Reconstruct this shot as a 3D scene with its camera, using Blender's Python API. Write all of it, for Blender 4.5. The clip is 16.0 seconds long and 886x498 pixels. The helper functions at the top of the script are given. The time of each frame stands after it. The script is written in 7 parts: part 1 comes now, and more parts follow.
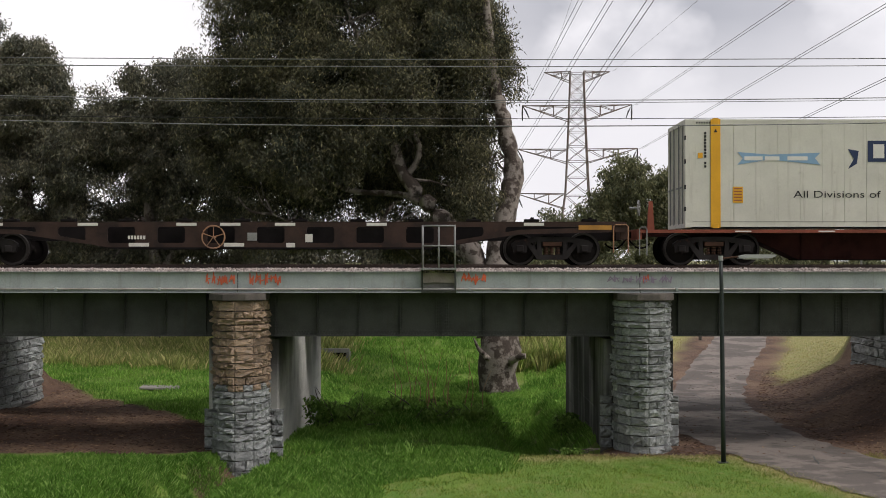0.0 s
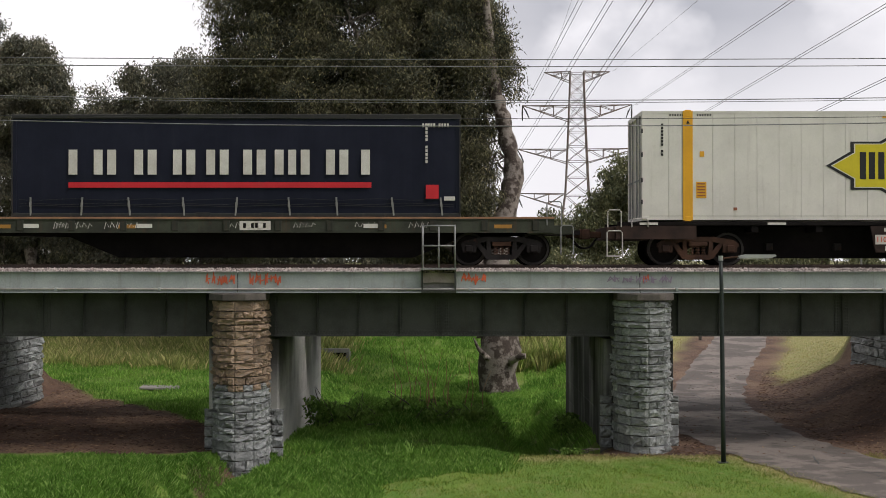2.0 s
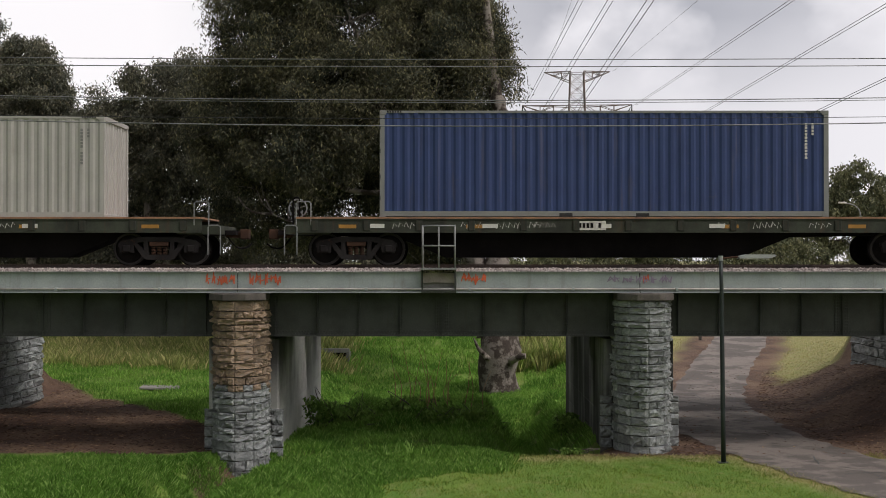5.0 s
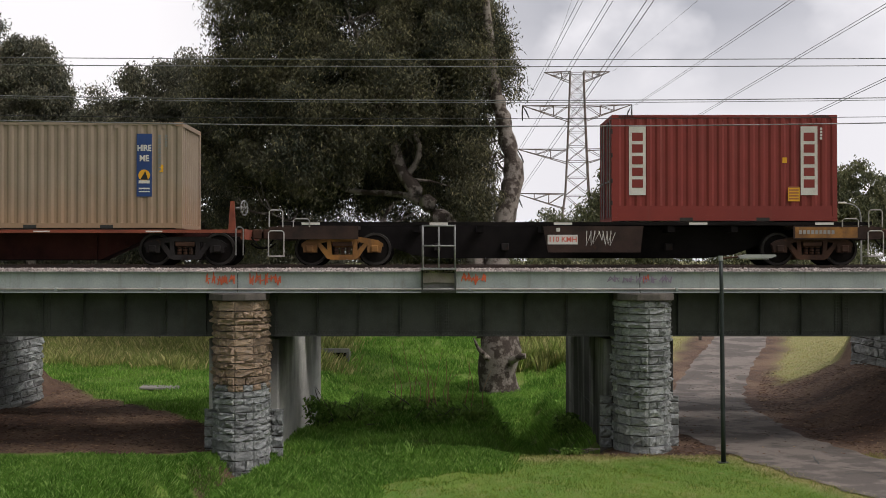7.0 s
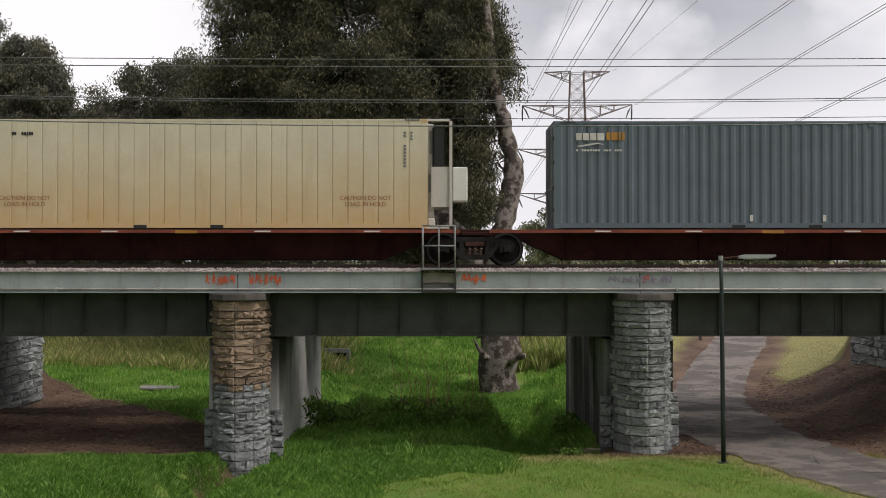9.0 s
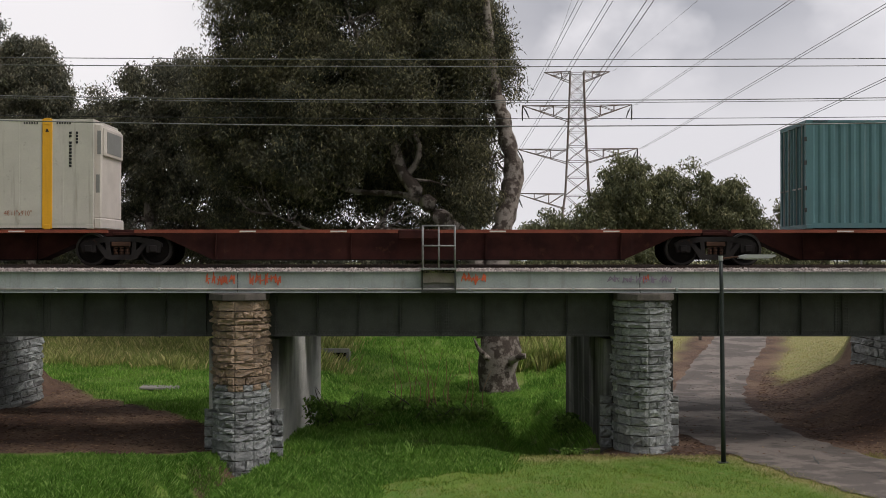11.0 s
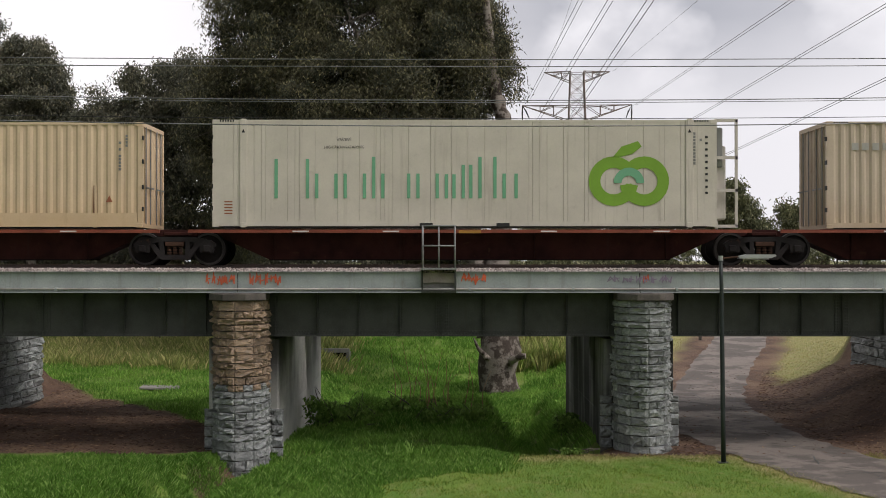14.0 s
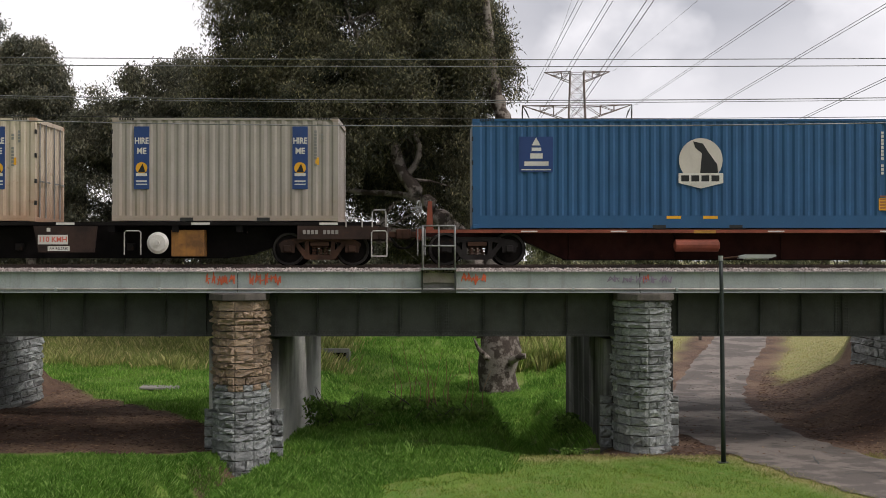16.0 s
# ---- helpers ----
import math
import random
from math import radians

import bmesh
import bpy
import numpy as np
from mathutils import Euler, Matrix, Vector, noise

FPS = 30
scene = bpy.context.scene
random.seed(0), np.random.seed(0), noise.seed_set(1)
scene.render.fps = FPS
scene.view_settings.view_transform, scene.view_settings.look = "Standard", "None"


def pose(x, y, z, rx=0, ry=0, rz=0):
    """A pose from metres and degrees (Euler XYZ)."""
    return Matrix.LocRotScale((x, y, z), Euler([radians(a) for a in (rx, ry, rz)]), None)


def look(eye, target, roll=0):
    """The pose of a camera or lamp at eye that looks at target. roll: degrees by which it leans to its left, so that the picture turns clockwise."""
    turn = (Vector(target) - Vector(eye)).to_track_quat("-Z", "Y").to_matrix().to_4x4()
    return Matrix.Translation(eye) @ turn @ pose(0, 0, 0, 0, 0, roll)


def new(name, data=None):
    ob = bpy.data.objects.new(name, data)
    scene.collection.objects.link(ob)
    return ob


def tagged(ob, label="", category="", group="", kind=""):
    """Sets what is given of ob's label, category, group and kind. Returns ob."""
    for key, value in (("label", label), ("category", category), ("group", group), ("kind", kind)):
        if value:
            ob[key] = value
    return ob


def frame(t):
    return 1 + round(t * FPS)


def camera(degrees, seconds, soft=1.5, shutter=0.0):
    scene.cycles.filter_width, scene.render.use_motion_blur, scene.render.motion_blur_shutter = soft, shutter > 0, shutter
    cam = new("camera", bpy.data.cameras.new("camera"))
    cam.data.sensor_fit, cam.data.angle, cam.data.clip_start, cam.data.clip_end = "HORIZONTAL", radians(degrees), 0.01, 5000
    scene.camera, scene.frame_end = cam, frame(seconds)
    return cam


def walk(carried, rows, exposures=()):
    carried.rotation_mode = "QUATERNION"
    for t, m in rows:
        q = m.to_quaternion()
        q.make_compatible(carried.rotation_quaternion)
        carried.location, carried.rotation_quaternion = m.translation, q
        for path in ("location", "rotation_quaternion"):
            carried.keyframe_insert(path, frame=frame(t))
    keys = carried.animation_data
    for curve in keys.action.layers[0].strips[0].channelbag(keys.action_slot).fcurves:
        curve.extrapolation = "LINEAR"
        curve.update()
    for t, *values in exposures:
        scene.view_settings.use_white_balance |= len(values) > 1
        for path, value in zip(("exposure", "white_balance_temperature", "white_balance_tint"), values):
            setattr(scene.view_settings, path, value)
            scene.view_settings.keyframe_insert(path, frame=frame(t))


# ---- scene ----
F_DEG = 41.49
cam = camera(F_DEG, 16.0, soft=0.9)
EYE = pose(0, 0, 5.2, 90.526, 0, 0)
walk(cam, [(0, EYE), (16, EYE)], exposures=[(t, e + 0.03, 6500, 15) for t, e in (
    (0, 0.03), (0.5, -0.2), (1.0, -0.5), (1.5, -0.1), (2.0, 0.05), (3.0, 0.05), (4.2, 0.0), (6.3, -0.15), (6.6, -0.15), (7.0, -0.05),
    (7.5, -0.18), (8.0, -0.1), (8.5, -0.05), (9.2, -0.03), (11.3, -0.22), (11.6, -0.2), (12.0, -0.12), (12.5, 0.0), (13.0, 0.05), (14.0, 0.0), (14.5, -0.1), (15.0, 0.05), (15.5, 0.23), (16, 0.06))])

# ---- light: overcast sky and a veiled sun ----
SUN_EL, SUN_AZ = radians(52), radians(122)
world = bpy.data.worlds.new("overcast")
scene.world = world
world.use_nodes = True
wn, wl = world.node_tree.nodes, world.node_tree.links
sky = wn.new("ShaderNodeTexSky")
sky.sky_type, sky.sun_disc, sky.sun_elevation, sky.sun_rotation = "NISHITA", False, SUN_EL, SUN_AZ
sky.dust_density, sky.air_density = 4.0, 1.0
veil = wn.new("ShaderNodeHueSaturation")
veil.inputs["Saturation"].default_value = 0.22
wl.new(sky.outputs[0], veil.inputs["Color"])
wl.new(veil.outputs[0], wn["Background"].inputs[0])
wn["Background"].inputs[1].default_value = 0.11
sun_data = bpy.data.lights.new("sun", "SUN")
sun_data.energy, sun_data.angle, sun_data.color = 1.25, radians(22), (1.0, 0.96, 0.9)
sun = new("sun", sun_data)
sun.matrix_world = look((20 * math.sin(SUN_AZ), 20 * math.cos(SUN_AZ), 20 * math.tan(SUN_EL)), (0, 0, 0))


# ---- materials ----
def node(nt, kind, **inputs):
    n = nt.nodes.new(kind)
    for key, value in inputs.items():
        n.inputs[key.replace("_", " ")].default_value = value
    return n


def mixer(nt, fac, a, b, blend="MIX"):
    n = nt.nodes.new("ShaderNodeMix")
    n.data_type, n.blend_type = "RGBA", blend
    for slot, v in ((0, fac), (6, a), (7, b)):
        if isinstance(v, bpy.types.NodeSocket):
            nt.links.new(v, n.inputs[slot])
        elif slot == 0:
            n.inputs[0].default_value = v
        else:
            n.inputs[slot].default_value = (*v, 1) if len(v) == 3 else v
    return n.outputs[2]


def ramp(nt, socket, lo, hi, a=0.0, b=1.0):
    n = nt.nodes.new("ShaderNodeMapRange")
    n.inputs[1].default_value, n.inputs[2].default_value = lo, hi
    n.inputs[3].default_value, n.inputs[4].default_value = a, b
    nt.links.new(socket, n.inputs[0])
    return n.outputs[0]


def cloud(nt, vec, scale, detail=5.0, rough=0.6, stretch=None):
    if stretch:
        mp = nt.nodes.new("ShaderNodeMapping")
        mp.inputs["Scale"].default_value = stretch
        nt.links.new(vec, mp.inputs["Vector"])
        vec = mp.outputs[0]
    n = node(nt, "ShaderNodeTexNoise", Scale=scale, Detail=detail, Roughness=rough)
    nt.links.new(vec, n.inputs["Vector"])
    return n.outputs["Fac"]


def mat(name, col, col2=None, rough=0.65, metal=0.0, scale=1.5, fine=40.0, bump=0.15, depth=0.01,
        streak=0.0, streak_col=(0.10, 0.045, 0.02), spots=0.0, spot_col=(0.09, 0.04, 0.02), island=0.0, per_object=0.0, spec=0.4, runs=(0.56, 0.74), run_size=(5.0, 5.0, 0.35), sharp=(0.38, 0.64), run_fade=None, grainy=(0.82, 1.16)):
    """A worn surface: two colours in broad patches, fine grain, run-down streaks and stains."""
    m = bpy.data.materials.new(name)
    m.use_nodes = True
    nt = m.node_tree
    b = nt.nodes["Principled BSDF"]
    b.inputs["Metallic"].default_value = metal
    b.inputs["Specular IOR Level"].default_value = spec
    tc = nt.nodes.new("ShaderNodeTexCoord").outputs["Object"]
    if per_object:
        info = nt.nodes.new("ShaderNodeObjectInfo")
        add = nt.nodes.new("ShaderNodeVectorMath")
        mul = nt.nodes.new("ShaderNodeMath")
        mul.operation = "MULTIPLY"
        mul.inputs[1].default_value = 37.0
        nt.links.new(info.outputs["Random"], mul.inputs[0])
        nt.links.new(tc, add.inputs[0])
        nt.links.new(mul.outputs[0], add.inputs[1])
        tc = add.outputs[0]
    col2 = col2 or tuple(c * 0.72 for c in col)
    broad = cloud(nt, tc, scale)
    c = mixer(nt, ramp(nt, broad, sharp[0], sharp[1]), col, col2)
    grain = cloud(nt, tc, fine, 3.0, 0.7)
    c = mixer(nt, 1.0, c, ramp_col(nt, grain, *grainy), "MULTIPLY")
    if streak:
        s = cloud(nt, tc, 1.0, 4.0, 0.65, run_size)
        s = ramp(nt, s, runs[0], runs[1], 0.0, streak)
        if run_fade:
            sep = nt.nodes.new("ShaderNodeSeparateXYZ")
            nt.links.new(tc, sep.inputs[0])
            mul = nt.nodes.new("ShaderNodeMath")
            mul.operation = "MULTIPLY"
            nt.links.new(s, mul.inputs[0])
            nt.links.new(ramp(nt, sep.outputs[2], run_fade[0], run_fade[1], 0.12, 1.0), mul.inputs[1])
            s = mul.outputs[0]
        c = mixer(nt, s, c, streak_col)
    if spots:
        s = cloud(nt, tc, 3.2, 6.0, 0.72)
        c = mixer(nt, ramp(nt, s, 0.60, 0.68, 0.0, spots), c, spot_col)
    if island:
        g = nt.nodes.new("ShaderNodeNewGeometry").outputs["Random Per Island"]
        c = mixer(nt, 1.0, c, ramp_col(nt, g, 1 - island, 1 + island), "MULTIPLY")
    if per_object:
        c = mixer(nt, 1.0, c, ramp_col(nt, info.outputs["Random"], 1 - per_object, 1 + per_object), "MULTIPLY")
    nt.links.new(c, b.inputs["Base Color"])
    nt.links.new(ramp(nt, broad, 0.3, 0.7, rough - 0.1, min(1.0, rough + 0.12)), b.inputs["Roughness"])
    if bump:
        bp = node(nt, "ShaderNodeBump", Strength=bump, Distance=depth)
        nt.links.new(grain, bp.inputs["Height"])
        nt.links.new(bp.outputs[0], b.inputs["Normal"])
    return m


def ramp_col(nt, socket, lo, hi):
    v = ramp(nt, socket, 0.2 if lo > 0.5 else 0.0, 0.8, lo, hi)
    n = nt.nodes.new("ShaderNodeCombineColor")
    for i in range(3):
        nt.links.new(v, n.inputs[i])
    return n.outputs[0]


def leaf_mat(name, a, b, c3, through_light=0.3):
    """Foliage: each leaf takes its own tint; a little light comes through."""
    m = bpy.data.materials.new(name)
    m.use_nodes = True
    nt = m.node_tree
    p = nt.nodes["Principled BSDF"]
    g = nt.nodes.new("ShaderNodeNewGeometry").outputs["Random Per Island"]
    tc = nt.nodes.new("ShaderNodeTexCoord").outputs["Object"]
    broad = cloud(nt, tc, 0.55, 5.0, 0.65)
    c = mixer(nt, ramp(nt, broad, 0.40, 0.62), a, b)
    c = mixer(nt, ramp(nt, g, 0.72, 1.0, 0.0, 0.85), c, c3)
    c = mixer(nt, 1.0, c, ramp_col(nt, g, 0.7, 1.3), "MULTIPLY")
    nt.links.new(c, p.inputs["Base Color"])
    p.inputs["Roughness"].default_value = 0.65
    p.inputs["Specular IOR Level"].default_value = 0.18
    tr = nt.nodes.new("ShaderNodeBsdfTranslucent")
    nt.links.new(c, tr.inputs["Color"])
    ms = nt.nodes.new("ShaderNodeMixShader")
    ms.inputs[0].default_value = through_light
    nt.links.new(p.outputs[0], ms.inputs[1])
    nt.links.new(tr.outputs[0], ms.inputs[2])
    nt.links.new(ms.outputs[0], nt.nodes["Material Output"].inputs[0])
    return m


RUST = (0.13, 0.055, 0.025)
M = {}
M["fascia"] = mat("painted_steel_grey", (0.33, 0.36, 0.35), (0.27, 0.30, 0.295), 0.55, streak=0.45, streak_col=(0.16, 0.15, 0.13), spots=0.3, spot_col=(0.2, 0.17, 0.14), fine=25)
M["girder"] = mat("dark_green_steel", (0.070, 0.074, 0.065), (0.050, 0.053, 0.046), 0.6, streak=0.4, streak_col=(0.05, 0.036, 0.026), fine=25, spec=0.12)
M["deck"] = mat("weathered_concrete", (0.3, 0.29, 0.27), (0.22, 0.21, 0.2), 0.85, fine=30, streak=0.5, streak_col=(0.07, 0.065, 0.06))
M["casing"] = mat("cast_concrete", (0.56, 0.55, 0.51), (0.43, 0.43, 0.40), 0.85, fine=22, bump=0.3, scale=0.8, streak=0.95, streak_col=(0.045, 0.042, 0.038), runs=(0.40, 0.58), run_size=(0.9, 0.27, 0.13), run_fade=(0.5, 2.6), spots=0.35, spot_col=(0.22, 0.25, 0.24))
# right casing: mould streaks, with the shade of its side darkened into the colour
M["casing_mould_shade"] = mat("mould_and_shade_concrete", (0.42, 0.42, 0.40), (0.26, 0.26, 0.25), 0.9, fine=22, bump=0.3, scale=0.8, streak=0.95, streak_col=(0.04, 0.04, 0.037), runs=(0.30, 0.50), run_size=(0.9, 0.5, 0.08), spots=0.35, spot_col=(0.12, 0.14, 0.12))
M["stone_grey"] = mat("blue_grey_stone", (0.34, 0.355, 0.345), (0.23, 0.245, 0.24), 0.9, fine=16, bump=0.9, depth=0.03, per_object=0.22, scale=3, spots=0.4, spot_col=(0.16, 0.13, 0.10))
M["stone_brown"] = mat("ochre_stone", (0.32, 0.225, 0.145), (0.21, 0.165, 0.125), 0.9, fine=14, bump=0.7, depth=0.03, per_object=0.25, scale=3, spots=0.5, spot_col=(0.12, 0.10, 0.085))
M["cap"] = mat("dark_cap_stone", (0.12, 0.105, 0.09), (0.07, 0.062, 0.055), 0.9, fine=20, bump=0.6, spots=0.5, spot_col=(0.2, 0.18, 0.15))
M["mortar"] = mat("old_mortar", (0.13, 0.12, 0.105), (0.085, 0.078, 0.07), 0.95, fine=30, bump=0.4)
M["asphalt"] = mat("worn_asphalt", (0.21, 0.18, 0.155), (0.125, 0.108, 0.095), 0.85, fine=60, bump=0.35, scale=0.8, sharp=(0.46, 0.54), spots=0.7, spot_col=(0.055, 0.055, 0.06))
M["ballast"] = mat("ballast_stone", (0.44, 0.38, 0.35), (0.30, 0.25, 0.23), 0.9, fine=30, bump=0.5, island=0.35)
M["rail"] = mat("rail_steel", (0.08, 0.055, 0.045), (0.05, 0.04, 0.035), 0.5, metal=0.6)
M["sleeper"] = mat("concrete_sleeper", (0.3, 0.28, 0.26), None, 0.9)
M["galv"] = mat("galvanised_steel", (0.27, 0.27, 0.265), (0.18, 0.18, 0.175), 0.5, metal=0.3)
M["pole"] = mat("dark_green_paint", (0.022, 0.03, 0.028), None, 0.5)
M["lamp_grey"] = mat("lamp_grey_paint", (0.35, 0.36, 0.35), None, 0.5)
M["graffiti"] = mat("orange_spray_paint", (0.62, 0.12, 0.05), None, 0.6, bump=0)
M["graffiti_purple"] = mat("purple_spray_paint", (0.25, 0.2, 0.27), None, 0.6, bump=0)
M["bark"] = mat("smooth_gum_bark", (0.25, 0.22, 0.19), (0.075, 0.06, 0.05), 0.95, fine=12, bump=0.8, depth=0.06, scale=2.4, sharp=(0.455, 0.545), spots=0.6, spot_col=(0.04, 0.032, 0.027), spec=0.15)
M["bark_dark"] = mat("dark_bark", (0.12, 0.10, 0.085), (0.07, 0.06, 0.05), 0.9, fine=9, bump=0.6, depth=0.05)
M["leaf_gum"] = leaf_mat("gum_leaf", (0.060, 0.068, 0.046), (0.130, 0.125, 0.073), (0.21, 0.19, 0.095))
M["leaf_gum_cool"] = leaf_mat("gum_leaf_cool", (0.095, 0.102, 0.076), (0.165, 0.160, 0.112), (0.22, 0.20, 0.13))
M["leaf_far"] = leaf_mat("far_leaf", (0.10, 0.115, 0.066), (0.17, 0.175, 0.09), (0.22, 0.21, 0.11))
M["leaf_weed"] = leaf_mat("weed_leaf", (0.13, 0.24, 0.05), (0.18, 0.30, 0.06), (0.26, 0.36, 0.10), 0.45)
M["grass_lush"] = leaf_mat("lush_grass", (0.10, 0.23, 0.028), (0.16, 0.31, 0.048), (0.33, 0.46, 0.15), 0.4)
# bank grass colour is lightened to make up for the deck's shade
M["grass_bank"] = leaf_mat("lightened_bank_grass", (0.125, 0.285, 0.042), (0.25, 0.46, 0.08), (0.36, 0.50, 0.14), 0.45)
M["grass_lawn"] = leaf_mat("mown_grass", (0.105, 0.205, 0.018), (0.165, 0.245, 0.026), (0.30, 0.28, 0.08))
M["grass_pale"] = leaf_mat("seeding_grass", (0.27, 0.35, 0.09), (0.42, 0.42, 0.16), (0.58, 0.49, 0.26))
M["grass_dry"] = leaf_mat("dry_grass", (0.32, 0.31, 0.10), (0.42, 0.36, 0.16), (0.55, 0.45, 0.25))
M["tower"] = mat("weathered_lattice_steel", (0.22, 0.20, 0.20), (0.19, 0.13, 0.11), 0.6, metal=0.3)
M["wire"] = mat("wire_aluminium", (0.22, 0.22, 0.22), None, 0.6, metal=0.4, bump=0)
M["wire_dark"] = mat("wire_dark", (0.03, 0.03, 0.03), None, 0.6, bump=0)
M["wheel"] = mat("wheel_steel", (0.016, 0.014, 0.013), (0.010, 0.009, 0.009), 0.95, spec=0.03)
M["tread"] = mat("bright_wheel_rim", (0.05, 0.045, 0.042), (0.028, 0.025, 0.024), 0.6, metal=0.3, spec=0.12)
M["bogie_dark"] = mat("grimy_cast_steel", (0.028, 0.025, 0.024), (0.016, 0.014, 0.014), 0.85, spots=0.4, spec=0.12)
M["bogie_rust"] = mat("rusty_cast_steel", (0.075, 0.038, 0.024), (0.03, 0.019, 0.015), 0.85, spots=0.4, spec=0.15)
M["bogie_yellow"] = mat("ochre_painted_bogie", (0.30, 0.135, 0.028), (0.13, 0.06, 0.02), 0.7, streak=0.6, streak_col=(0.05, 0.035, 0.025), spots=0.5)
M["wagon_brown"] = mat("brown_wagon_paint", (0.050, 0.030, 0.024), (0.027, 0.019, 0.017), 0.8, spec=0.15, spots=0.4, streak=0.4, streak_col=(0.04, 0.03, 0.025))
M["wagon_black"] = mat("black_underframe", (0.014, 0.012, 0.012), (0.009, 0.008, 0.008), 0.95, spec=0.06)
M["wagon_green"] = mat("dull_green_wagon_paint", (0.052, 0.058, 0.042), (0.033, 0.035, 0.028), 0.8, spec=0.2, spots=0.5, streak=0.5, streak_col=(0.09, 0.05, 0.03))
M["wagon_orange"] = mat("faded_orange_wagon_paint", (0.25, 0.058, 0.03), (0.16, 0.04, 0.022), 0.65, spots=0.3, streak=0.3)
M["wagon_red"] = mat("red_oxide_paint", (0.046, 0.015, 0.012), (0.026, 0.010, 0.009), 0.85, spec=0.1, spots=0.4, streak=0.5, streak_col=(0.04, 0.02, 0.018))
M["deck_wood"] = mat("worn_timber_edge", (0.33, 0.175, 0.095), (0.2, 0.12, 0.08), 0.85)
M["amber"] = mat("amber_reflector", (0.45, 0.22, 0.04), None, 0.4)
M["plate_white"] = mat("white_plate", (0.62, 0.60, 0.56), (0.5, 0.47, 0.43), 0.6, spots=0.3)
M["plate_red"] = mat("red_lettering", (0.62, 0.12, 0.08), None, 0.6, bump=0)
M["handrail_white"] = mat("white_handrail_paint", (0.42, 0.40, 0.37), (0.28, 0.26, 0.235), 0.6)


def paint(name, col, dirt=0.35, col2=None, rough=0.5, dirt_col=(0.16, 0.12, 0.085), spec=0.35):
    if name not in M:
        M[name] = mat(name, col, col2 or tuple(c * 0.88 for c in col), rough, scale=0.9, fine=18, bump=0.05, grainy=(0.95, 1.05),
                      streak=dirt, streak_col=dirt_col, spots=dirt * 0.5, spot_col=dirt_col, spec=spec)
    return M[name]


# ---- mesh helpers ----
def mesh_of(name, bm, material, smooth=False):
    me = bpy.data.meshes.new(name)
    bm.to_mesh(me)
    bm.free()
    me.materials.append(material)
    if smooth:
        me.polygons.foreach_set("use_smooth", [True] * len(me.polygons))
    return me


def part(name, bm, material, parent=None, label="", at=None, smooth=False):
    ob = new(name, mesh_of(name, bm, material, smooth) if isinstance(bm, bmesh.types.BMesh) else bm)
    if parent:
        ob.parent = parent
    if at is not None:
        ob.matrix_basis = at
    if label:
        ob["label"] = label
    return ob


def thing(name, label, category, at=None, group="", kind=""):
    ob = new(name)
    ob.empty_display_size = 0.2
    if at is not None:
        ob.matrix_basis = at
    return tagged(ob, label, category, group, kind)


def box(bm, x0, x1, y0, y1, z0, z1, bevel=0.0):
    v = [bm.verts.new((x, y, z)) for x in (x0, x1) for y in (y0, y1) for z in (z0, z1)]
    quads = [(0, 1, 3, 2), (4, 6, 7, 5), (0, 4, 5, 1), (2, 3, 7, 6), (0, 2, 6, 4), (1, 5, 7, 3)]
    f = [bm.faces.new([v[i] for i in q]) for q in quads]
    if bevel:
        edges = list({e for q in f for e in q.edges})
        bmesh.ops.bevel(bm, geom=edges, offset=bevel, segments=1, affect="EDGES")
    return bm


def B(*boxes, bevel=0.0):
    bm = bmesh.new()
    for b in boxes:
        box(bm, *b, bevel=bevel)
    return bm


def prism(bm, pts, y0, y1):
    """Extrudes an outline in x and z from y0 to y1."""
    a = [bm.verts.new((x, y0, z)) for x, z in pts]
    b = [bm.verts.new((x, y1, z)) for x, z in pts]
    n = len(pts)
    bm.faces.new(a)
    bm.faces.new(b[::-1])
    for i in range(n):
        bm.faces.new((a[i], b[i], b[(i + 1) % n], a[(i + 1) % n]))
    bmesh.ops.recalc_face_normals(bm, faces=bm.faces[:])
    return bm


def tube(bm, pts, radii, sides=8, rough=0.0, seed=0):
    """A tapered tube along points."""
    rings = []
    n = len(pts)
    for i, p in enumerate(pts):
        p = Vector(p)
        d = (Vector(pts[min(i + 1, n - 1)]) - Vector(pts[max(i - 1, 0)])).normalized()
        side = d.orthogonal().normalized() if abs(d.z) < 0.9 else Vector((1, 0, 0))
        side = (side - d * side.dot(d)).normalized()
        up = d.cross(side)
        r = radii[i] if hasattr(radii, "__len__") else radii
        ring = []
        for k in range(sides):
            a = 2 * math.pi * k / sides
            q = p + (side * math.cos(a) + up * math.sin(a)) * r
            if rough:
                q += (q - p) * rough * noise.noise(q * (0.6 / max(r, 0.05)) + Vector((seed, 0, 0)))
            ring.append(bm.verts.new(q))
        rings.append(ring)
    for a, b in zip(rings, rings[1:]):
        for k in range(sides):
            bm.faces.new((a[k], a[(k + 1) % sides], b[(k + 1) % sides], b[k]))
    bm.faces.new(rings[0][::-1])
    bm.faces.new(rings[-1])
    return bm


def spline(pts, radii, steps=5):
    """Points and radii along a smooth curve through the given ones."""
    out, rad = [], []
    p = [Vector(q) for q in pts]
    for i in range(len(p) - 1):
        a, b, c, d = p[max(i - 1, 0)], p[i], p[i + 1], p[min(i + 2, len(p) - 1)]
        for k in range(steps):
            t = k / steps
            out.append(0.5 * ((2 * b) + (c - a) * t + (2 * a - 5 * b + 4 * c - d) * t * t + (3 * b - a - 3 * c + d) * t ** 3))
            rad.append(radii[i] + (radii[i + 1] - radii[i]) * t)
    return out + [p[-1]], rad + [radii[-1]]


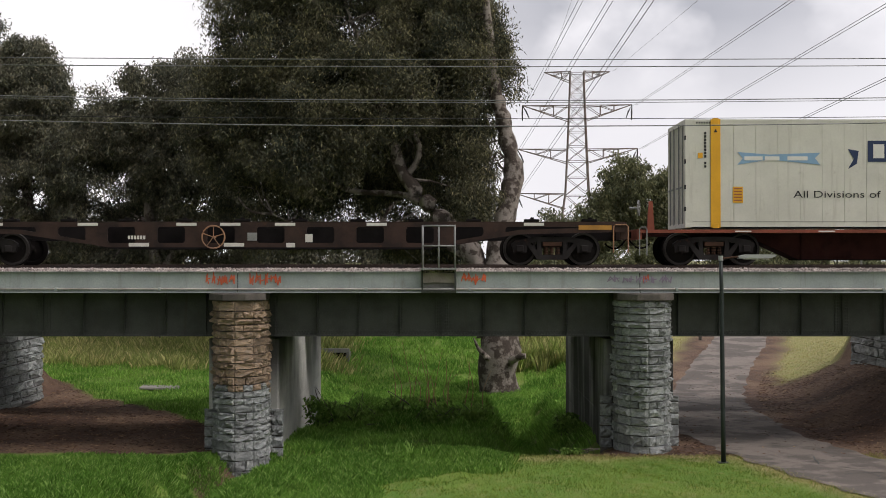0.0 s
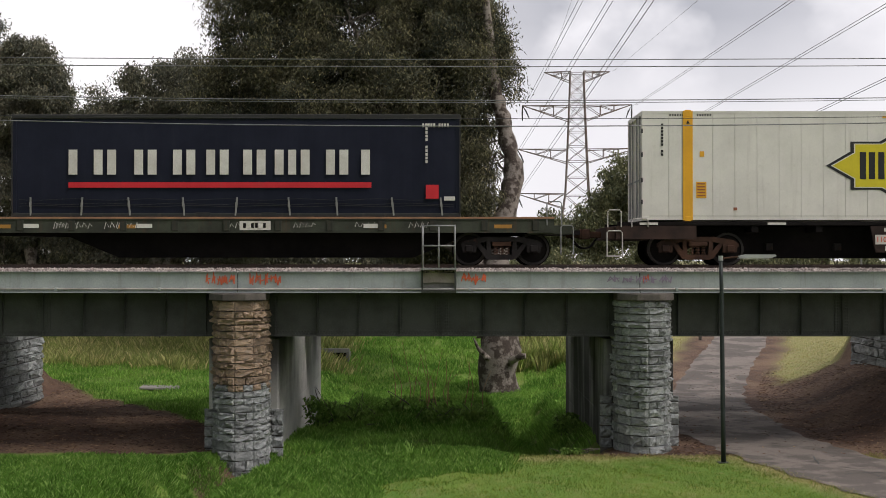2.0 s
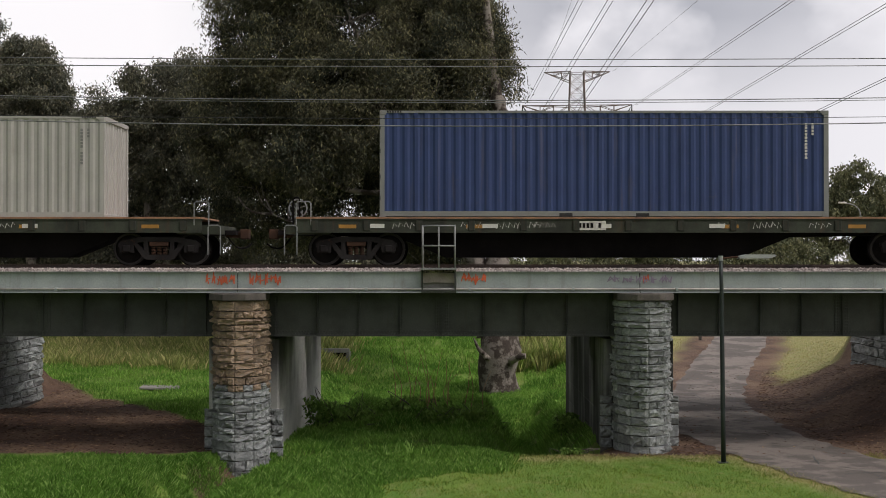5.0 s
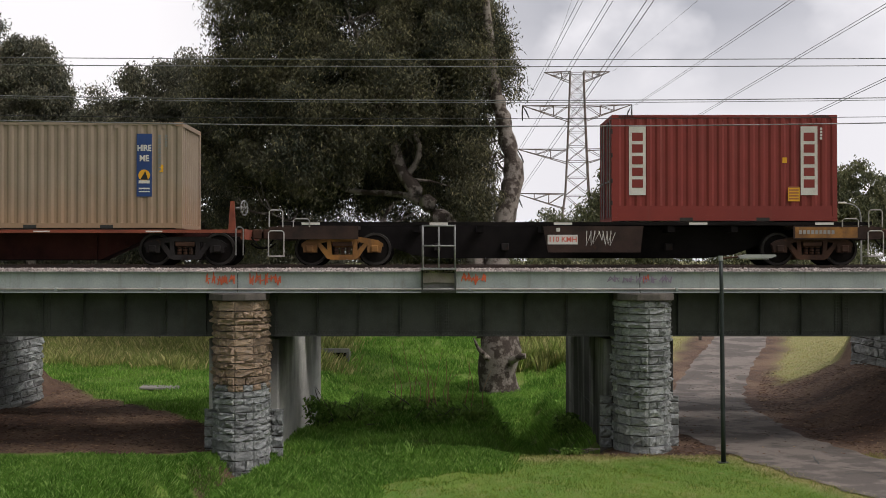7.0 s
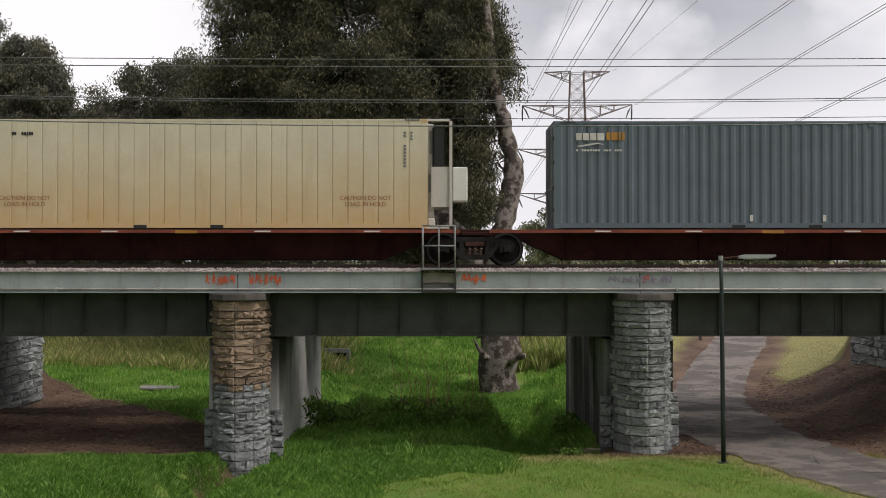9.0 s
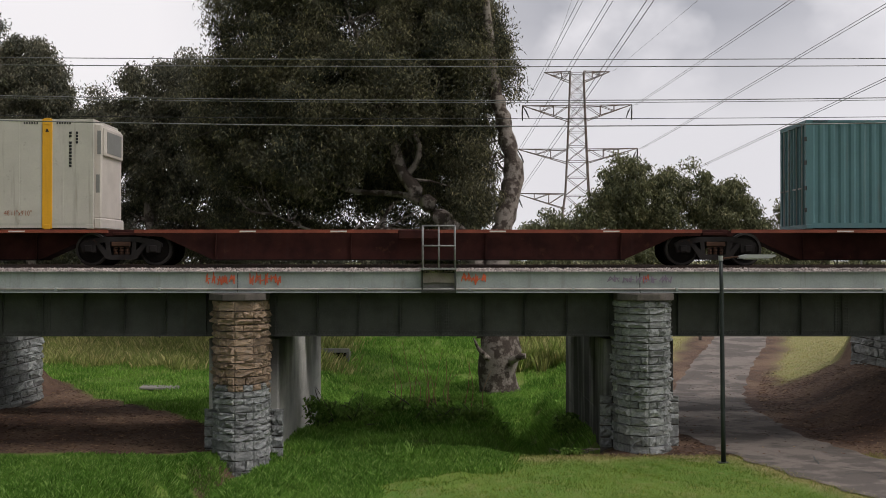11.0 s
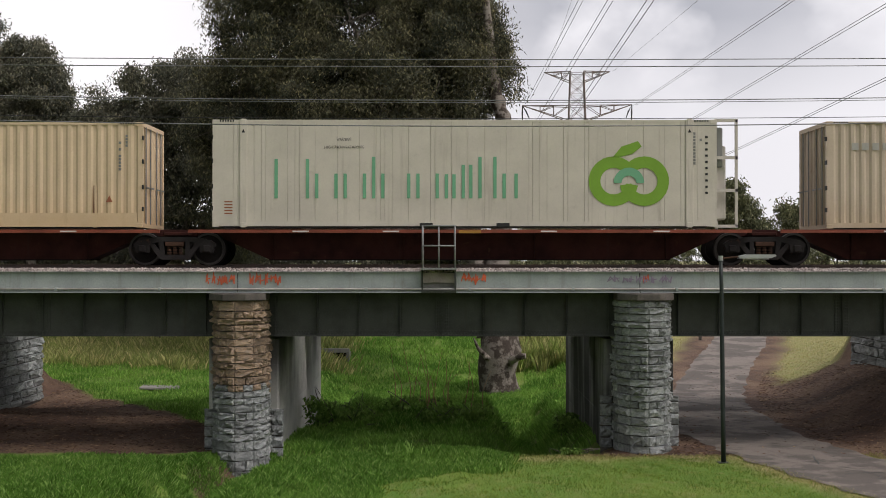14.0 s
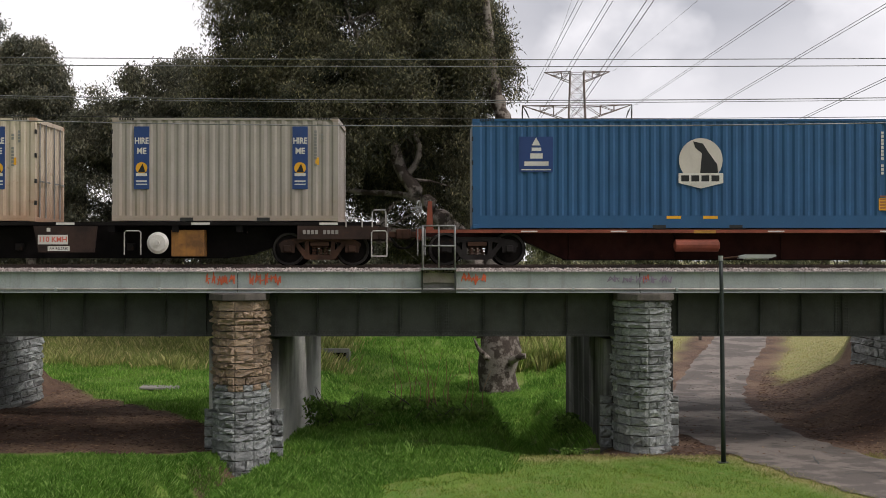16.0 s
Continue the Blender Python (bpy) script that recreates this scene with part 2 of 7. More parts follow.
def raw(name, verts, faces, material):
    me = bpy.data.meshes.new(name)
    me.from_pydata(verts, [], faces)
    me.materials.append(material)
    return me


def arrays(name, co, sides, material):
    """A mesh of loose polygons, all with that many sides, from an array of their corners."""
    n = len(co) // sides
    me = bpy.data.meshes.new(name)
    me.vertices.add(len(co))
    me.vertices.foreach_set("co", np.asarray(co, dtype=np.float32).ravel())
    me.loops.add(len(co))
    me.loops.foreach_set("vertex_index", np.arange(len(co), dtype=np.int32))
    me.polygons.add(n)
    me.polygons.foreach_set("loop_start", np.arange(n, dtype=np.int32) * sides)
    me.update(calc_edges=True)
    me.materials.append(material)
    return me


def lettering(text, size, material_mesh_name, material, width=None, bold=0.0, spacing=1.0):
    """Flat lettering in the xz plane, facing -y, centred on its origin."""
    cu = bpy.data.curves.new("lettering", "FONT")
    cu.body, cu.size, cu.align_x, cu.align_y, cu.offset, cu.space_character = text, size, "CENTER", "CENTER", bold, spacing
    cu.resolution_u = 3
    ob = bpy.data.objects.new("lettering", cu)
    scene.collection.objects.link(ob)
    bpy.context.view_layer.update()
    me = bpy.data.meshes.new_from_object(ob.evaluated_get(bpy.context.evaluated_depsgraph_get()))
    bpy.data.objects.remove(ob)
    bpy.data.curves.remove(cu)
    me.name = material_mesh_name
    if width:
        xs = [v.co.x for v in me.vertices]
        me.transform(Matrix.Diagonal((width / max(max(xs) - min(xs), 0.01), 1, 1, 1)))
    me.transform(Matrix.Rotation(radians(90), 4, "X"))
    me.materials.clear()
    me.materials.append(material)
    return me


# ---- ground ----
def step(a, b, x):
    t = np.clip((x - a) / (b - a), 0, 1)
    return t * t * (3 - 2 * t)


CREEK = np.array([(3.4, 58), (3.2, 46), (2.8, 40), (2.7, 36), (2.4, 33.4), (1.0, 32.1), (-1.6, 31.5), (-3.9, 30.3), (-5.4, 28.6), (-6.1, 25.5), (-6.6, 20), (-8, 12)], dtype=float)
PATH = np.array([(18.5, 74), (15.2, 60), (12.4, 52), (9.7, 43), (8.75, 37), (8.6, 33), (9.3, 29), (10.5, 25.3), (13.0, 20.5), (17, 16)], dtype=float)


def from_line(x, y, line):
    """Distance from each point to a bent line."""
    best = np.full(x.shape, 1e9)
    for (x0, y0), (x1, y1) in zip(line, line[1:]):
        dx, dy = x1 - x0, y1 - y0
        t = np.clip(((x - x0) * dx + (y - y0) * dy) / (dx * dx + dy * dy), 0, 1)
        best = np.minimum(best, np.hypot(x - x0 - t * dx, y - y0 - t * dy))
    return best


def lumps(x, y, s, seed=0.0):
    return (np.sin(x * s + 1.3 + seed) * np.cos(y * s * 1.13 + 0.7 * seed) + 0.5 * np.sin(x * s * 2.3 + y * s * 1.7 + seed) + 0.3 * np.cos(x * s * 4.1 - y * s * 3.7)) / 1.8


def height(x, y):
    x, y = np.asarray(x, dtype=float), np.asarray(y, dtype=float)
    z = 0.2 + 0 * x
    z = z - 0.2 * step(3.5, 1.0, x) * step(30, 33, y) * step(-7.5, -4.5, x)
    z = z - 0.15 * step(-5.0, -7.5, x) * step(20, 26, y)
    z = z + 1.15 * step(44, 66, y) + 0.5 * step(60, 110, y)
    z = z + 0.25 * lumps(x, y, 0.45) * step(36, 42, y) * step(6.0, 3.0, x)
    side = from_line(x, y, PATH)
    z = z + 1.25 * step(2.2, 6.0, side) * step(9, 11.5, x) * step(27, 33, y) * (1 - 0.5 * step(46, 60, y))
    z = z - 0.8 * step(34, 40, y) * step(63, 47, y) * step(6.2, 4.4, x) * step(-6.5, -3.6, x)
    z = z + (0.95 + 0.22 * lumps(x, y, 1.5, 5.0)) * step(34.2, 37.6, y + 0.5 * lumps(x, y, 1.2, 2.0)) * step(47, 42, y) * step(2.3, 1.2, x + 0.25 * lumps(x, y, 1.7, 1.0)) * step(-4.8, -2.6, x)
    bed = from_line(x, y, CREEK)
    deep = 1.0 * step(46.5, 42, y)
    wide = 1.7 - 0.75 * step(33.5, 36.5, y)
    cut = step(wide, 0.25, bed) * deep * step(16, 24, y)
    z = z - cut
    z = z - 0.85 * np.exp(-((x - 2.6) / 1.5) ** 4 - ((y - 32.3) / 1.7) ** 4)
    z = z + 0.24 * step(-6.0, -7.4, x) * step(29.6, 28.4, y) * step(14, 20, y) + 0.14 * step(0.8, 1.5, bed) * step(3.4, 2.0, bed) * step(-5.6, -4.6, x) * step(1.8, 0.6, x) * step(30.6, 29.6, y)
    mound = np.exp(-((x - 4.1) / 1.1) ** 2 - ((y - 45) / 2.8) ** 2) * 0.5
    z = z + mound * (1 - step(1.2, 0.3, bed))
    z = z + (0.09 * lumps(x, y, 1.7, 3.0) + 0.05 * lumps(x, y, 4.1, 1.0)) * step(1.6, -0.5, x) * step(30.4, 29.2, y) * step(22, 24, y)
    z = z - 0.28 * step(-8.5, -13.5, x) * step(31, 28.5, y) * step(20, 24, y)
    bank = step(15.4, 16.7, np.abs(x)) * step(26.5, 30.8, y) * step(48.4, 44.2, y)
    z = z * (1 - bank) + 4.7 * bank
    z = z + 2.9 * step(19, 8, y) * step(-400, -100, x * 0 - np.abs(x) * 3)
    return z + 0.02 * lumps(x, y, 2.1, 2.0)


def soil(x, y):
    """How bare the ground is: 1 is earth, 0 is grass."""
    x, y = np.asarray(x, dtype=float), np.asarray(y, dtype=float)
    wob = 0.7 * lumps(x, y, 0.9, 4.0)
    under = step(30.6, 31.6, y + 0.3 * wob) * step(46.0, 43.5, y + wob)
    edge = 37.6 - 1.25 * (x + 7.7)
    left = step(30.6, 31.6, y + 0.3 * wob) * step(edge + 1.0, edge - 1.0, y + wob) * step(50, 47, y)
    s = np.maximum(under * step(5.5, 6.3, x), left * step(-5.0, -6.0, x))
    s = np.maximum(s, step(29.4, 30.3, y + 0.4 * wob) * step(32, 31, y) * step(2.4, 3.6, x + wob))
    side = from_line(x, y, PATH)
    s = np.maximum(s, 0.75 * step(3.6, 1.7, side + 0.5 * wob) * step(28.0, 31.5, y))
    s = np.maximum(s, 0.9 * step(10.5, 11.5, x) * step(25.5, 29, y + wob) * step(47.5, 45, y + wob))
    s = np.maximum(s, step(0.8, 0.4, from_line(x, y, CREEK)) * step(35.5, 33.5, y))
    s = np.maximum(s, step(1.3, 0.7, np.hypot(x + 5.4, y - 29.6)))
    return s


def dryness(x, y):
    """How parched the grass is: the far lawn, the worn verge of the path and the strip before the bridge."""
    x, y = np.asarray(x, dtype=float), np.asarray(y, dtype=float)
    wob = 0.5 * lumps(x, y, 1.3, 6.0)
    d = 0.75 * step(5.0, 7.0, x) * step(42, 45, y)
    d = np.maximum(d, step(2.6, 1.7, from_line(x, y, PATH) + 0.5 * wob))
    d = np.maximum(d, 0.9 * step(28.6, 29.8, y + 0.8 * wob) * step(0.5, 3.0, x) * step(32, 31, y))
    return np.maximum(d, 0.55 * step(-8, -12, x) * step(50, 56, y))


def axis(lo, hi, dense, far, grow=1.22):
    a = list(np.arange(lo, hi + 0.001, dense))
    s = dense
    while a[-1] < far:
        s *= grow
        a.append(a[-1] + s)
    s = dense
    while a[0] > -far:
        s *= grow
        a.insert(0, a[0] - s)
    return np.array(a)


def ground_material():
    m = bpy.data.materials.new("grass_and_earth")
    m.use_nodes = True
    nt = m.node_tree
    b = nt.nodes["Principled BSDF"]
    tc = nt.nodes.new("ShaderNodeTexCoord").outputs["Object"]
    at = nt.nodes.new("ShaderNodeAttribute")
    at.attribute_name = "bare"
    broad, mid, fine = cloud(nt, tc, 0.35), cloud(nt, tc, 2.5), cloud(nt, tc, 30, 4, 0.75)
    grass = mixer(nt, ramp(nt, broad, 0.35, 0.65), (0.10, 0.205, 0.020), (0.16, 0.245, 0.030))
    grass = mixer(nt, ramp(nt, mid, 0.5, 0.75, 0.0, 0.6), grass, (0.29, 0.25, 0.10))
    dry = nt.nodes.new("ShaderNodeAttribute")
    dry.attribute_name = "dry"
    grass = mixer(nt, dry.outputs["Fac"], grass, mixer(nt, ramp(nt, mid, 0.35, 0.65), (0.30, 0.29, 0.10), (0.40, 0.32, 0.17)))
    earth = mixer(nt, ramp(nt, mid, 0.35, 0.65), (0.125, 0.070, 0.045), (0.080, 0.048, 0.034))
    earth = mixer(nt, ramp(nt, broad, 0.45, 0.62, 0.0, 0.8), earth, (0.21, 0.135, 0.088))
    edge = nt.nodes.new("ShaderNodeMath")
    edge.operation = "ADD"
    nt.links.new(at.outputs["Fac"], edge.inputs[0])
    nt.links.new(ramp(nt, fine, 0.2, 0.8, -0.35, 0.35), edge.inputs[1])
    c = mixer(nt, ramp(nt, edge.outputs[0], 0.3, 0.7), grass, earth)
    c = mixer(nt, 1.0, c, ramp_col(nt, fine, 0.6, 1.35), "MULTIPLY")
    nt.links.new(c, b.inputs["Base Color"])
    b.inputs["Roughness"].default_value = 0.95
    bp = node(nt, "ShaderNodeBump", Strength=0.7, Distance=0.05)
    nt.links.new(fine, bp.inputs["Height"])
    nt.links.new(bp.outputs[0], b.inputs["Normal"])
    return m


def build_ground():
    xs, ys = axis(-20, 20, 0.28, 2500), axis(22, 66, 0.28, 2500)
    gx, gy = np.meshgrid(xs, ys)
    gz = height(gx, gy)
    nx, ny = len(xs), len(ys)
    co = np.stack([gx, gy, gz], -1).reshape(-1, 3)
    i = (np.arange(ny - 1)[:, None] * nx + np.arange(nx - 1)[None, :]).ravel()
    quads = np.stack([i, i + 1, i + nx + 1, i + nx], -1)
    me = bpy.data.meshes.new("ground")
    me.vertices.add(len(co))
    me.vertices.foreach_set("co", co.astype(np.float32).ravel())
    me.loops.add(quads.size)
    me.loops.foreach_set("vertex_index", quads.astype(np.int32).ravel())
    me.polygons.add(len(quads))
    me.polygons.foreach_set("loop_start", np.arange(len(quads), dtype=np.int32) * 4)
    me.update(calc_edges=True)
    at = me.attributes.new("bare", "FLOAT", "POINT")
    at.data.foreach_set("value", soil(gx, gy).astype(np.float32).ravel())
    at = me.attributes.new("dry", "FLOAT", "POINT")
    at.data.foreach_set("value", dryness(gx, gy).astype(np.float32).ravel())
    me.polygons.foreach_set("use_smooth", [True] * len(quads))
    me.materials.append(ground_material())
    tagged(new("ground", me), "grassy creek bank with bare brown earth under the bridge", "ground", kind="structure")


def build_path():
    pts, _ = spline([(x, y, 0) for x, y in PATH], [0] * len(PATH), 14)
    cols = 9
    verts, faces = [], []
    for i, p in enumerate(pts):
        d = (pts[min(i + 1, len(pts) - 1)] - pts[max(i - 1, 0)]).normalized()
        s = Vector((-d.y, d.x, 0))
        for k in range(cols):
            w = (k / (cols - 1) - 0.5) * (2.6 if p.y > 40 else 3.3 - 0.7 * max(0.0, (p.y - 35) / 5))
            if k in (0, cols - 1):
                w += 0.22 * noise.noise(Vector((p.x * 1.7, p.y * 1.7, k)))
            q = p + s * w
            verts.append((q.x, q.y, 0))
    v = np.array(verts)
    v[:, 2] = height(v[:, 0], v[:, 1]) + 0.024
    for i in range(len(pts) - 1):
        for k in range(cols - 1):
            a = i * cols + k
            faces.append((a, a + 1, a + cols + 1, a + cols))
    me = raw("path", v.tolist(), faces, M["asphalt"])
    tagged(new("path", me), "cracked grey asphalt footpath passing under the bridge", "path", kind="structure")


def path_cracks():
    """Dark tar-filled cracks wandering over the asphalt."""
    rnd = random.Random(8)
    bm = bmesh.new()
    for k in range(22):
        i = rnd.choice((3, 4, 5, 6, 6, 7))
        (x0, y0), (x1, y1) = PATH[i], PATH[i + 1]
        u = rnd.random()
        x, y = x0 + (x1 - x0) * u + rnd.uniform(-1.3, 1.3), y0 + (y1 - y0) * u
        a = rnd.choice((0.1, 1.4)) + rnd.uniform(-0.4, 0.4)
        last = None
        for q in range(rnd.randint(7, 18)):
            a += rnd.uniform(-0.5, 0.5) * 0.7
            w = rnd.uniform(0.008, 0.022)
            nx, ny = x + 0.16 * math.cos(a), y + 0.16 * math.sin(a)
            if float(from_line(np.array([nx]), np.array([ny]), PATH)[0]) > 1.5:
                break
            s = (-math.sin(a) * w, math.cos(a) * w)
            cur = [bm.verts.new((nx + s[0], ny + s[1], float(height(nx, ny)) + 0.03)), bm.verts.new((nx - s[0], ny - s[1], float(height(nx, ny)) + 0.03))]
            if last:
                bm.faces.new((last[0], last[1], cur[1], cur[0]))
            last, x, y = cur, nx, ny
    tagged(part("path_cracks", bm, M["pole"]), "dark cracks in the asphalt path", "cracks", kind="stuff")


def litter(n):
    """Bark and dead leaves scattered on the bare earth."""
    rg = np.random.default_rng(77)
    x, y = rg.uniform(-18, 17, n), rg.uniform(28.5, 50, n)
    ok = (soil(x, y) > 0.4) & (from_line(x, y, CREEK) > 0.6) & ((from_line(x, y, PATH) > 1.75) | (rg.random(n) < 0.06))
    x, y = x[ok], y[ok]
    n = len(x)
    z = height(x, y) + 0.045 * (from_line(x, y, PATH) < 1.75) + 0.012
    a = rg.uniform(0, 6.28, n)
    l, w = rg.uniform(0.03, 0.10, n), rg.uniform(0.008, 0.022, n)
    d = np.stack([np.cos(a) * l, np.sin(a) * l, rg.uniform(-0.01, 0.02, n)], -1)
    s = np.stack([-np.sin(a) * w, np.cos(a) * w, rg.uniform(-0.01, 0.01, n)], -1)
    c = np.stack([x, y, z], -1)
    co = np.stack([c - d, c + s, c + d, c - s], 1).reshape(-1, 3)
    m = leaf_mat("dead_leaf", (0.16, 0.09, 0.055), (0.09, 0.055, 0.038), (0.34, 0.24, 0.15))
    tagged(new("leaf_litter", arrays("leaf_litter", co, 4, m)), "brown dead leaves and bark scattered on the earth", "leaf litter", kind="stuff")


build_ground()
build_path()
path_cracks()
litter(60000)


# ---- railway bridge ----
FRONT, BACK = 30.6, 40.5
bridge = thing("bridge", "grey and dark green riveted steel railway bridge on stone piers", "bridge", kind="structure")


def fascia_panel(x0, x1):
    part("fascia_panel", B((x0, x1, FRONT, FRONT + 0.12, 4.49, 4.875)), M["fascia"], bridge)
    part("fascia_ledge", B((x0, x1, FRONT - 0.1, FRONT + 0.12, 4.335, 4.365)), M["fascia"], bridge)
    part("fascia_strip", B((x0, x1, FRONT - 0.012, FRONT + 0.118, 4.365, 4.49)), M["fascia"], bridge)
    part("fascia_flange", B((x0, x1, FRONT - 0.07, FRONT + 0.14, 4.875, 4.89)), M["fascia"], bridge)


EDGES = [-16.6, -5.37, -0.56, 0.34, 5.15, 16.6]
for k, (a, b) in enumerate(zip(EDGES, EDGES[1:])):
    if k != 2:
        fascia_panel(a + 0.012, b - 0.012)
for a in (-5.37, 5.15):
    part("joint_plate", B((a - 0.012, a + 0.012, FRONT + 0.02, FRONT + 0.1, 4.37, 4.86)), M["wagon_black"], bridge)
bm = bmesh.new()
tube(bm, [(-16.6, FRONT - 0.055, 4.44), (-5, FRONT - 0.055, 4.43), (6, FRONT - 0.055, 4.43), (16.6, FRONT - 0.055, 4.435)], 0.03, 8)
part("conduit", bm, M["handrail_white"], bridge, "grey conduit pipe", smooth=True)
for x in np.arange(-15.5, 16, 2.7):
    part("conduit_clip", B((x - 0.03, x + 0.03, FRONT - 0.1, FRONT - 0.01, 4.39, 4.475)), M["fascia"], bridge)
part("deck_slab", B((-16.6, 16.6, FRONT + 0.14, 35.3, 4.33, 4.8)), M["deck"], bridge)
part("deck_slab", B((-16.6, 16.6, 37.1, BACK, 4.33, 4.8)), M["deck"], bridge)

# plate girders with stiffeners and rivets
rivets = []


def rivet(x, y, z, r=0.026):
    c = []
    for k in range(5):
        a = 2 * math.pi * k / 5
        c.append((x + r * math.cos(a), y, z + r * math.sin(a)))
    tip = (x, y - 0.02, z)
    for k in range(5):
        rivets.extend((c[k], tip, c[(k + 1) % 5]))


GF = 31.2
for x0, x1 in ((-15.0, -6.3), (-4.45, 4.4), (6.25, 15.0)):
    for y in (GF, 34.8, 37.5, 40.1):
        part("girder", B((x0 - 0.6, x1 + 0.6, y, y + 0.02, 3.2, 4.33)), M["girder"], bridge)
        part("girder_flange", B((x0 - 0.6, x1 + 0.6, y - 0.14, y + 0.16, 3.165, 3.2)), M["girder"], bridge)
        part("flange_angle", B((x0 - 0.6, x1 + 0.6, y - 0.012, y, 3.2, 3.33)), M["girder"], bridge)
    n = int((x1 - x0) / 1.04)
    for k in range(n + 1):
        x = x0 + (x1 - x0) * k / n
        wide = 0.19 if k == n // 2 else 0.045
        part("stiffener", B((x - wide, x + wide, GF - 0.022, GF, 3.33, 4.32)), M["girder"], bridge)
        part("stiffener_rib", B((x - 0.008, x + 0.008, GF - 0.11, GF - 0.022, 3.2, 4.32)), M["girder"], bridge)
        for z in np.arange(3.40, 4.3, 0.085):
            for dx in ((-0.03, 0.03) if wide < 0.1 else (-0.16, -0.1, 0.1, 0.16)):
                rivet(x + dx, GF - 0.023, z)
    for x in np.arange(x0, x1, 0.085):
        rivet(x, GF - 0.013, 3.235)
        rivet(x + 0.04, GF - 0.013, 3.295)
part("rivets", arrays("rivets", rivets, 3, M["girder"]), None, bridge)
bpy.data.objects["rivets"]["kind"] = "stuff"


def bearing(x):
    part("bearing", B((x - 0.28, x + 0.28, 31.3, 40.4, 3.07, 3.165)), M["girder"], bridge)


# stones: rock-faced blocks with a rough front, one metre wide, high and deep, facing -y
def stone_mesh(seed, material):
    rnd = random.Random(seed)
    cuts = [-0.5, -0.44, -0.18, 0.12, 0.43, 0.5]
    n = len(cuts) - 1
    bm = bmesh.new()
    g = []
    tilt_x = rnd.uniform(-0.4, 0.4)
    for i in range(n + 1):
        row = []
        for k in range(n + 1):
            rim = i in (0, n) or k in (0, n)
            x, z = cuts[i], cuts[k]
            if rim:
                y = 0.1
                x *= 1 + rnd.uniform(-0.05, 0.02)
                z *= 1 + rnd.uniform(-0.10, 0.0)
            else:
                y = -0.62 + tilt_x * x + (0.25 if k == 1 else 0.0) * rnd.random() - rnd.random() ** 3 * 0.9 + rnd.random() * 0.35
                x += rnd.uniform(-0.08, 0.08)
                z += rnd.uniform(-0.08, 0.08)
            row.append(bm.verts.new((x, y * 0.5, z)))
        g.append(row)
    for i in range(n):
        for k in range(n):
            q = [g[i][k], g[i + 1][k], g[i + 1][k + 1], g[i][k + 1]]
            if rnd.random() < 0.5:
                bm.faces.new((q[0], q[1], q[2]))
                bm.faces.new((q[0], q[2], q[3]))
            else:
                bm.faces.new((q[0], q[1], q[3]))
                bm.faces.new((q[1], q[2], q[3]))
    rim = [g[i][0] for i in range(n + 1)] + [g[n][k] for k in range(1, n + 1)] + [g[i][n] for i in range(n - 1, -1, -1)] + [g[0][k] for k in range(n - 1, 0, -1)]
    back = [bm.verts.new((v.co.x, 0.6, v.co.z)) for v in rim]
    for i in range(len(rim)):
        k = (i + 1) % len(rim)
        bm.faces.new((rim[k], rim[i], back[i], back[k]))
    return mesh_of("stone", bm, material)


STONES = {key: [stone_mesh(s, M[key]) for s in range(12)] for key in ("stone_grey", "stone_brown")}
bulk = {"n": 0}


def stone_face(owner, a, b, z0, z1, rnd, key_at, courses=0.24, length=0.62, inset=0.02):
    """Courses of rock-faced stones on an upright face from plan point a to b (outside to the right hand when walking b to a)."""
    a, b = Vector((*a, 0)), Vector((*b, 0))
    d = b - a
    run = d.length
    turn = math.atan2(d.y, d.x)
    z = z0
    row = 0
    while z < z1 - 0.08:
        h = min(courses * rnd.uniform(0.8, 1.2), z1 - z)
        if z1 - z - h < 0.1:
            h = z1 - z
        s = 0.0
        first = True
        while s < run - 0.05:
            w = length * rnd.uniform(0.7, 1.35) * (0.62 if first and row % 2 else 1.0)
            first = False
            if run - s - w < 0.22:
                w = run - s
            c = a + d.normalized() * (s + w / 2)
            ob = new("stone", STONES[key_at(z + h / 2, rnd)][rnd.randrange(12)])
            ob.parent = owner
            ob.matrix_basis = Matrix.Translation((c.x, c.y, z + h / 2)) @ Matrix.Rotation(turn, 4, "Z") @ Matrix.Diagonal((w - inset, rnd.uniform(0.12, 0.2), h - inset, 1))
            s += w
        z += h
        row += 1


def stone_courses(owner, a, b, heights, rnd, key_at, length):
    """Bold rock-faced stones in the given courses, proud of their joints."""
    a, b = Vector((*a, 0)), Vector((*b, 0))
    d = b - a
    run, turn = d.length, math.atan2(d.y, d.x)
    for z, h in heights:
        s = 0.0
        while s < run - 0.02:
            w = length * rnd.uniform(0.6, 1.35)
            if run - s - w < 0.17:
                w = run - s
            c = a + d.normalized() * (s + w / 2)
            ob = new("stone", STONES[key_at(z + h / 2, rnd)][rnd.randrange(12)])
            ob.parent = owner
            ob.matrix_basis = Matrix.Translation((c.x, c.y, z + h / 2)) @ Matrix.Rotation(turn + rnd.uniform(-0.03, 0.03), 4, "Z") @ Matrix.Diagonal((w - 0.012, rnd.uniform(0.05, 0.21), h - 0.014, 1))
            s += w


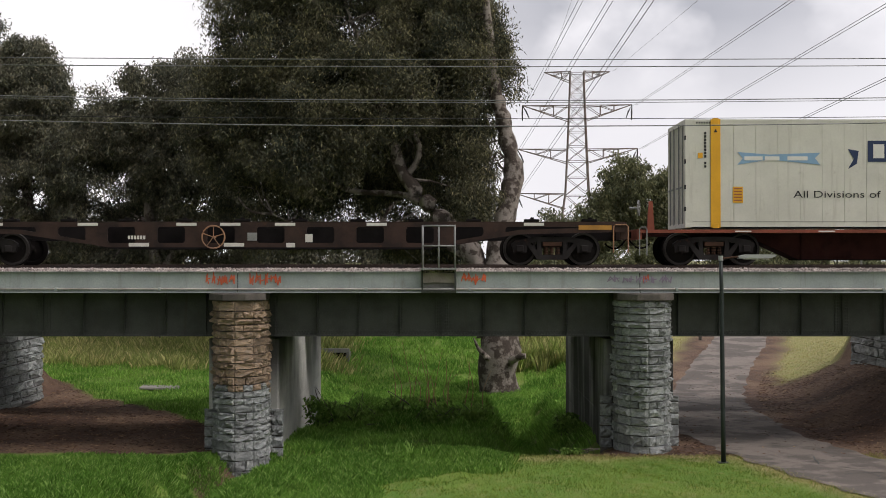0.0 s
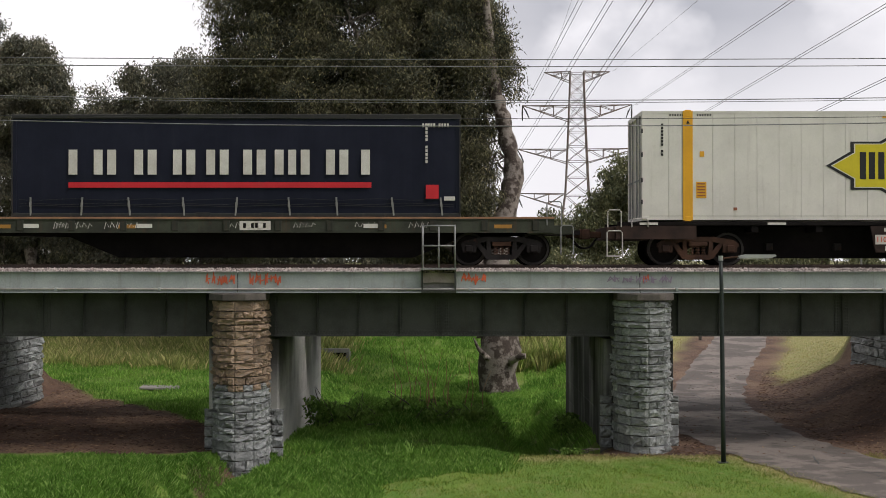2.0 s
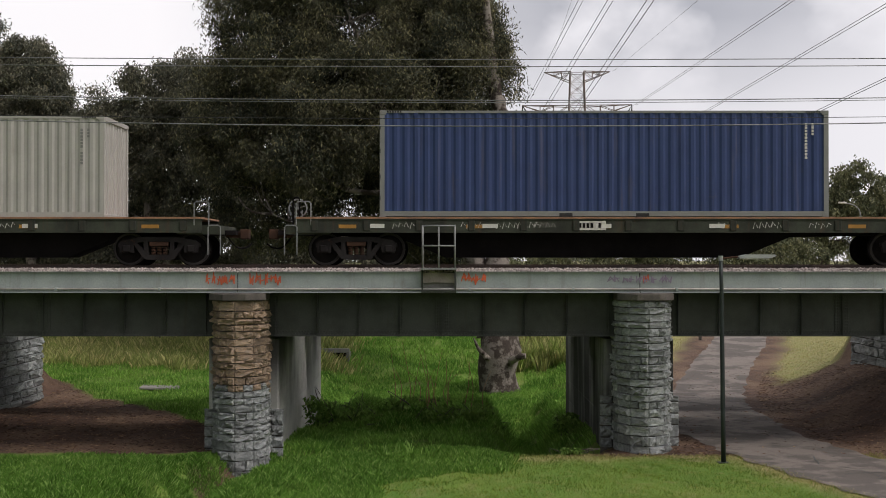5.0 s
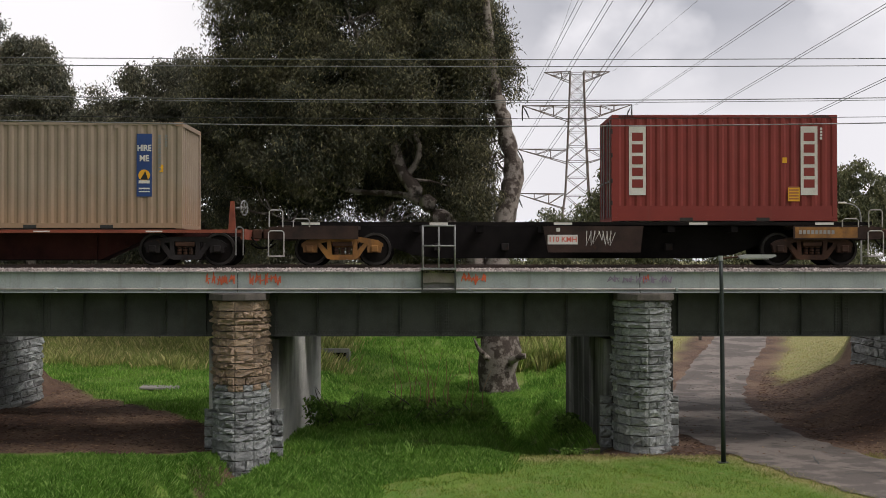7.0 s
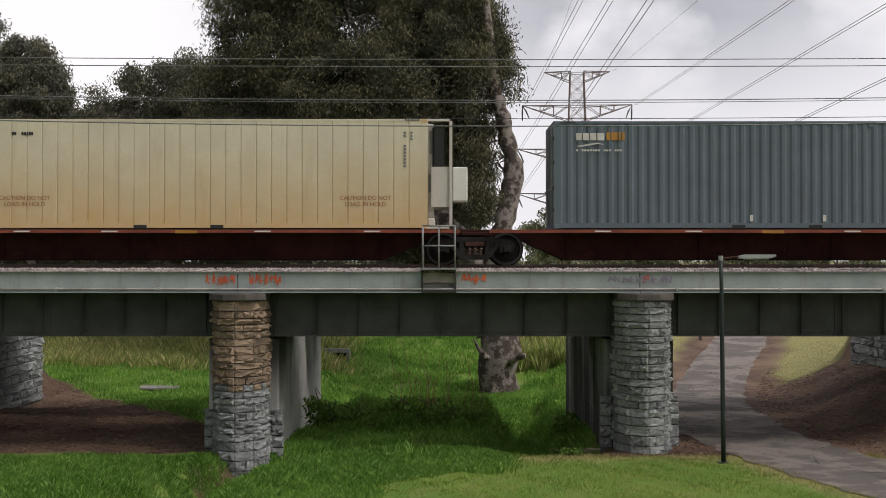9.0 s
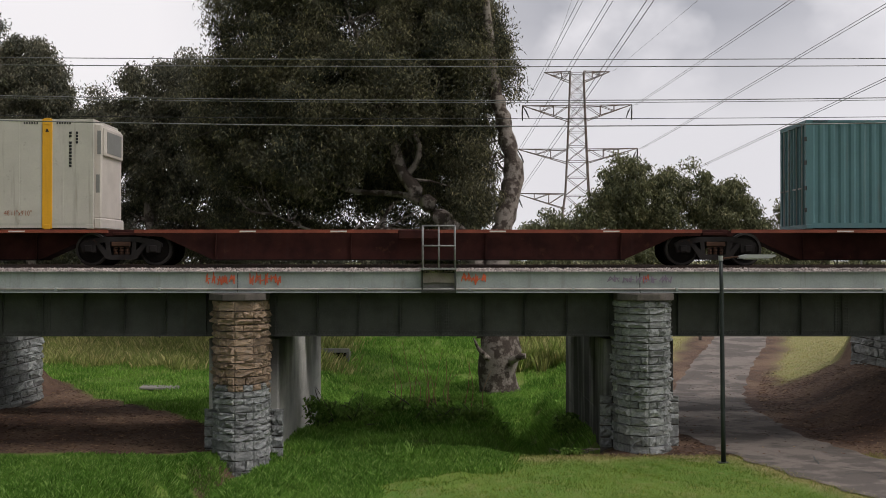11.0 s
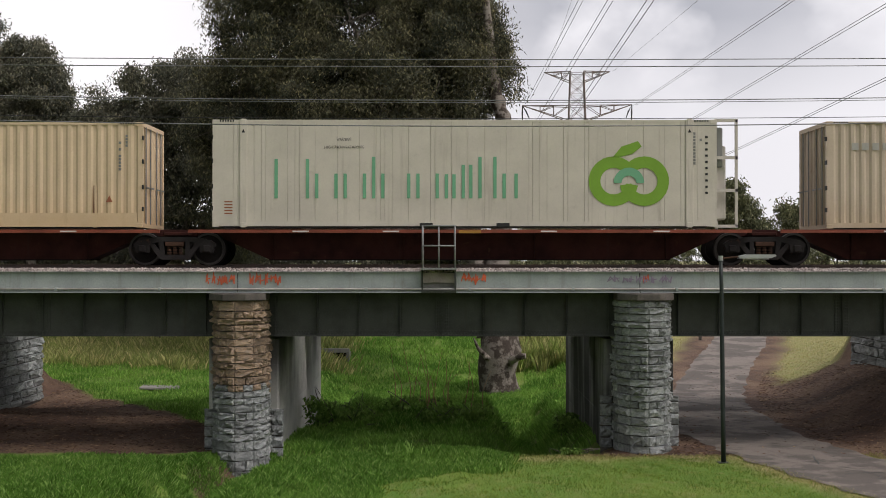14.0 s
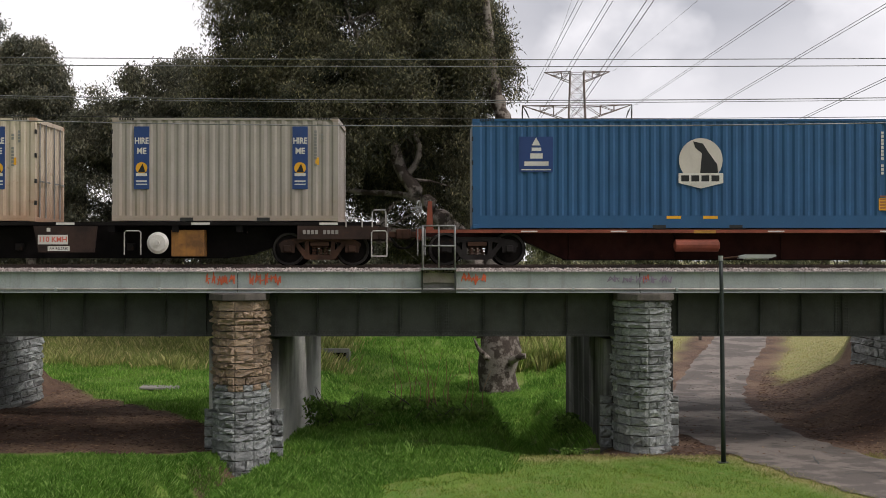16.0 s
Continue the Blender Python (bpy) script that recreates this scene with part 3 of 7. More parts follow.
def river_pier(x, z0, brown_above, seed):
    rnd = random.Random(seed)
    p = thing("pier", "rock-faced stone cutwater pier with a concrete casing behind", "bridge pier", kind="structure")
    hw, apex, base = 0.70, 30.0, 31.5
    plan = [(x - 0.70, base), (x - 0.68, 30.85), (x - 0.44, 30.32), (x, apex + 0.06), (x + 0.44, 30.32), (x + 0.68, 30.85), (x + 0.70, base)]

    def pick(z, r):
        return "stone_brown" if z + r.uniform(-0.25, 0.25) > brown_above else "stone_grey"
    bm = bmesh.new()
    lo = [(x + (q - x) * 0.95, y + 0.06) for q, y in plan] 
    vs = [[bm.verts.new((q[0], q[1], z)) for q in lo] for z in (z0, 4.16)]
    for k in range(7):
        bm.faces.new((vs[0][k], vs[0][(k + 1) % 7], vs[1][(k + 1) % 7], vs[1][k]))
    bm.faces.new(vs[1])
    bmesh.ops.recalc_face_normals(bm, faces=bm.faces[:])
    part("core", bm, M["mortar"], p)
    heights = []
    z = z0
    while z < 4.13:
        d = rnd.uniform(0.16, 0.215) + 0.06 * (z < z0 + 1.1)
        d = 4.14 - z if 4.14 - z - d < 0.12 else d
        heights.append((z, d))
        z += d
    for a, b in zip(plan, plan[1:]):
        stone_courses(p, a, b, heights, rnd, pick, 0.36)
    bm = bmesh.new()
    cap = [(x - hw - 0.04, base), (x - hw - 0.04, 30.5), (x - 0.3, 30.02), (x + 0.3, 30.02), (x + hw + 0.04, 30.5), (x + hw + 0.04, base)]
    vs = [[bm.verts.new((q[0], q[1], z)) for q in cap] for z in (4.14, 4.325)]
    for k in range(6):
        bm.faces.new((vs[0][k], vs[0][(k + 1) % 6], vs[1][(k + 1) % 6], vs[1][k]))
    bm.faces.new(vs[1])
    bm.faces.new(vs[0][::-1])
    bmesh.ops.recalc_face_normals(bm, faces=bm.faces[:])
    bmesh.ops.bevel(bm, geom=bm.edges[:], offset=0.02, segments=1, affect="EDGES")
    part("cap_stone", bm, M["cap"], p, "dark weathered cap stone")
    # casing with a rounded far end, cast in lifts
    far = 42.2 if x > 0 else 43.4
    outline = [(x - 0.95, 31.6), (x - 0.90, 31.55), (x + 0.88, 31.55), (x + 0.93, 31.6)] + [(x - 0.01 + 0.94 * math.cos(a), far - 0.94 + 0.94 * math.sin(a)) for a in (radians(15 * k) for k in range(13))]
    lifts = [z0 - 1.2, 0.35, 1.02, 1.7, 2.38, 3.07]
    for za, zc in zip(lifts, lifts[1:]):
        bm = bmesh.new()
        cx, cy = x, (31.55 + far) / 2
        rows = []
        for z, inset in ((za, 0.008), (za + 0.012, 0.0), (zc - 0.012, 0.0), (zc, 0.008)):
            rows.append([bm.verts.new((q - inset * (1 if q > cx else -1), w - inset * (1 if w > cy else -1), z)) for q, w in outline])
        n = len(outline)
        for lo_row, hi_row in zip(rows, rows[1:]):
            for k in range(n):
                bm.faces.new((lo_row[k], lo_row[(k + 1) % n], hi_row[(k + 1) % n], hi_row[k]))
        bm.faces.new(rows[-1])
        part("casing_lift", bm, M["casing_mould_shade" if x > 0 else "casing"], p, "concrete casing with black mould streaks and painted-in shade" if x > 0 else "stained smooth concrete casing")
    # stepped stone footing at the sides of the casing
    for sx in (-1, 1):
        top = 1.55 if x > 0 else 1.2
        stone_face(p, (x + sx * 0.9 - 0.17, 31.5), (x + sx * 0.9 + 0.17, 31.5), z0, top, rnd, lambda z, r: "stone_grey", 0.3, 0.45)
        part("footing", B((x + sx * 0.9 - 0.15, x + sx * 0.9 + 0.15, 31.52, 31.56, z0 - 0.3, top - 0.05)), M["mortar"], p)
    bearing(x)
    return p


river_pier(-5.36, -0.75, 1.85, 11)
river_pier(5.28, 0.15, 9.0, 12)


def end_pier(x0, x1, face, seed):
    rnd = random.Random(seed)
    p = thing("abutment", "grey rock-faced stone end wall of the bridge", "bridge abutment", kind="structure")
    part("core", B((x0, x1, 30.9, 43.9, -0.4, 4.33)), M["mortar"], p)
    pick = lambda z, r: "stone_grey"
    if face < 0:
        stone_face(p, (x0 - 0.02, 43.9), (x0 - 0.02, 31.0), 0.2, 3.1, rnd, pick, 0.3, 0.8)
    else:
        stone_face(p, (x1 + 0.02, 31.0), (x1 + 0.02, 43.9), 0.0, 3.1, rnd, pick, 0.3, 0.8)


end_pier(-16.6, -15.05, 1, 21)
end_pier(15.35, 16.6, -1, 22)

# refuge platform with its railing, let into the fascia
refuge = thing("refuge_platform", "grey pipe railing round a small steel refuge on the bridge edge", "platform", pose(-0.11, FRONT, 4.42))
part("recess_box", B((-0.45, 0.45, 0.25, 0.3, -0.02, 0.52), (-0.45, -0.41, -0.12, 0.25, -0.08, 0.52), (0.41, 0.45, -0.12, 0.25, -0.08, 0.52), (-0.41, 0.41, -0.12, 0.25, -0.08, -0.05)), M["girder"], refuge, "dark steel recess")
part("lower_lip", B((-0.45, 0.45, -0.13, -0.02, -0.05, 0.0)), M["girder"], refuge)
part("floor_plate", B((-0.47, 0.47, -0.35, 0.5, 0.52, 0.56)), M["galv"], refuge)


def pipe(name, pts, owner, r=0.022, material="galv"):
    bm = bmesh.new()
    tube(bm, pts, r, 7)
    part(name, bm, M[material], owner, smooth=True)


for x in (-0.42, 0.0, 0.42):
    pipe("railing_post", [(x, -0.33, 0.56), (x, -0.33, 1.66)], refuge)
for z in (1.14, 1.66):
    pipe("railing_bar", [(-0.44, -0.33, z), (0.44, -0.33, z)], refuge)
for x in (-0.42, 0.42):
    pipe("railing_post", [(x, 0.48, 0.56), (x, 0.48, 1.66)], refuge)
    for z in (1.14, 1.66):
        pipe("railing_bar", [(x, -0.33, z), (x, 0.48, z)], refuge)


# sprayed scrawls on the fascia: strokes on a grid
def scrawl(name, strokes, x, z, w, h, material, label, thick=0.016):
    bm = bmesh.new()
    layer = 0.004
    for st in strokes:
        for (ax, az), (bx, bz) in zip(st, st[1:]):
            a, b = Vector((x + ax * w, 0, z + az * h)), Vector((x + bx * w, 0, z + bz * h))
            d = (b - a).normalized()
            s = Vector((-d.z, 0, d.x)) * thick
            a, b = a - d * thick * 0.6, b + d * thick * 0.6
            q = [a - s, b - s * 0.8, b + s, a + s * 0.9]
            layer += 0.0012
            bm.faces.new([bm.verts.new((v.x, FRONT - layer, v.z)) for v in q][::-1])
    ob = part(name, bm, material, bridge, label)


def tangle(rnd):
    """The strokes of one illegible sprayed sign."""
    pts = [(rnd.uniform(0.0, 0.15), rnd.uniform(0, 0.3))]
    for k in range(rnd.randint(4, 6)):
        pts.append((min(0.95, max(0.0, pts[-1][0] + rnd.uniform(-0.35, 0.55))), rnd.uniform(0.65, 1.05) if k % 2 == 0 else rnd.uniform(-0.05, 0.4)))
    return [pts, [(rnd.uniform(0, 0.3), rnd.uniform(0.3, 0.6)), (rnd.uniform(0.6, 1.0), rnd.uniform(0.3, 0.7))]]


def word(name, letters, x, z, w, h, material, label):
    strokes = []
    for i, l in enumerate(letters):
        strokes += [[(i + px, pz + 0.1 * math.sin(i * 2.1)) for px, pz in st] for st in l]
    scrawl(name, strokes, x, z, w, h, material, label)


sprayed = random.Random(14)
for count, x, z, w, h, m, about in ((5, -6.2, 4.56, 0.15, 0.27, "graffiti", "orange sprayed scrawl"), (6, -5.05, 4.56, 0.135, 0.27, "graffiti", "orange sprayed scrawl"),
                                    (5, 0.47, 4.58, 0.13, 0.26, "graffiti", "orange sprayed scrawl"), (9, 4.3, 4.6, 0.19, 0.17, "graffiti_purple", "faded purple sprayed scrawl"),
                                    (1, 5.24, 4.58, 0.16, 0.24, "graffiti", "orange sprayed scrawl")):
    word("graffiti", [tangle(sprayed) for k in range(count)], x, z, w, h, M[m], about)

# ---- track on the bridge ----
TRACK = 33.22
RAIL_TOP = 5.04


def build_track(y, label):
    t = thing("track", label, "railway track", kind="structure")
    for dy in (-0.75, 0.75):
        yy = y + dy
        pts = [(-0.07, 0), (0.07, 0), (0.07, 0.02), (0.01, 0.035), (0.01, 0.11), (0.035, 0.12), (0.035, 0.155), (-0.035, 0.155), (-0.035, 0.12), (-0.01, 0.11), (-0.01, 0.035), (-0.07, 0.02)]
        bm = bmesh.new()
        va, vb = ([bm.verts.new((x, yy + a, RAIL_TOP - 0.155 + b)) for a, b in pts] for x in (-490, 500))
        for k in range(12):
            bm.faces.new((va[k], va[(k + 1) % 12], vb[(k + 1) % 12], vb[k]))
        bm.faces.new(va), bm.faces.new(vb[::-1])
        bmesh.ops.recalc_face_normals(bm, faces=bm.faces[:])
        part("rail", bm, M["rail"], t)
    sm = mesh_of("sleeper", B((-0.12, 0.12, -1.25, 1.25, -0.06, 0.06), bevel=0.015), M["sleeper"])
    for k in range(50):
        s = new("sleeper", sm)
        s.parent = t
        s.matrix_basis = pose(-16.3 + k * 0.665, y, RAIL_TOP - 0.21)


build_track(TRACK, "steel rails on concrete sleepers in stone ballast")
build_track(38.9, "steel rails on concrete sleepers, second track")

# ballast: a bed and loose stones along its shoulder
rng = np.random.default_rng(5)
bed_x = np.concatenate([[-490, -120, -40], np.arange(-17, 17.01, 0.25), [40, 120, 500]])
BEDS = [[(30.66, 4.60), (30.74, 4.86), (31.3, 4.90), (32.0, 4.88), (33.2, 4.87), (35.1, 4.87), (35.28, 4.6)], [(37.12, 4.6), (37.3, 4.86), (38.9, 4.87), (40.25, 4.86), (40.48, 4.6)]]
for prof in BEDS:
    bv, bf = [], []
    for x in bed_x:
        for j, (y, z) in enumerate(prof):
            bv.append((x, y, z + (0.025 * noise.noise(Vector((x * 3, y * 3, 1))) if abs(x) < 18 else 0)))
    for i in range(len(bed_x) - 1):
        for j in range(len(prof) - 1):
            a = i * len(prof) + j
            bf.append((a, a + len(prof), a + len(prof) + 1, a + 1))
    tagged(new("ballast_bed", raw("ballast_bed", bv, bf, M["ballast"])), "bed of pale crushed ballast stone under the tracks", "ballast", kind="structure")


def ballast_stones(n):
    c = np.stack([rng.uniform(-16.5, 16.5, n), 30.7 + 1.5 * rng.random(n) ** 1.6, np.zeros(n)], -1)
    c[:, 2] = 4.89 + 0.075 * rng.random(n) * step(30.62, 30.9, c[:, 1])
    dirs = np.array([(1, 0, 0), (-1, 0, 0), (0, 1, 0), (0, -1, 0), (0, 0, 1), (0, 0, -1)], float)
    faces = np.array([(0, 2, 4), (2, 1, 4), (1, 3, 4), (3, 0, 4), (2, 0, 5), (1, 2, 5), (3, 1, 5), (0, 3, 5)])
    size = rng.uniform(0.015, 0.04, (n, 1, 1)) * rng.uniform(0.6, 1.3, (n, 6, 1))
    ang = rng.uniform(0, 6.28, n)
    d = np.repeat(dirs[None], n, 0)
    rx = d[..., 0] * np.cos(ang)[:, None] - d[..., 1] * np.sin(ang)[:, None]
    ry = d[..., 0] * np.sin(ang)[:, None] + d[..., 1] * np.cos(ang)[:, None]
    d = np.stack([rx, ry, d[..., 2]], -1) * size + c[:, None, :]
    verts = d.reshape(-1, 3)
    fc = (np.arange(n)[:, None, None] * 6 + faces[None]).reshape(-1, 3)
    return raw("ballast_stones", verts.tolist(), fc.tolist(), M["ballast"])


tagged(new("ballast_stones", ballast_stones(14000)), "loose crushed stone along the bridge edge", "ballast", kind="stuff")


# ---- lamps ----
def path_lamp():
    t = thing("street_lamp", "slim dark green path lamp with a flat grey head", "street lamp", pose(6.88, 28.9, 0.18))
    bm = bmesh.new()
    tube(bm, [(0.04, 0, 0), (0.03, 0, 1.2), (0, 0, 4.4), (-0.02, 0, 5.02)], [0.062, 0.06, 0.05, 0.045], 10)
    part("post", bm, M["pole"], t, smooth=True)
    part("base_plate", B((-0.1, 0.18, -0.12, 0.12, 0, 0.03), bevel=0.006), M["pole"], t)
    bm = bmesh.new()
    tube(bm, [(-0.02, 0, 5.0), (-0.02, 0, 5.12)], 0.058, 10)
    part("collar", bm, M["lamp_grey"], t)
    bm = bmesh.new()
    tube(bm, [(-0.03, 0, 5.04), (0.25, 0, 5.08), (0.5, 0, 5.09)], 0.022, 8)
    part("arm", bm, M["bogie_rust"], t)
    bm = bmesh.new()
    prism(bm, [(0.42, 5.05), (1.2, 5.06), (1.33, 5.11), (1.3, 5.15), (0.6, 5.15), (0.42, 5.11)], -0.12, 0.12)
    part("lamp_head", bm, M["lamp_grey"], t, "flat grey lamp head")
    part("lens", B((0.55, 1.15, -0.09, 0.09, 5.03, 5.05)), M["plate_white"], t)


path_lamp()


def far_lamp():
    x, y = 28.6, 80.0
    t = thing("street_lamp", "pale galvanised street lamp with a curved arm behind the trees", "street lamp", pose(x, y, float(height(x, y))))
    bm = bmesh.new()
    pts, r = spline([(0, 0, 0), (0, 0, 4.5), (-0.05, 0, 6.2), (-0.4, 0, 6.75), (-1.1, 0, 6.95)], [0.08, 0.07, 0.05, 0.045, 0.04], 4)
    tube(bm, pts, r, 7)
    part("post", bm, M["galv"], t, smooth=True)
    part("lamp_head", B((-1.55, -1.0, -0.12, 0.12, 6.9, 7.02), bevel=0.03), M["plate_white"], t)


far_lamp()

# debris seen through the openings: a flat concrete slab
part_ob = new("drain_cover", mesh_of("drain_cover", B((-0.75, 0.75, -0.5, 0.5, -0.05, 0.045), bevel=0.02), M["sleeper"]))
part_ob.matrix_basis = pose(-11.3, 46.8, float(height(-11.3, 46.8)) + 0.05, 0, 2, 6)
tagged(part_ob, "pale concrete slab lying in the grass", "concrete slab")


# ---- sky beyond the trees ----
def build_sky():
    verts, faces = [], []
    na, ne, r = 40, 20, 2200.0
    for j in range(ne + 1):
        e = radians(-3 + 68 * j / ne)
        for i in range(na + 1):
            a = radians(-80 + 160 * i / na)
            verts.append((r * math.cos(e) * math.sin(a), r * math.cos(e) * math.cos(a), r * math.sin(e)))
    for j in range(ne):
        for i in range(na):
            k = j * (na + 1) + i
            faces.append((k, k + 1, k + na + 2, k + na + 1))
    m = bpy.data.materials.new("cloudy_sky")
    m.use_nodes = True
    nt = m.node_tree
    nt.nodes.remove(nt.nodes["Principled BSDF"])
    tc = nt.nodes.new("ShaderNodeTexCoord").outputs["Object"]
    big = cloud(nt, tc, 0.0011, 5.0, 0.55, (1.0, 1.0, 2.2))
    soft = cloud(nt, tc, 0.0028, 5.0, 0.5, (1.0, 1.0, 1.3))
    sep = nt.nodes.new("ShaderNodeSeparateXYZ")
    nt.links.new(tc, sep.inputs[0])
    west = ramp(nt, sep.outputs[0], 250, -520)
    low = ramp(nt, sep.outputs[2], 440, 250)
    c = mixer(nt, ramp(nt, big, 0.38, 0.62), (0.43, 0.455, 0.50), (0.56, 0.58, 0.62))
    c = mixer(nt, ramp(nt, soft, 0.47, 0.62, 0.0, 0.9), c, (0.93, 0.94, 0.96))
    c = mixer(nt, low, c, (0.88, 0.89, 0.91))
    c = mixer(nt, ramp(nt, sep.outputs[0], 560, 800, 0.0, 0.6), c, (0.95, 0.96, 0.98))
    c = mixer(nt, west, c, (1.05, 1.05, 1.05))
    em = nt.nodes.new("ShaderNodeEmission")
    nt.links.new(c, em.inputs[0])
    em.inputs[1].default_value = 0.95
    nt.links.new(em.outputs[0], nt.nodes["Material Output"].inputs[0])
    tagged(new("backdrop", raw("backdrop", verts, faces, m)), "bright grey overcast sky with soft clouds", "sky", kind="structure")


build_sky()


# ---- trees ----
def leaves(clumps, per, size, rg, spread=0.62, droop=0.7):
    """Corners of long hanging leaves scattered round clump centres (x, y, z, radius)."""
    c = np.repeat(np.asarray(clumps, float), per, 0)
    n = len(c)
    off = rg.normal(0, 1, (n, 3))
    off /= np.maximum(np.linalg.norm(off, axis=1, keepdims=True), 1e-6)
    off *= (rg.random((n, 1)) ** 0.45)
    off[:, 2] *= 0.75
    p = c[:, :3] + off * c[:, 3:4] * (1 + 0.25 * rg.normal(0, 1, (n, 1)) * spread)
    d = rg.normal(0, 1, (n, 3))
    d[:, 2] = -np.abs(d[:, 2]) * 0.6 - droop
    d /= np.linalg.norm(d, axis=1, keepdims=True)
    s = np.cross(d, rg.normal(0, 1, (n, 3)))
    s /= np.maximum(np.linalg.norm(s, axis=1, keepdims=True), 1e-6)
    ln = size[0] * rg.uniform(0.6, 1.5, (n, 1))
    w = size[1] * rg.uniform(0.7, 1.4, (n, 1))
    return np.stack([p + s * w, p + d * ln, p - s * w], 1).reshape(-1, 3)


def fill(ellipsoids, rg, radius):
    """Clump centres through a set of ellipsoids, with gaps."""
    out = []
    for cx, cy, cz, rx, ry, rz, n in ellipsoids:
        k = 0
        while k < n:
            q = rg.uniform(-1, 1, 3)
            l = np.linalg.norm(q)
            if l > 1 or (l < 0.45 and rg.random() < 0.6):
                continue
            p = (cx + q[0] * rx, cy + q[1] * ry, cz + q[2] * rz)
            if noise.noise(Vector(p) * 0.33) < -0.33:
                if rg.random() < 0.85:
                    k += 1
                    continue
            out.append((*p, radius * rg.uniform(0.6, 1.35)))
            k += 1
    return out


def tree(label, base, trunks, ellipsoids, seed, leaf="leaf_gum", bark="bark", radius=0.85, per=230, size=(0.24, 0.033), twigs=60, name="gum_tree", tips=None, thick=1.0):
    rg = np.random.default_rng(seed)
    t = thing(name, label, "tree", Matrix.Translation(base))
    clumps = fill(ellipsoids, rg, radius)
    if tips:
        clumps += tips
    nodes = []
    for k, (pts, radii) in enumerate(trunks):
        bm = bmesh.new()
        p, r = spline(pts, radii, 6)
        tube(bm, [q - Vector(base) for q in p], r, 14, rough=0.45, seed=k * 9.1)
        part("trunk" if k == 0 else "limb", bm, M[bark], t, smooth=True)
        nodes += p[len(p) // 2:]
    # boughs reaching out to the foliage
    picks = rg.permutation(len(clumps))[:twigs]
    for i in picks:
        c = Vector(clumps[i][:3])
        near = sorted(nodes, key=lambda q: (q - c).length + max(0, q.z - c.z) * 2)[:3]
        a = near[int(rg.integers(0, len(near)))]
        mid = a.lerp(c, 0.5) + Vector((rg.normal(0, 0.35), rg.normal(0, 0.35), 0.1 * (c - a).length + rg.normal(0, 0.3)))
        end = c + Vector((rg.normal(0, 0.3), 0, -0.3))
        p, r = spline([a, a.lerp(mid, 0.5) + Vector((rg.normal(0, 0.2), 0, rg.normal(0, 0.2))), mid, end], [0.11 * thick, 0.08 * thick, 0.05 * thick, 0.015], 4)
        bm = bmesh.new()
        tube(bm, [q - Vector(base) for q in p], [x * float(0.6 + 0.8 * ((i * 7919) % 97) / 97) for x in r], 5)
        part("bough", bm, M[bark], t)
    co = leaves(clumps, per, size, rg) - np.array(base)
    part("crown", arrays("crown", co, 3, M[leaf]), None, t)
    return t


def gz(x, y):
    return float(height(x, y))


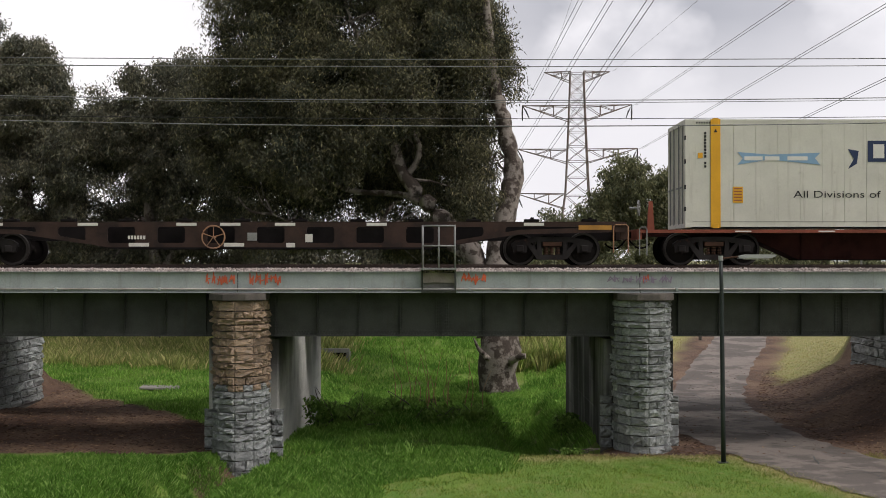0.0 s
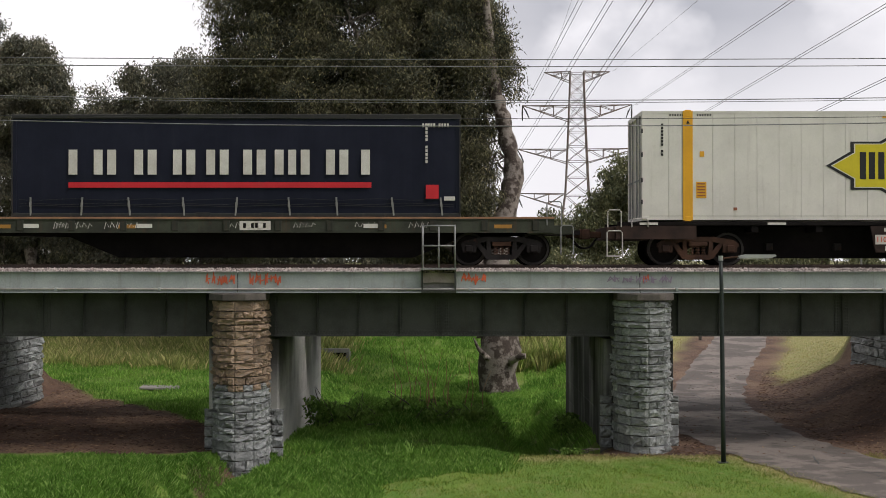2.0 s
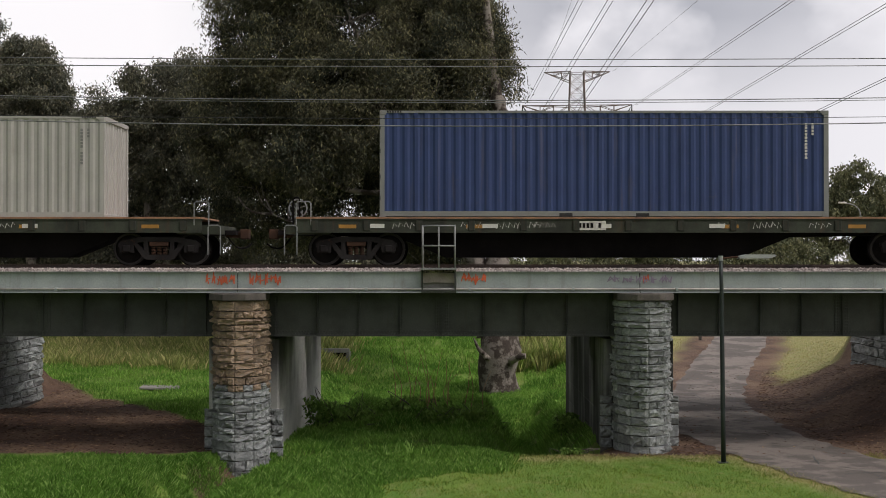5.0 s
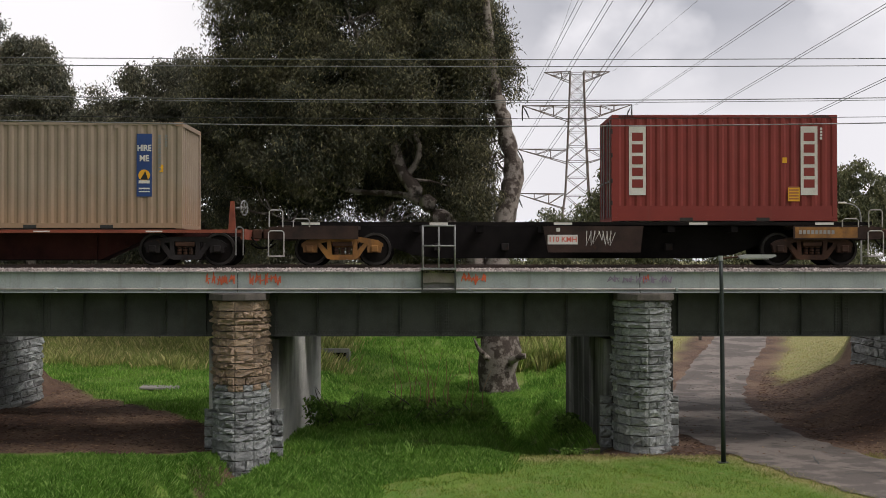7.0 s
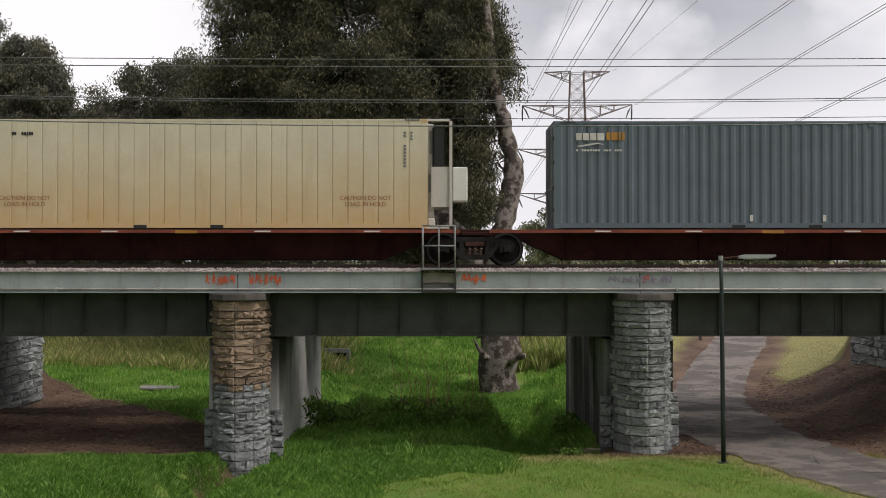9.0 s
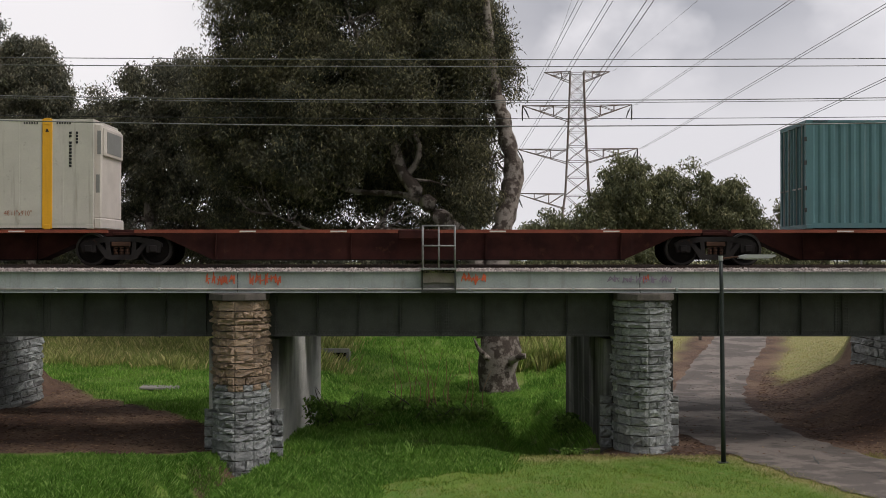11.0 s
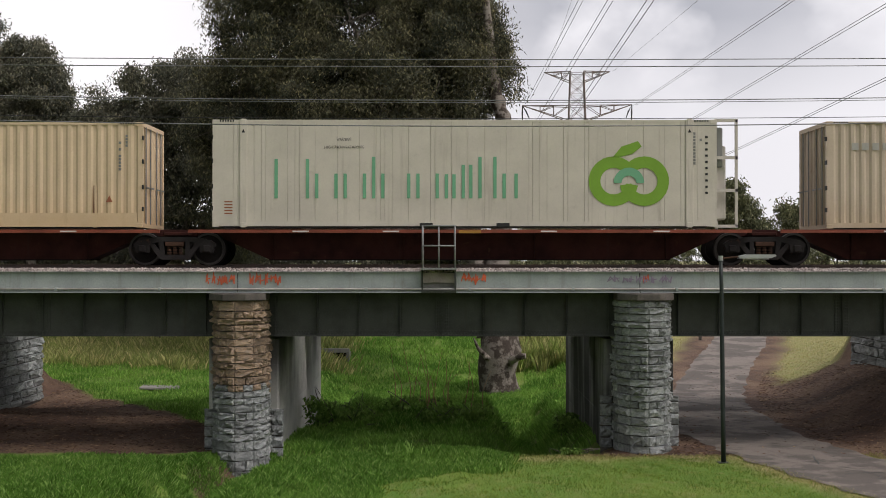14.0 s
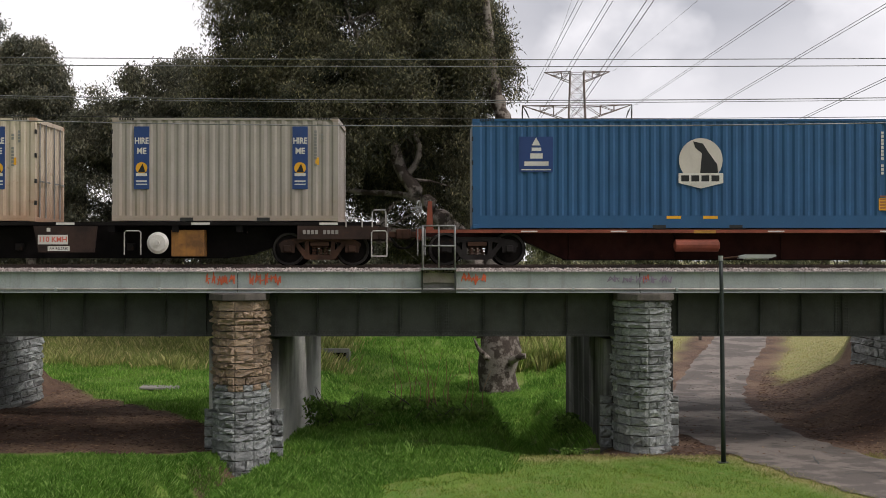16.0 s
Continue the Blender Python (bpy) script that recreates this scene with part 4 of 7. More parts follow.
b0 = (2.25, 49.0, gz(2.25, 49.0) - 0.15)
big = tree("huge dark river gum with mottled pale trunk behind the bridge", b0,
     [([b0, (2.4, 49.1, 1.9), (2.3, 49.3, 4.9), (2.62, 49.5, 7.0), (2.98, 49.8, 9.0), (2.6, 50, 11), (2.15, 50.2, 12.9), (1.95, 50.4, 15.2), (1.6, 50.6, 19)], [0.92, 0.74, 0.55, 0.42, 0.40, 0.33, 0.27, 0.22, 0.1]),
      ([(2.1, 49.2, 2.0), (1.5, 49.5, 5.0), (0.05, 49.9, 6.9), (-1.6, 50.3, 8.7), (-2.4, 50.6, 10.9), (-3.4, 51, 14), (-4.5, 51.5, 17)], [0.6, 0.46, 0.36, 0.30, 0.22, 0.14, 0.06]),
      ([(0.05, 49.9, 6.9), (-1.6, 51, 8.0), (-4.2, 51.5, 8.3), (-6.6, 52.0, 9.6), (-8.6, 52, 11.5)], [0.2, 0.15, 0.12, 0.09, 0.04]),
      ([(-1.6, 50.3, 8.7), (-1.0, 50.0, 9.9), (-1.5, 50, 11.4), (-0.9, 50.2, 13.5)], [0.15, 0.11, 0.08, 0.04]),
      ([(1.5, 49.5, 5.0), (-0.4, 50.3, 6.1), (-2.6, 50.8, 6.5), (-4.8, 51.2, 6.2), (-7.5, 51.6, 7.2)], [0.18, 0.14, 0.11, 0.08, 0.03]),
      ([(1.9, 48.4, 1.1), (1.5, 48.1, 1.5), (1.25, 48.0, 2.0)], [0.13, 0.09, 0.02]),
      ([(2.8, 48.5, 1.0), (3.15, 48.2, 1.2), (3.4, 48.1, 1.25)], [0.16, 0.14, 0.1])],
     [(-4.6, 52, 15.0, 6.6, 3.2, 3.6, 330), (-4.4, 52, 18.8, 6.4, 3.2, 3.0, 200), (-7.4, 53, 11.0, 4.4, 2.6, 3.4, 230), (-2.1, 53, 11.2, 3.7, 2.6, 3.5, 200),
      (0.9, 51.4, 14.4, 1.7, 1.4, 4.0, 80), (1.35, 51.6, 9.0, 0.95, 1.0, 3.0, 44), (-5.6, 54, 7.6, 5.6, 1.8, 2.2, 130), (-3.0, 54.8, 9.0, 4.2, 1, 3.0, 90), (2.4, 50.6, 13.6, 0.5, 0.5, 2.0, 9), (-3.2, 48.6, 12.2, 3.2, 0.7, 2.2, 40), (-5.6, 49.0, 9.4, 2.6, 0.7, 1.4, 22), (1.2, 48.7, 7.6, 0.9, 0.4, 1.2, 8), (-0.6, 48.8, 13.0, 2.0, 0.5, 2.5, 22), (1.2, 48.9, 15.0, 0.5, 0.4, 3.4, 8), (1.1, 48.6, 11.0, 0.5, 0.4, 2.0, 5), (-0.6, 54.5, 6.6, 2.4, 0.8, 2.2, 70), (-0.2, 53, 17.0, 2.6, 1.6, 3.4, 130), (-5.5, 53.5, 16.0, 5.5, 1.5, 4.0, 120)],
     31, radius=0.85, per=420, twigs=150, size=(0.17, 0.028), thick=0.6)
b1 = (-14.5, 60.0, gz(-14.5, 60))
tree("broad dark gum tree with thin pale limbs", b1,
     [([b1, (-14.6, 60, 4), (-15.2, 60.2, 8), (-15.0, 60.5, 12)], [0.45, 0.36, 0.25, 0.08]), ([(-14.6, 60, 4), (-13, 60.2, 7.5), (-12, 60.3, 11)], [0.25, 0.18, 0.06])],
     [(-14.9, 60, 12.6, 3.2, 2.4, 2.9, 120), (-17.2, 60.5, 9.9, 3.6, 2.4, 3.4, 150), (-12.4, 60.5, 9.8, 3.8, 2.4, 4.2, 200), (-14.5, 61, 6.4, 6.0, 1.8, 2.2, 140), (-12.9, 60.5, 13.4, 2.2, 2.0, 2.4, 80), (-11.0, 61, 12.4, 2.4, 2.0, 2.8, 80), (-16.2, 60, 12.0, 2.2, 1.8, 1.8, 50)],
     32, leaf="leaf_gum_cool", radius=0.75, per=330, twigs=45, size=(0.19, 0.034))
b2 = (-21.6, 62.0, gz(-21.6, 62))
tree("tall dark gum tree at the edge of the grove", b2,
     [([b2, (-21.8, 62, 5), (-22.2, 62.2, 10), (-22.8, 62.5, 16)], [0.45, 0.36, 0.25, 0.08])],
     [(-22.2, 62, 13.3, 2.5, 2.2, 2.5, 100), (-25.0, 62, 16.0, 1.9, 1.8, 3.4, 80), (-22.0, 62.5, 9.0, 3.1, 2.2, 3.2, 140), (-21.5, 63, 5.6, 4.0, 1.8, 2.0, 90), (-22.1, 62, 14.9, 1.7, 1.6, 2.1, 70), (-20.9, 62, 13.2, 1.4, 1.4, 1.9, 40)],
     33, leaf="leaf_gum_cool", radius=0.75, per=330, twigs=30, size=(0.19, 0.034))


def shrub(label, x, y, rx, ry, h, n, seed, leaf="leaf_gum_cool", per=150, size=(0.2, 0.04), radius=0.6, name="shrub"):
    z = gz(x, y)
    b = (x, y, z)
    return tree(label, b, [([b, (x + 0.1, y, z + h * 0.4), (x, y, z + h * 0.8)], [0.015 * h, 0.011 * h, 0.005 * h])],
                [(x, y, z + h * 0.55, rx, ry, h * 0.5, n)], seed, leaf, "bark_dark", radius, per, size, 5, name, None, 0.12 if h < 2 else 0.4)


for i, x in enumerate((-25, -19.5, -15.5, -11.5, -8, -4.6, -1.5)):
    shrub("dense dark understorey shrub below the gum trees", x, 64.5 + (i % 2) * 1.2, 2.9, 1.6, 6.2 + 0.5 * math.sin(i * 2.2), 80, 40 + i, per=200, size=(0.2, 0.045), radius=0.85)


def far_tree(x, y, crowns, seed):
    z = gz(x, y)
    b = (x, y, z)
    top = max(c[2] for c in crowns)
    tree("rounded grey-green gum tree in the distance", b, [([b, (x + 0.2, y, z + 3), (x, y, top)], [0.4, 0.3, 0.1])], crowns, seed, "leaf_far", "bark", 0.95, 170, (0.32, 0.062), 20)


far_tree(15.6, 95, [(15.9, 95, 10.2, 3.3, 2.5, 3.8, 120), (12.7, 95, 7.8, 2.6, 2, 2.7, 60), (17.5, 95, 7.0, 2.6, 2, 2.8, 60)], 51)
far_tree(9.0, 98, [(9.2, 98, 6.9, 2.4, 2, 2.4, 56)], 52)
far_tree(22.6, 96, [(23.2, 96, 8.6, 2.8, 2.2, 3.1, 90), (20.6, 96, 10.4, 1.6, 1.6, 2.6, 40), (26, 96, 6.6, 2.0, 1.6, 2.2, 44)], 53)
far_tree(31.5, 97, [(30.3, 97, 8.0, 3.0, 2.2, 3.2, 90), (34.6, 97, 9.4, 3.0, 2.2, 3.8, 110), (38.5, 97, 8.5, 3, 2.2, 3.4, 60)], 54)
for i, x in enumerate(np.arange(6, 44, 4.2)):
    shrub("grey-green hedge shrub beyond the railway", float(x), 88 + 2 * math.sin(i * 1.7), 2.7, 1.6, 3.9 + 0.6 * math.sin(i * 2.9), 44, 60 + i, "leaf_far", 130, (0.28, 0.06), 0.8)

# weeds and brambles by the creek
for k, (x, y, rx, h) in enumerate(((-3.7, 35.6, 0.45, 1.1), (-3.0, 36.0, 0.5, 0.55), (-2.2, 35.8, 0.6, 0.3), (-1.1, 36.4, 0.6, 0.35), (-0.1, 35.9, 0.6, 0.3), (0.8, 36.3, 0.5, 0.35), (-0.5, 38.4, 0.5, 0.25))):
    shrub("dark leafy weeds tangled on the creek bank", x, y, rx, 0.8, h, 9, 80 + k, "leaf_weed", 70, (0.13, 0.05), 0.36, "weed")
shrub("small weed on the earth beside the pier", 3.35, 30.3, 0.22, 0.2, 0.35, 5, 85, "leaf_weed", 60, (0.09, 0.035), 0.13, "weed")
shrub("dark scrub on the shaded creek bank", 3.8, 35.0, 0.4, 0.8, 0.35, 8, 86, "leaf_weed", 130, (0.12, 0.045), 0.3, "weed")


# pale saplings, a culvert mouth and a bollard seen through the openings
for x, y, r in ((-13.2, 63.5, 0.13), (-12.7, 64.2, 0.08), (-15.0, 66, 0.07), (-8.4, 68, 0.1)):
    t = thing("sapling", "thin pale-barked sapling trunk in the long grass", "tree", pose(x, y, gz(x, y) - 0.05), group="saplings in the long grass")
    bm = bmesh.new()
    p, q = spline([(0, 0, 0), (0.1, 0, 1.5), (-0.05, 0, 3.2), (0.2, 0, 5.0)], [r, r * 0.85, r * 0.6, r * 0.3], 5)
    tube(bm, p, q, 8, rough=0.3)
    part("trunk", bm, M["bark"], t, smooth=True)
culvert = thing("culvert", "small dark concrete culvert mouth in the grass bank", "culvert", pose(-5.15, 55.0, gz(-5.15, 55.0) - 0.1))
part("headwall", B((-0.75, 0.75, 0.0, 0.2, 0.42, 0.62), bevel=0.02), M["deck"], culvert)
for sx in (-0.68, 0.68):
    part("side_wall", B((sx - 0.07, sx + 0.07, 0.0, 1.0, 0.0, 0.42)), M["deck"], culvert)
# black sheet across the opening stands in for the shade inside
part("mouth", B((-0.61, 0.61, 0.25, 0.3, 0.0, 0.42)), M["wagon_black"], culvert)
bollard = thing("bollard", "short dark timber bollard beside the footpath", "bollard", pose(13.1, 59.6, gz(13.1, 59.6) - 0.05))
bm = bmesh.new()
tube(bm, [(0, 0, 0), (0, 0, 0.95), (0, 0, 1.0)], [0.09, 0.085, 0.05], 8)
part("post", bm, M["bark_dark"], bollard)


# ---- grass ----
def blades(name, label, n, xr, yr, h, w, material, seed, keep=None, lean=0.45, tuft=0.0):
    """Blades over a stretch of ground; with tuft, they spring from tussocks of about that radius and fan outwards."""
    rg = np.random.default_rng(seed)
    x, y = rg.uniform(*xr, n), rg.uniform(*yr, n)
    out, grow = rg.uniform(0, 2 * np.pi, n), np.ones(n)
    if tuft:
        many = max(1, int(n / 60))
        cx, cy, ch = rg.uniform(*xr, many), rg.uniform(*yr, many), rg.uniform(0.65, 1.3, many)
        k = rg.integers(0, many, n)
        dx, dy = rg.normal(0, tuft, n), rg.normal(0, tuft, n)
        x, y, out, grow = cx[k] + dx, cy[k] + dy, np.arctan2(dy, dx) + rg.normal(0, 0.5, n), ch[k]
    ok = np.ones(n, bool) if keep is None else keep(x, y, rg)
    x, y = x[ok], y[ok]
    n = len(x)
    z = height(x, y) - 0.02
    tall = h * rg.uniform(0.45, 1.2, n) * grow[ok] * (1 + 0.35 * lumps(x, y, 1.9, 1.0))
    a = rg.uniform(0, 2 * np.pi, n)
    g = out[ok]
    bend = lean * tall * rg.uniform(0.3, 1.3, n)
    base = np.stack([x, y, z], -1)
    s = np.stack([np.cos(a), np.sin(a), 0 * a], -1) * w * rg.uniform(0.7, 1.3, (n, 1))
    mid = base + np.stack([np.cos(g) * bend * 0.3, np.sin(g) * bend * 0.3, tall * 0.6], -1)
    tip = base + np.stack([np.cos(g) * bend, np.sin(g) * bend, tall], -1)
    if h < 0.12:
        co, sides = np.stack([base - s, base + s, tip], 1).reshape(-1, 3), 3
    else:
        co, sides = np.stack([base - s, base + s, mid + s * 0.8, tip], 1).reshape(-1, 3), 4
    tagged(new(name, arrays(name, co, sides, M[material])), label, "grass", kind="stuff")


def not_creek(d):
    return lambda x, y, rg: (from_line(x, y, CREEK) > d) & (soil(x, y) < 0.5)


def clump_edge(x, y, rg):
    """Tall tufts along the lip of the lawn, nearest the creek."""
    d = from_line(x, y, CREEK)
    return (d > 0.35) & (d < 4.7 + 0.5 * lumps(x, y, 1.1, 3)) & (x > -5.3 + (y - 25) * 0.1) & (rg.random(len(x)) < 0.15 + step(5.0, 3.4, d)) & (y < 31.6) & (x < 1.3 + 0.5 * rg.normal(0, 1, len(x)))


blades("tall_grass", "thick lush green grass clump beside the creek", 170000, (-13.2, -5.6), (23.5, 30.9), 0.13, 0.0032, "grass_lush", 91, lambda x, y, rg: (from_line(x, y, CREEK) > 0.3) & (y < 30.5 + 0.3 * lumps(x, y, 1.3)), 0.6, 0.10)
blades("tall_grass", "lush green grass along the lip of the creek", 260000, (-6, 1.8), (23.5, 31.6), 0.125, 0.0032, "grass_lush", 92, clump_edge, 0.6, 0.10)
blades("lawn_grass", "short mown lawn with dry tips", 90000, (-5.5, 12), (22.8, 30.5), 0.07, 0.0065, "grass_lawn", 93, lambda x, y, rg: (soil(x, y) < 0.45) & (from_line(x, y, CREEK) > 0.9) & (from_line(x, y, PATH) > 1.5 + 0.2 * lumps(x, y, 1.7)), 0.8)
blades("bank_grass", "lush green grass on the creek banks", 230000, (-4.6, 4.6), (30.9, 50), 0.16, 0.0055, "grass_bank", 94, lambda x, y, rg: (soil(x, y) < 0.5) & ((from_line(x, y, CREEK) > 0.12) | (y > 35.2)) & ((y > 33) | (x < 1.2)), 0.6, 0.16)
blades("bank_grass", "green grass rising behind the bridge", 90000, (-6, 7), (46, 66), 0.2, 0.0075, "grass_bank", 95, not_creek(0.3), 0.5, 0.2)
blades("meadow_grass", "tall pale seeding grass beyond the bridge", 75000, (-24, -5), (47, 72), 0.45, 0.0065, "grass_pale", 96, lambda x, y, rg: (soil(x, y) < 0.4) & (y > 52 + 2 * lumps(x, y, 0.5)), 0.5, 0.6)
blades("bank_grass", "bright green grass strip beyond the bare earth", 80000, (-22, -6.4), (34, 54), 0.17, 0.008, "grass_bank", 97, lambda x, y, rg: (soil(x, y) < 0.5) & (x > -15 - 9 * (y > 42)))
blades("lawn_grass", "yellowing lawn beyond the bridge", 70000, (5, 24), (43.5, 70), 0.09, 0.010, "grass_dry", 98, lambda x, y, rg: (soil(x, y) < 0.5) & (from_line(x, y, PATH) > 1.6), 0.8)

blades("dry_grass", "parched straw-coloured grass fringing the path and bare earth", 60000, (0.5, 13), (23.5, 30.8), 0.085, 0.006, "grass_dry", 100, lambda x, y, rg: (dryness(x, y) > 0.25 + 0.6 * rg.random(len(x))) & (soil(x, y) < 0.8) & (from_line(x, y, PATH) > 1.55), 0.8)
blades("tall_weeds", "tall pale green weeds standing behind the gum trunk", 16000, (2.9, 7.0), (53, 59), 0.75, 0.011, "grass_pale", 101, None, 0.35, 0.12)

# reed tuft standing above the grass lip, and dry stalks
blades("reed_tuft", "pale reedy tuft on the creek lip", 90, (-1.9, -0.3), (28.8, 29.5), 0.36, 0.004, "grass_lush", 99)
bm = bmesh.new()
rg = np.random.default_rng(3)
for k in range(16):
    x, y = rg.uniform(-1.6, 1.4), rg.uniform(36.2, 38)
    z = gz(x, y)
    p, r = spline([(x, y, z), (x + rg.normal(0, 0.1), y, z + 0.7), (x + rg.normal(0, 0.25), y, z + rg.uniform(1.1, 2.1))], [0.014, 0.011, 0.005], 4)
    tube(bm, p, r, 4)
tagged(part("dry_stalks", bm, M["deck_wood"]), "thin dry stalks standing in the brambles", "stalks", kind="stuff")


# ---- transmission tower ----
def bar(bm, a, b, w):
    a, b = Vector(a), Vector(b)
    tube(bm, [a, b], w, 4)


def pylon():
    t = thing("pylon", "tall rusty grey lattice transmission tower with three pairs of arms", "pylon", pose(17.2, 150, 1.5, 0, 0, -4))
    levels = [(0, 3.4), (5.0, 2.6), (9.0, 1.95), (12.2, 1.5), (14.9, 1.36), (17.6, 1.24), (20.4, 1.12), (23.3, 1.0), (25.6, 0.92), (27.8, 0.86)]
    def ring(h):
        for (z0, w0), (z1, w1) in zip(levels, levels[1:]):
            if z0 <= h <= z1:
                return w0 + (w1 - w0) * (h - z0) / (z1 - z0)
        return levels[-1][1]
    C = ((-1, -1), (1, -1), (1, 1), (-1, 1))
    for cx, cy in C:
        bm = bmesh.new()
        tube(bm, [(cx * w, cy * w, z) for z, w in levels], 0.095, 4)
        part("leg", bm, M["tower"], t)
    bm = bmesh.new()
    h = 0.0
    while h < 27.5:
        n = min(h + max(1.35, ring(h) * 1.5), 27.8)
        a, b = ring(h), ring(n)
        for k in range(4):
            (x0, y0), (x1, y1) = C[k], C[(k + 1) % 4]
            bar(bm, (x0 * a, y0 * a, h), (x1 * b, y1 * b, n), 0.042)
            bar(bm, (x1 * a, y1 * a, h), (x0 * b, y0 * b, n), 0.042)
            bar(bm, (x0 * b, y0 * b, n), (x1 * b, y1 * b, n), 0.04)
        h = n
    part("bracing", bm, M["tower"], t)["kind"] = "stuff"
    for z, half, drop in ((27.8, 4.2, 1.3), (23.4, 7.0, 1.9), (17.8, 7.7, 1.7), (12.1, 7.9, 1.9)):
        for sx in (-1, 1):
            bm = bmesh.new()
            w = ring(z)
            tip = (sx * half, 0, z + (0.0 if half < 5 else 0.15))
            for cy in (-1, 1):
                bar(bm, (sx * w, cy * w, z), tip, 0.07)
                bar(bm, (sx * w, cy * w, z - drop), tip, 0.07)
                for q in (0.33, 0.62):
                    u = Vector((sx * w, cy * w, z)).lerp(Vector(tip), q)
                    l = Vector((sx * w, cy * w, z - drop)).lerp(Vector(tip), q)
                    bar(bm, u, l, 0.05)
                    bar(bm, l, Vector((sx * w, cy * w, z)).lerp(Vector(tip), q - 0.3), 0.05)
            part("cross_arm", bm, M["tower"], t)
            if half > 5:
                for k in (0, 1):
                    bm = bmesh.new()
                    d = -1.7 if k else 0.6
                    tube(bm, [tip, (tip[0] - sx * 0.5 * k, d * 0.6, tip[2] - 0.9), (tip[0] - sx * 0.9 * k, d, tip[2] - 1.9)], [0.05, 0.1, 0.06], 6)
                    part("insulator", bm, M["wire_dark"], t, "dark insulator string")
    return t


pylon()
# each conductor: arm end at the tower, a point it hangs through on the way, and the far end
LINES = [((24.6, 25.0), (20.9, 70, 20.75), 2), ((25.3, 19.4), (23.5, 62, 18.7), 2), ((25.5, 13.7), (23.5, 62, 14.8), 2),
         ((10.6, 25.0), (8.6, 73, 21.4), 2), ((9.9, 19.4), (8.9, 62, 19.0), 2), ((9.7, 13.7), (8.87, 50, 16.3), 2),
         ((21.8, 29.35), (19.2, 88, 24.75), 1), ((13.4, 29.35), (11.35, 103, 28.1), 1)]
for (x, z), mid, twin in LINES:
    bm = bmesh.new()
    for k in range(twin):
        dx = (k - 0.5 * (twin - 1)) * 0.3
        run = 150 - mid[1]
        sag = 0.5 * (run / 126) ** 2
        pts = [(x + dx + (mid[0] - x) * u, 150 - run * u, z + (mid[2] - z) * u + sag * u * (u - 1)) for u in [200 / run * i / 48 for i in range(49)]]
        tube(bm, pts, 0.017 if twin == 2 else 0.011, 4)
    tagged(part("power_line", bm, M["wire_dark"]), "dark overhead transmission conductor from the lattice tower", "power line", group="transmission conductors")

# wires strung along the railway in front of the train
for z_edge, z_mid, r, m in ((10.05, 10.0, 0.011, "wire"), (9.87, 9.83, 0.011, "wire"), (9.13, 9.02, 0.012, "wire"), (9.08, 8.965, 0.008, "wire"), (8.66, 8.58, 0.008, "wire_dark"), (8.54, 8.40, 0.014, "wire")):
    bm = bmesh.new()
    pts = [(x, 28.0, z_mid + (z_edge - z_mid) * ((x - 1.5) / 12.1) ** 2 * (1 if abs(x) < 14 else 1)) for x in np.linspace(-27, 27, 31)]
    tube(bm, pts, r, 5)
    tagged(part("overhead_wire", bm, M[m]), "thin overhead wire running along the railway", "overhead wire", group="wires along the railway")

for x in (-27, 27):
    t = thing("utility_pole", "weathered timber pole carrying wires beside the railway", "utility pole", pose(x, 28.0, gz(x, 28.0) - 0.1), group="poles of the railway wires")
    bm = bmesh.new()
    tube(bm, [(0, 0, 0), (0, 0, 11.0)], [0.16, 0.11], 9)
    part("post", bm, M["deck_wood"], t, smooth=True)
    part("cross_arm", B((-0.06, 0.06, -0.5, 0.5, 10.0 - gz(x, 28.0), 10.12 - gz(x, 28.0))), M["deck_wood"], t)


# ---- the train ----
# kind, rear end, front end, bogie centres, and fittings; metres along the track at the start
WAGONS = [
    ("spine", 5.35, 20.03, [7.44], "end_left lead"),
    ("windowed", -14.44, 5.01, [-12.81, 3.0], ""),
    ("skeletal", -32.39, -15.62, [-30.1, -17.51], "ochre"),
    ("skeletal", -50.22, -33.3, [-47.7, -35.26], "rust"),
    ("flat", -68.16, -51.16, [-69.09, -53.09], "right_end"),
    ("flat", -86.77, -70.07, [-85.02], "left_end"),
    ("skeletal", -104.83, -87.98, [-102.82, -89.99], "ochre disc"),
    ("flat", -123.4, -105.47, [-123.67, -107.82], "right_end wheel"),
    ("flat", -141.13, -124.1, [-139.2], "left_end"),
    ("flat", -159.61, -142.92, [-160.59, -144.62], "right_end"),
    ("flat", -178.5, -161.62, [-176.77], "left_end"),
    ("skeletal", -196.53, -179.73, [-194.53, -181.62], "ochre graffiti"),
    ("spine", -212.97, -197.2, [-212.97, -198.85], "end_right"),
    ("spine", -229.5, -212.97, [-229.5], ""),
    ("spine", -245.81, -229.49, [-245.81], ""),
    ("spine", -261.58, -245.82, [-261.58], ""),
    ("spine", -277.55, -261.58, [-275.85], "end_left"),
    ("spine", -294.11, -278.15, [-294.11, -279.85], "end_right"),
    ("spine", -310.44, -294.11, [-310.44], "open"),
    ("spine", -326.72, -310.37, [-326.72], ""),
    ("spine", -342.93, -326.72, [-342.93], ""),
    ("spine", -358.24, -342.93, [-356.81], "end_left tank"),
    ("spine", -375.14, -359.53, [-375.14, -361.23], "end_right"),
    ("spine", -391.35, -375.13, [-391.35], ""),
    ("spine", -407.66, -391.34, [-407.66], ""),
    ("spine", -423.87, -407.65, [-423.87], ""),
    ("spine", -439.61, -423.87, [-437.96], "end_left tank"),
    ("skeletal", -457.28, -440.43, [-455.16, -442.28], "rust disc"),
]
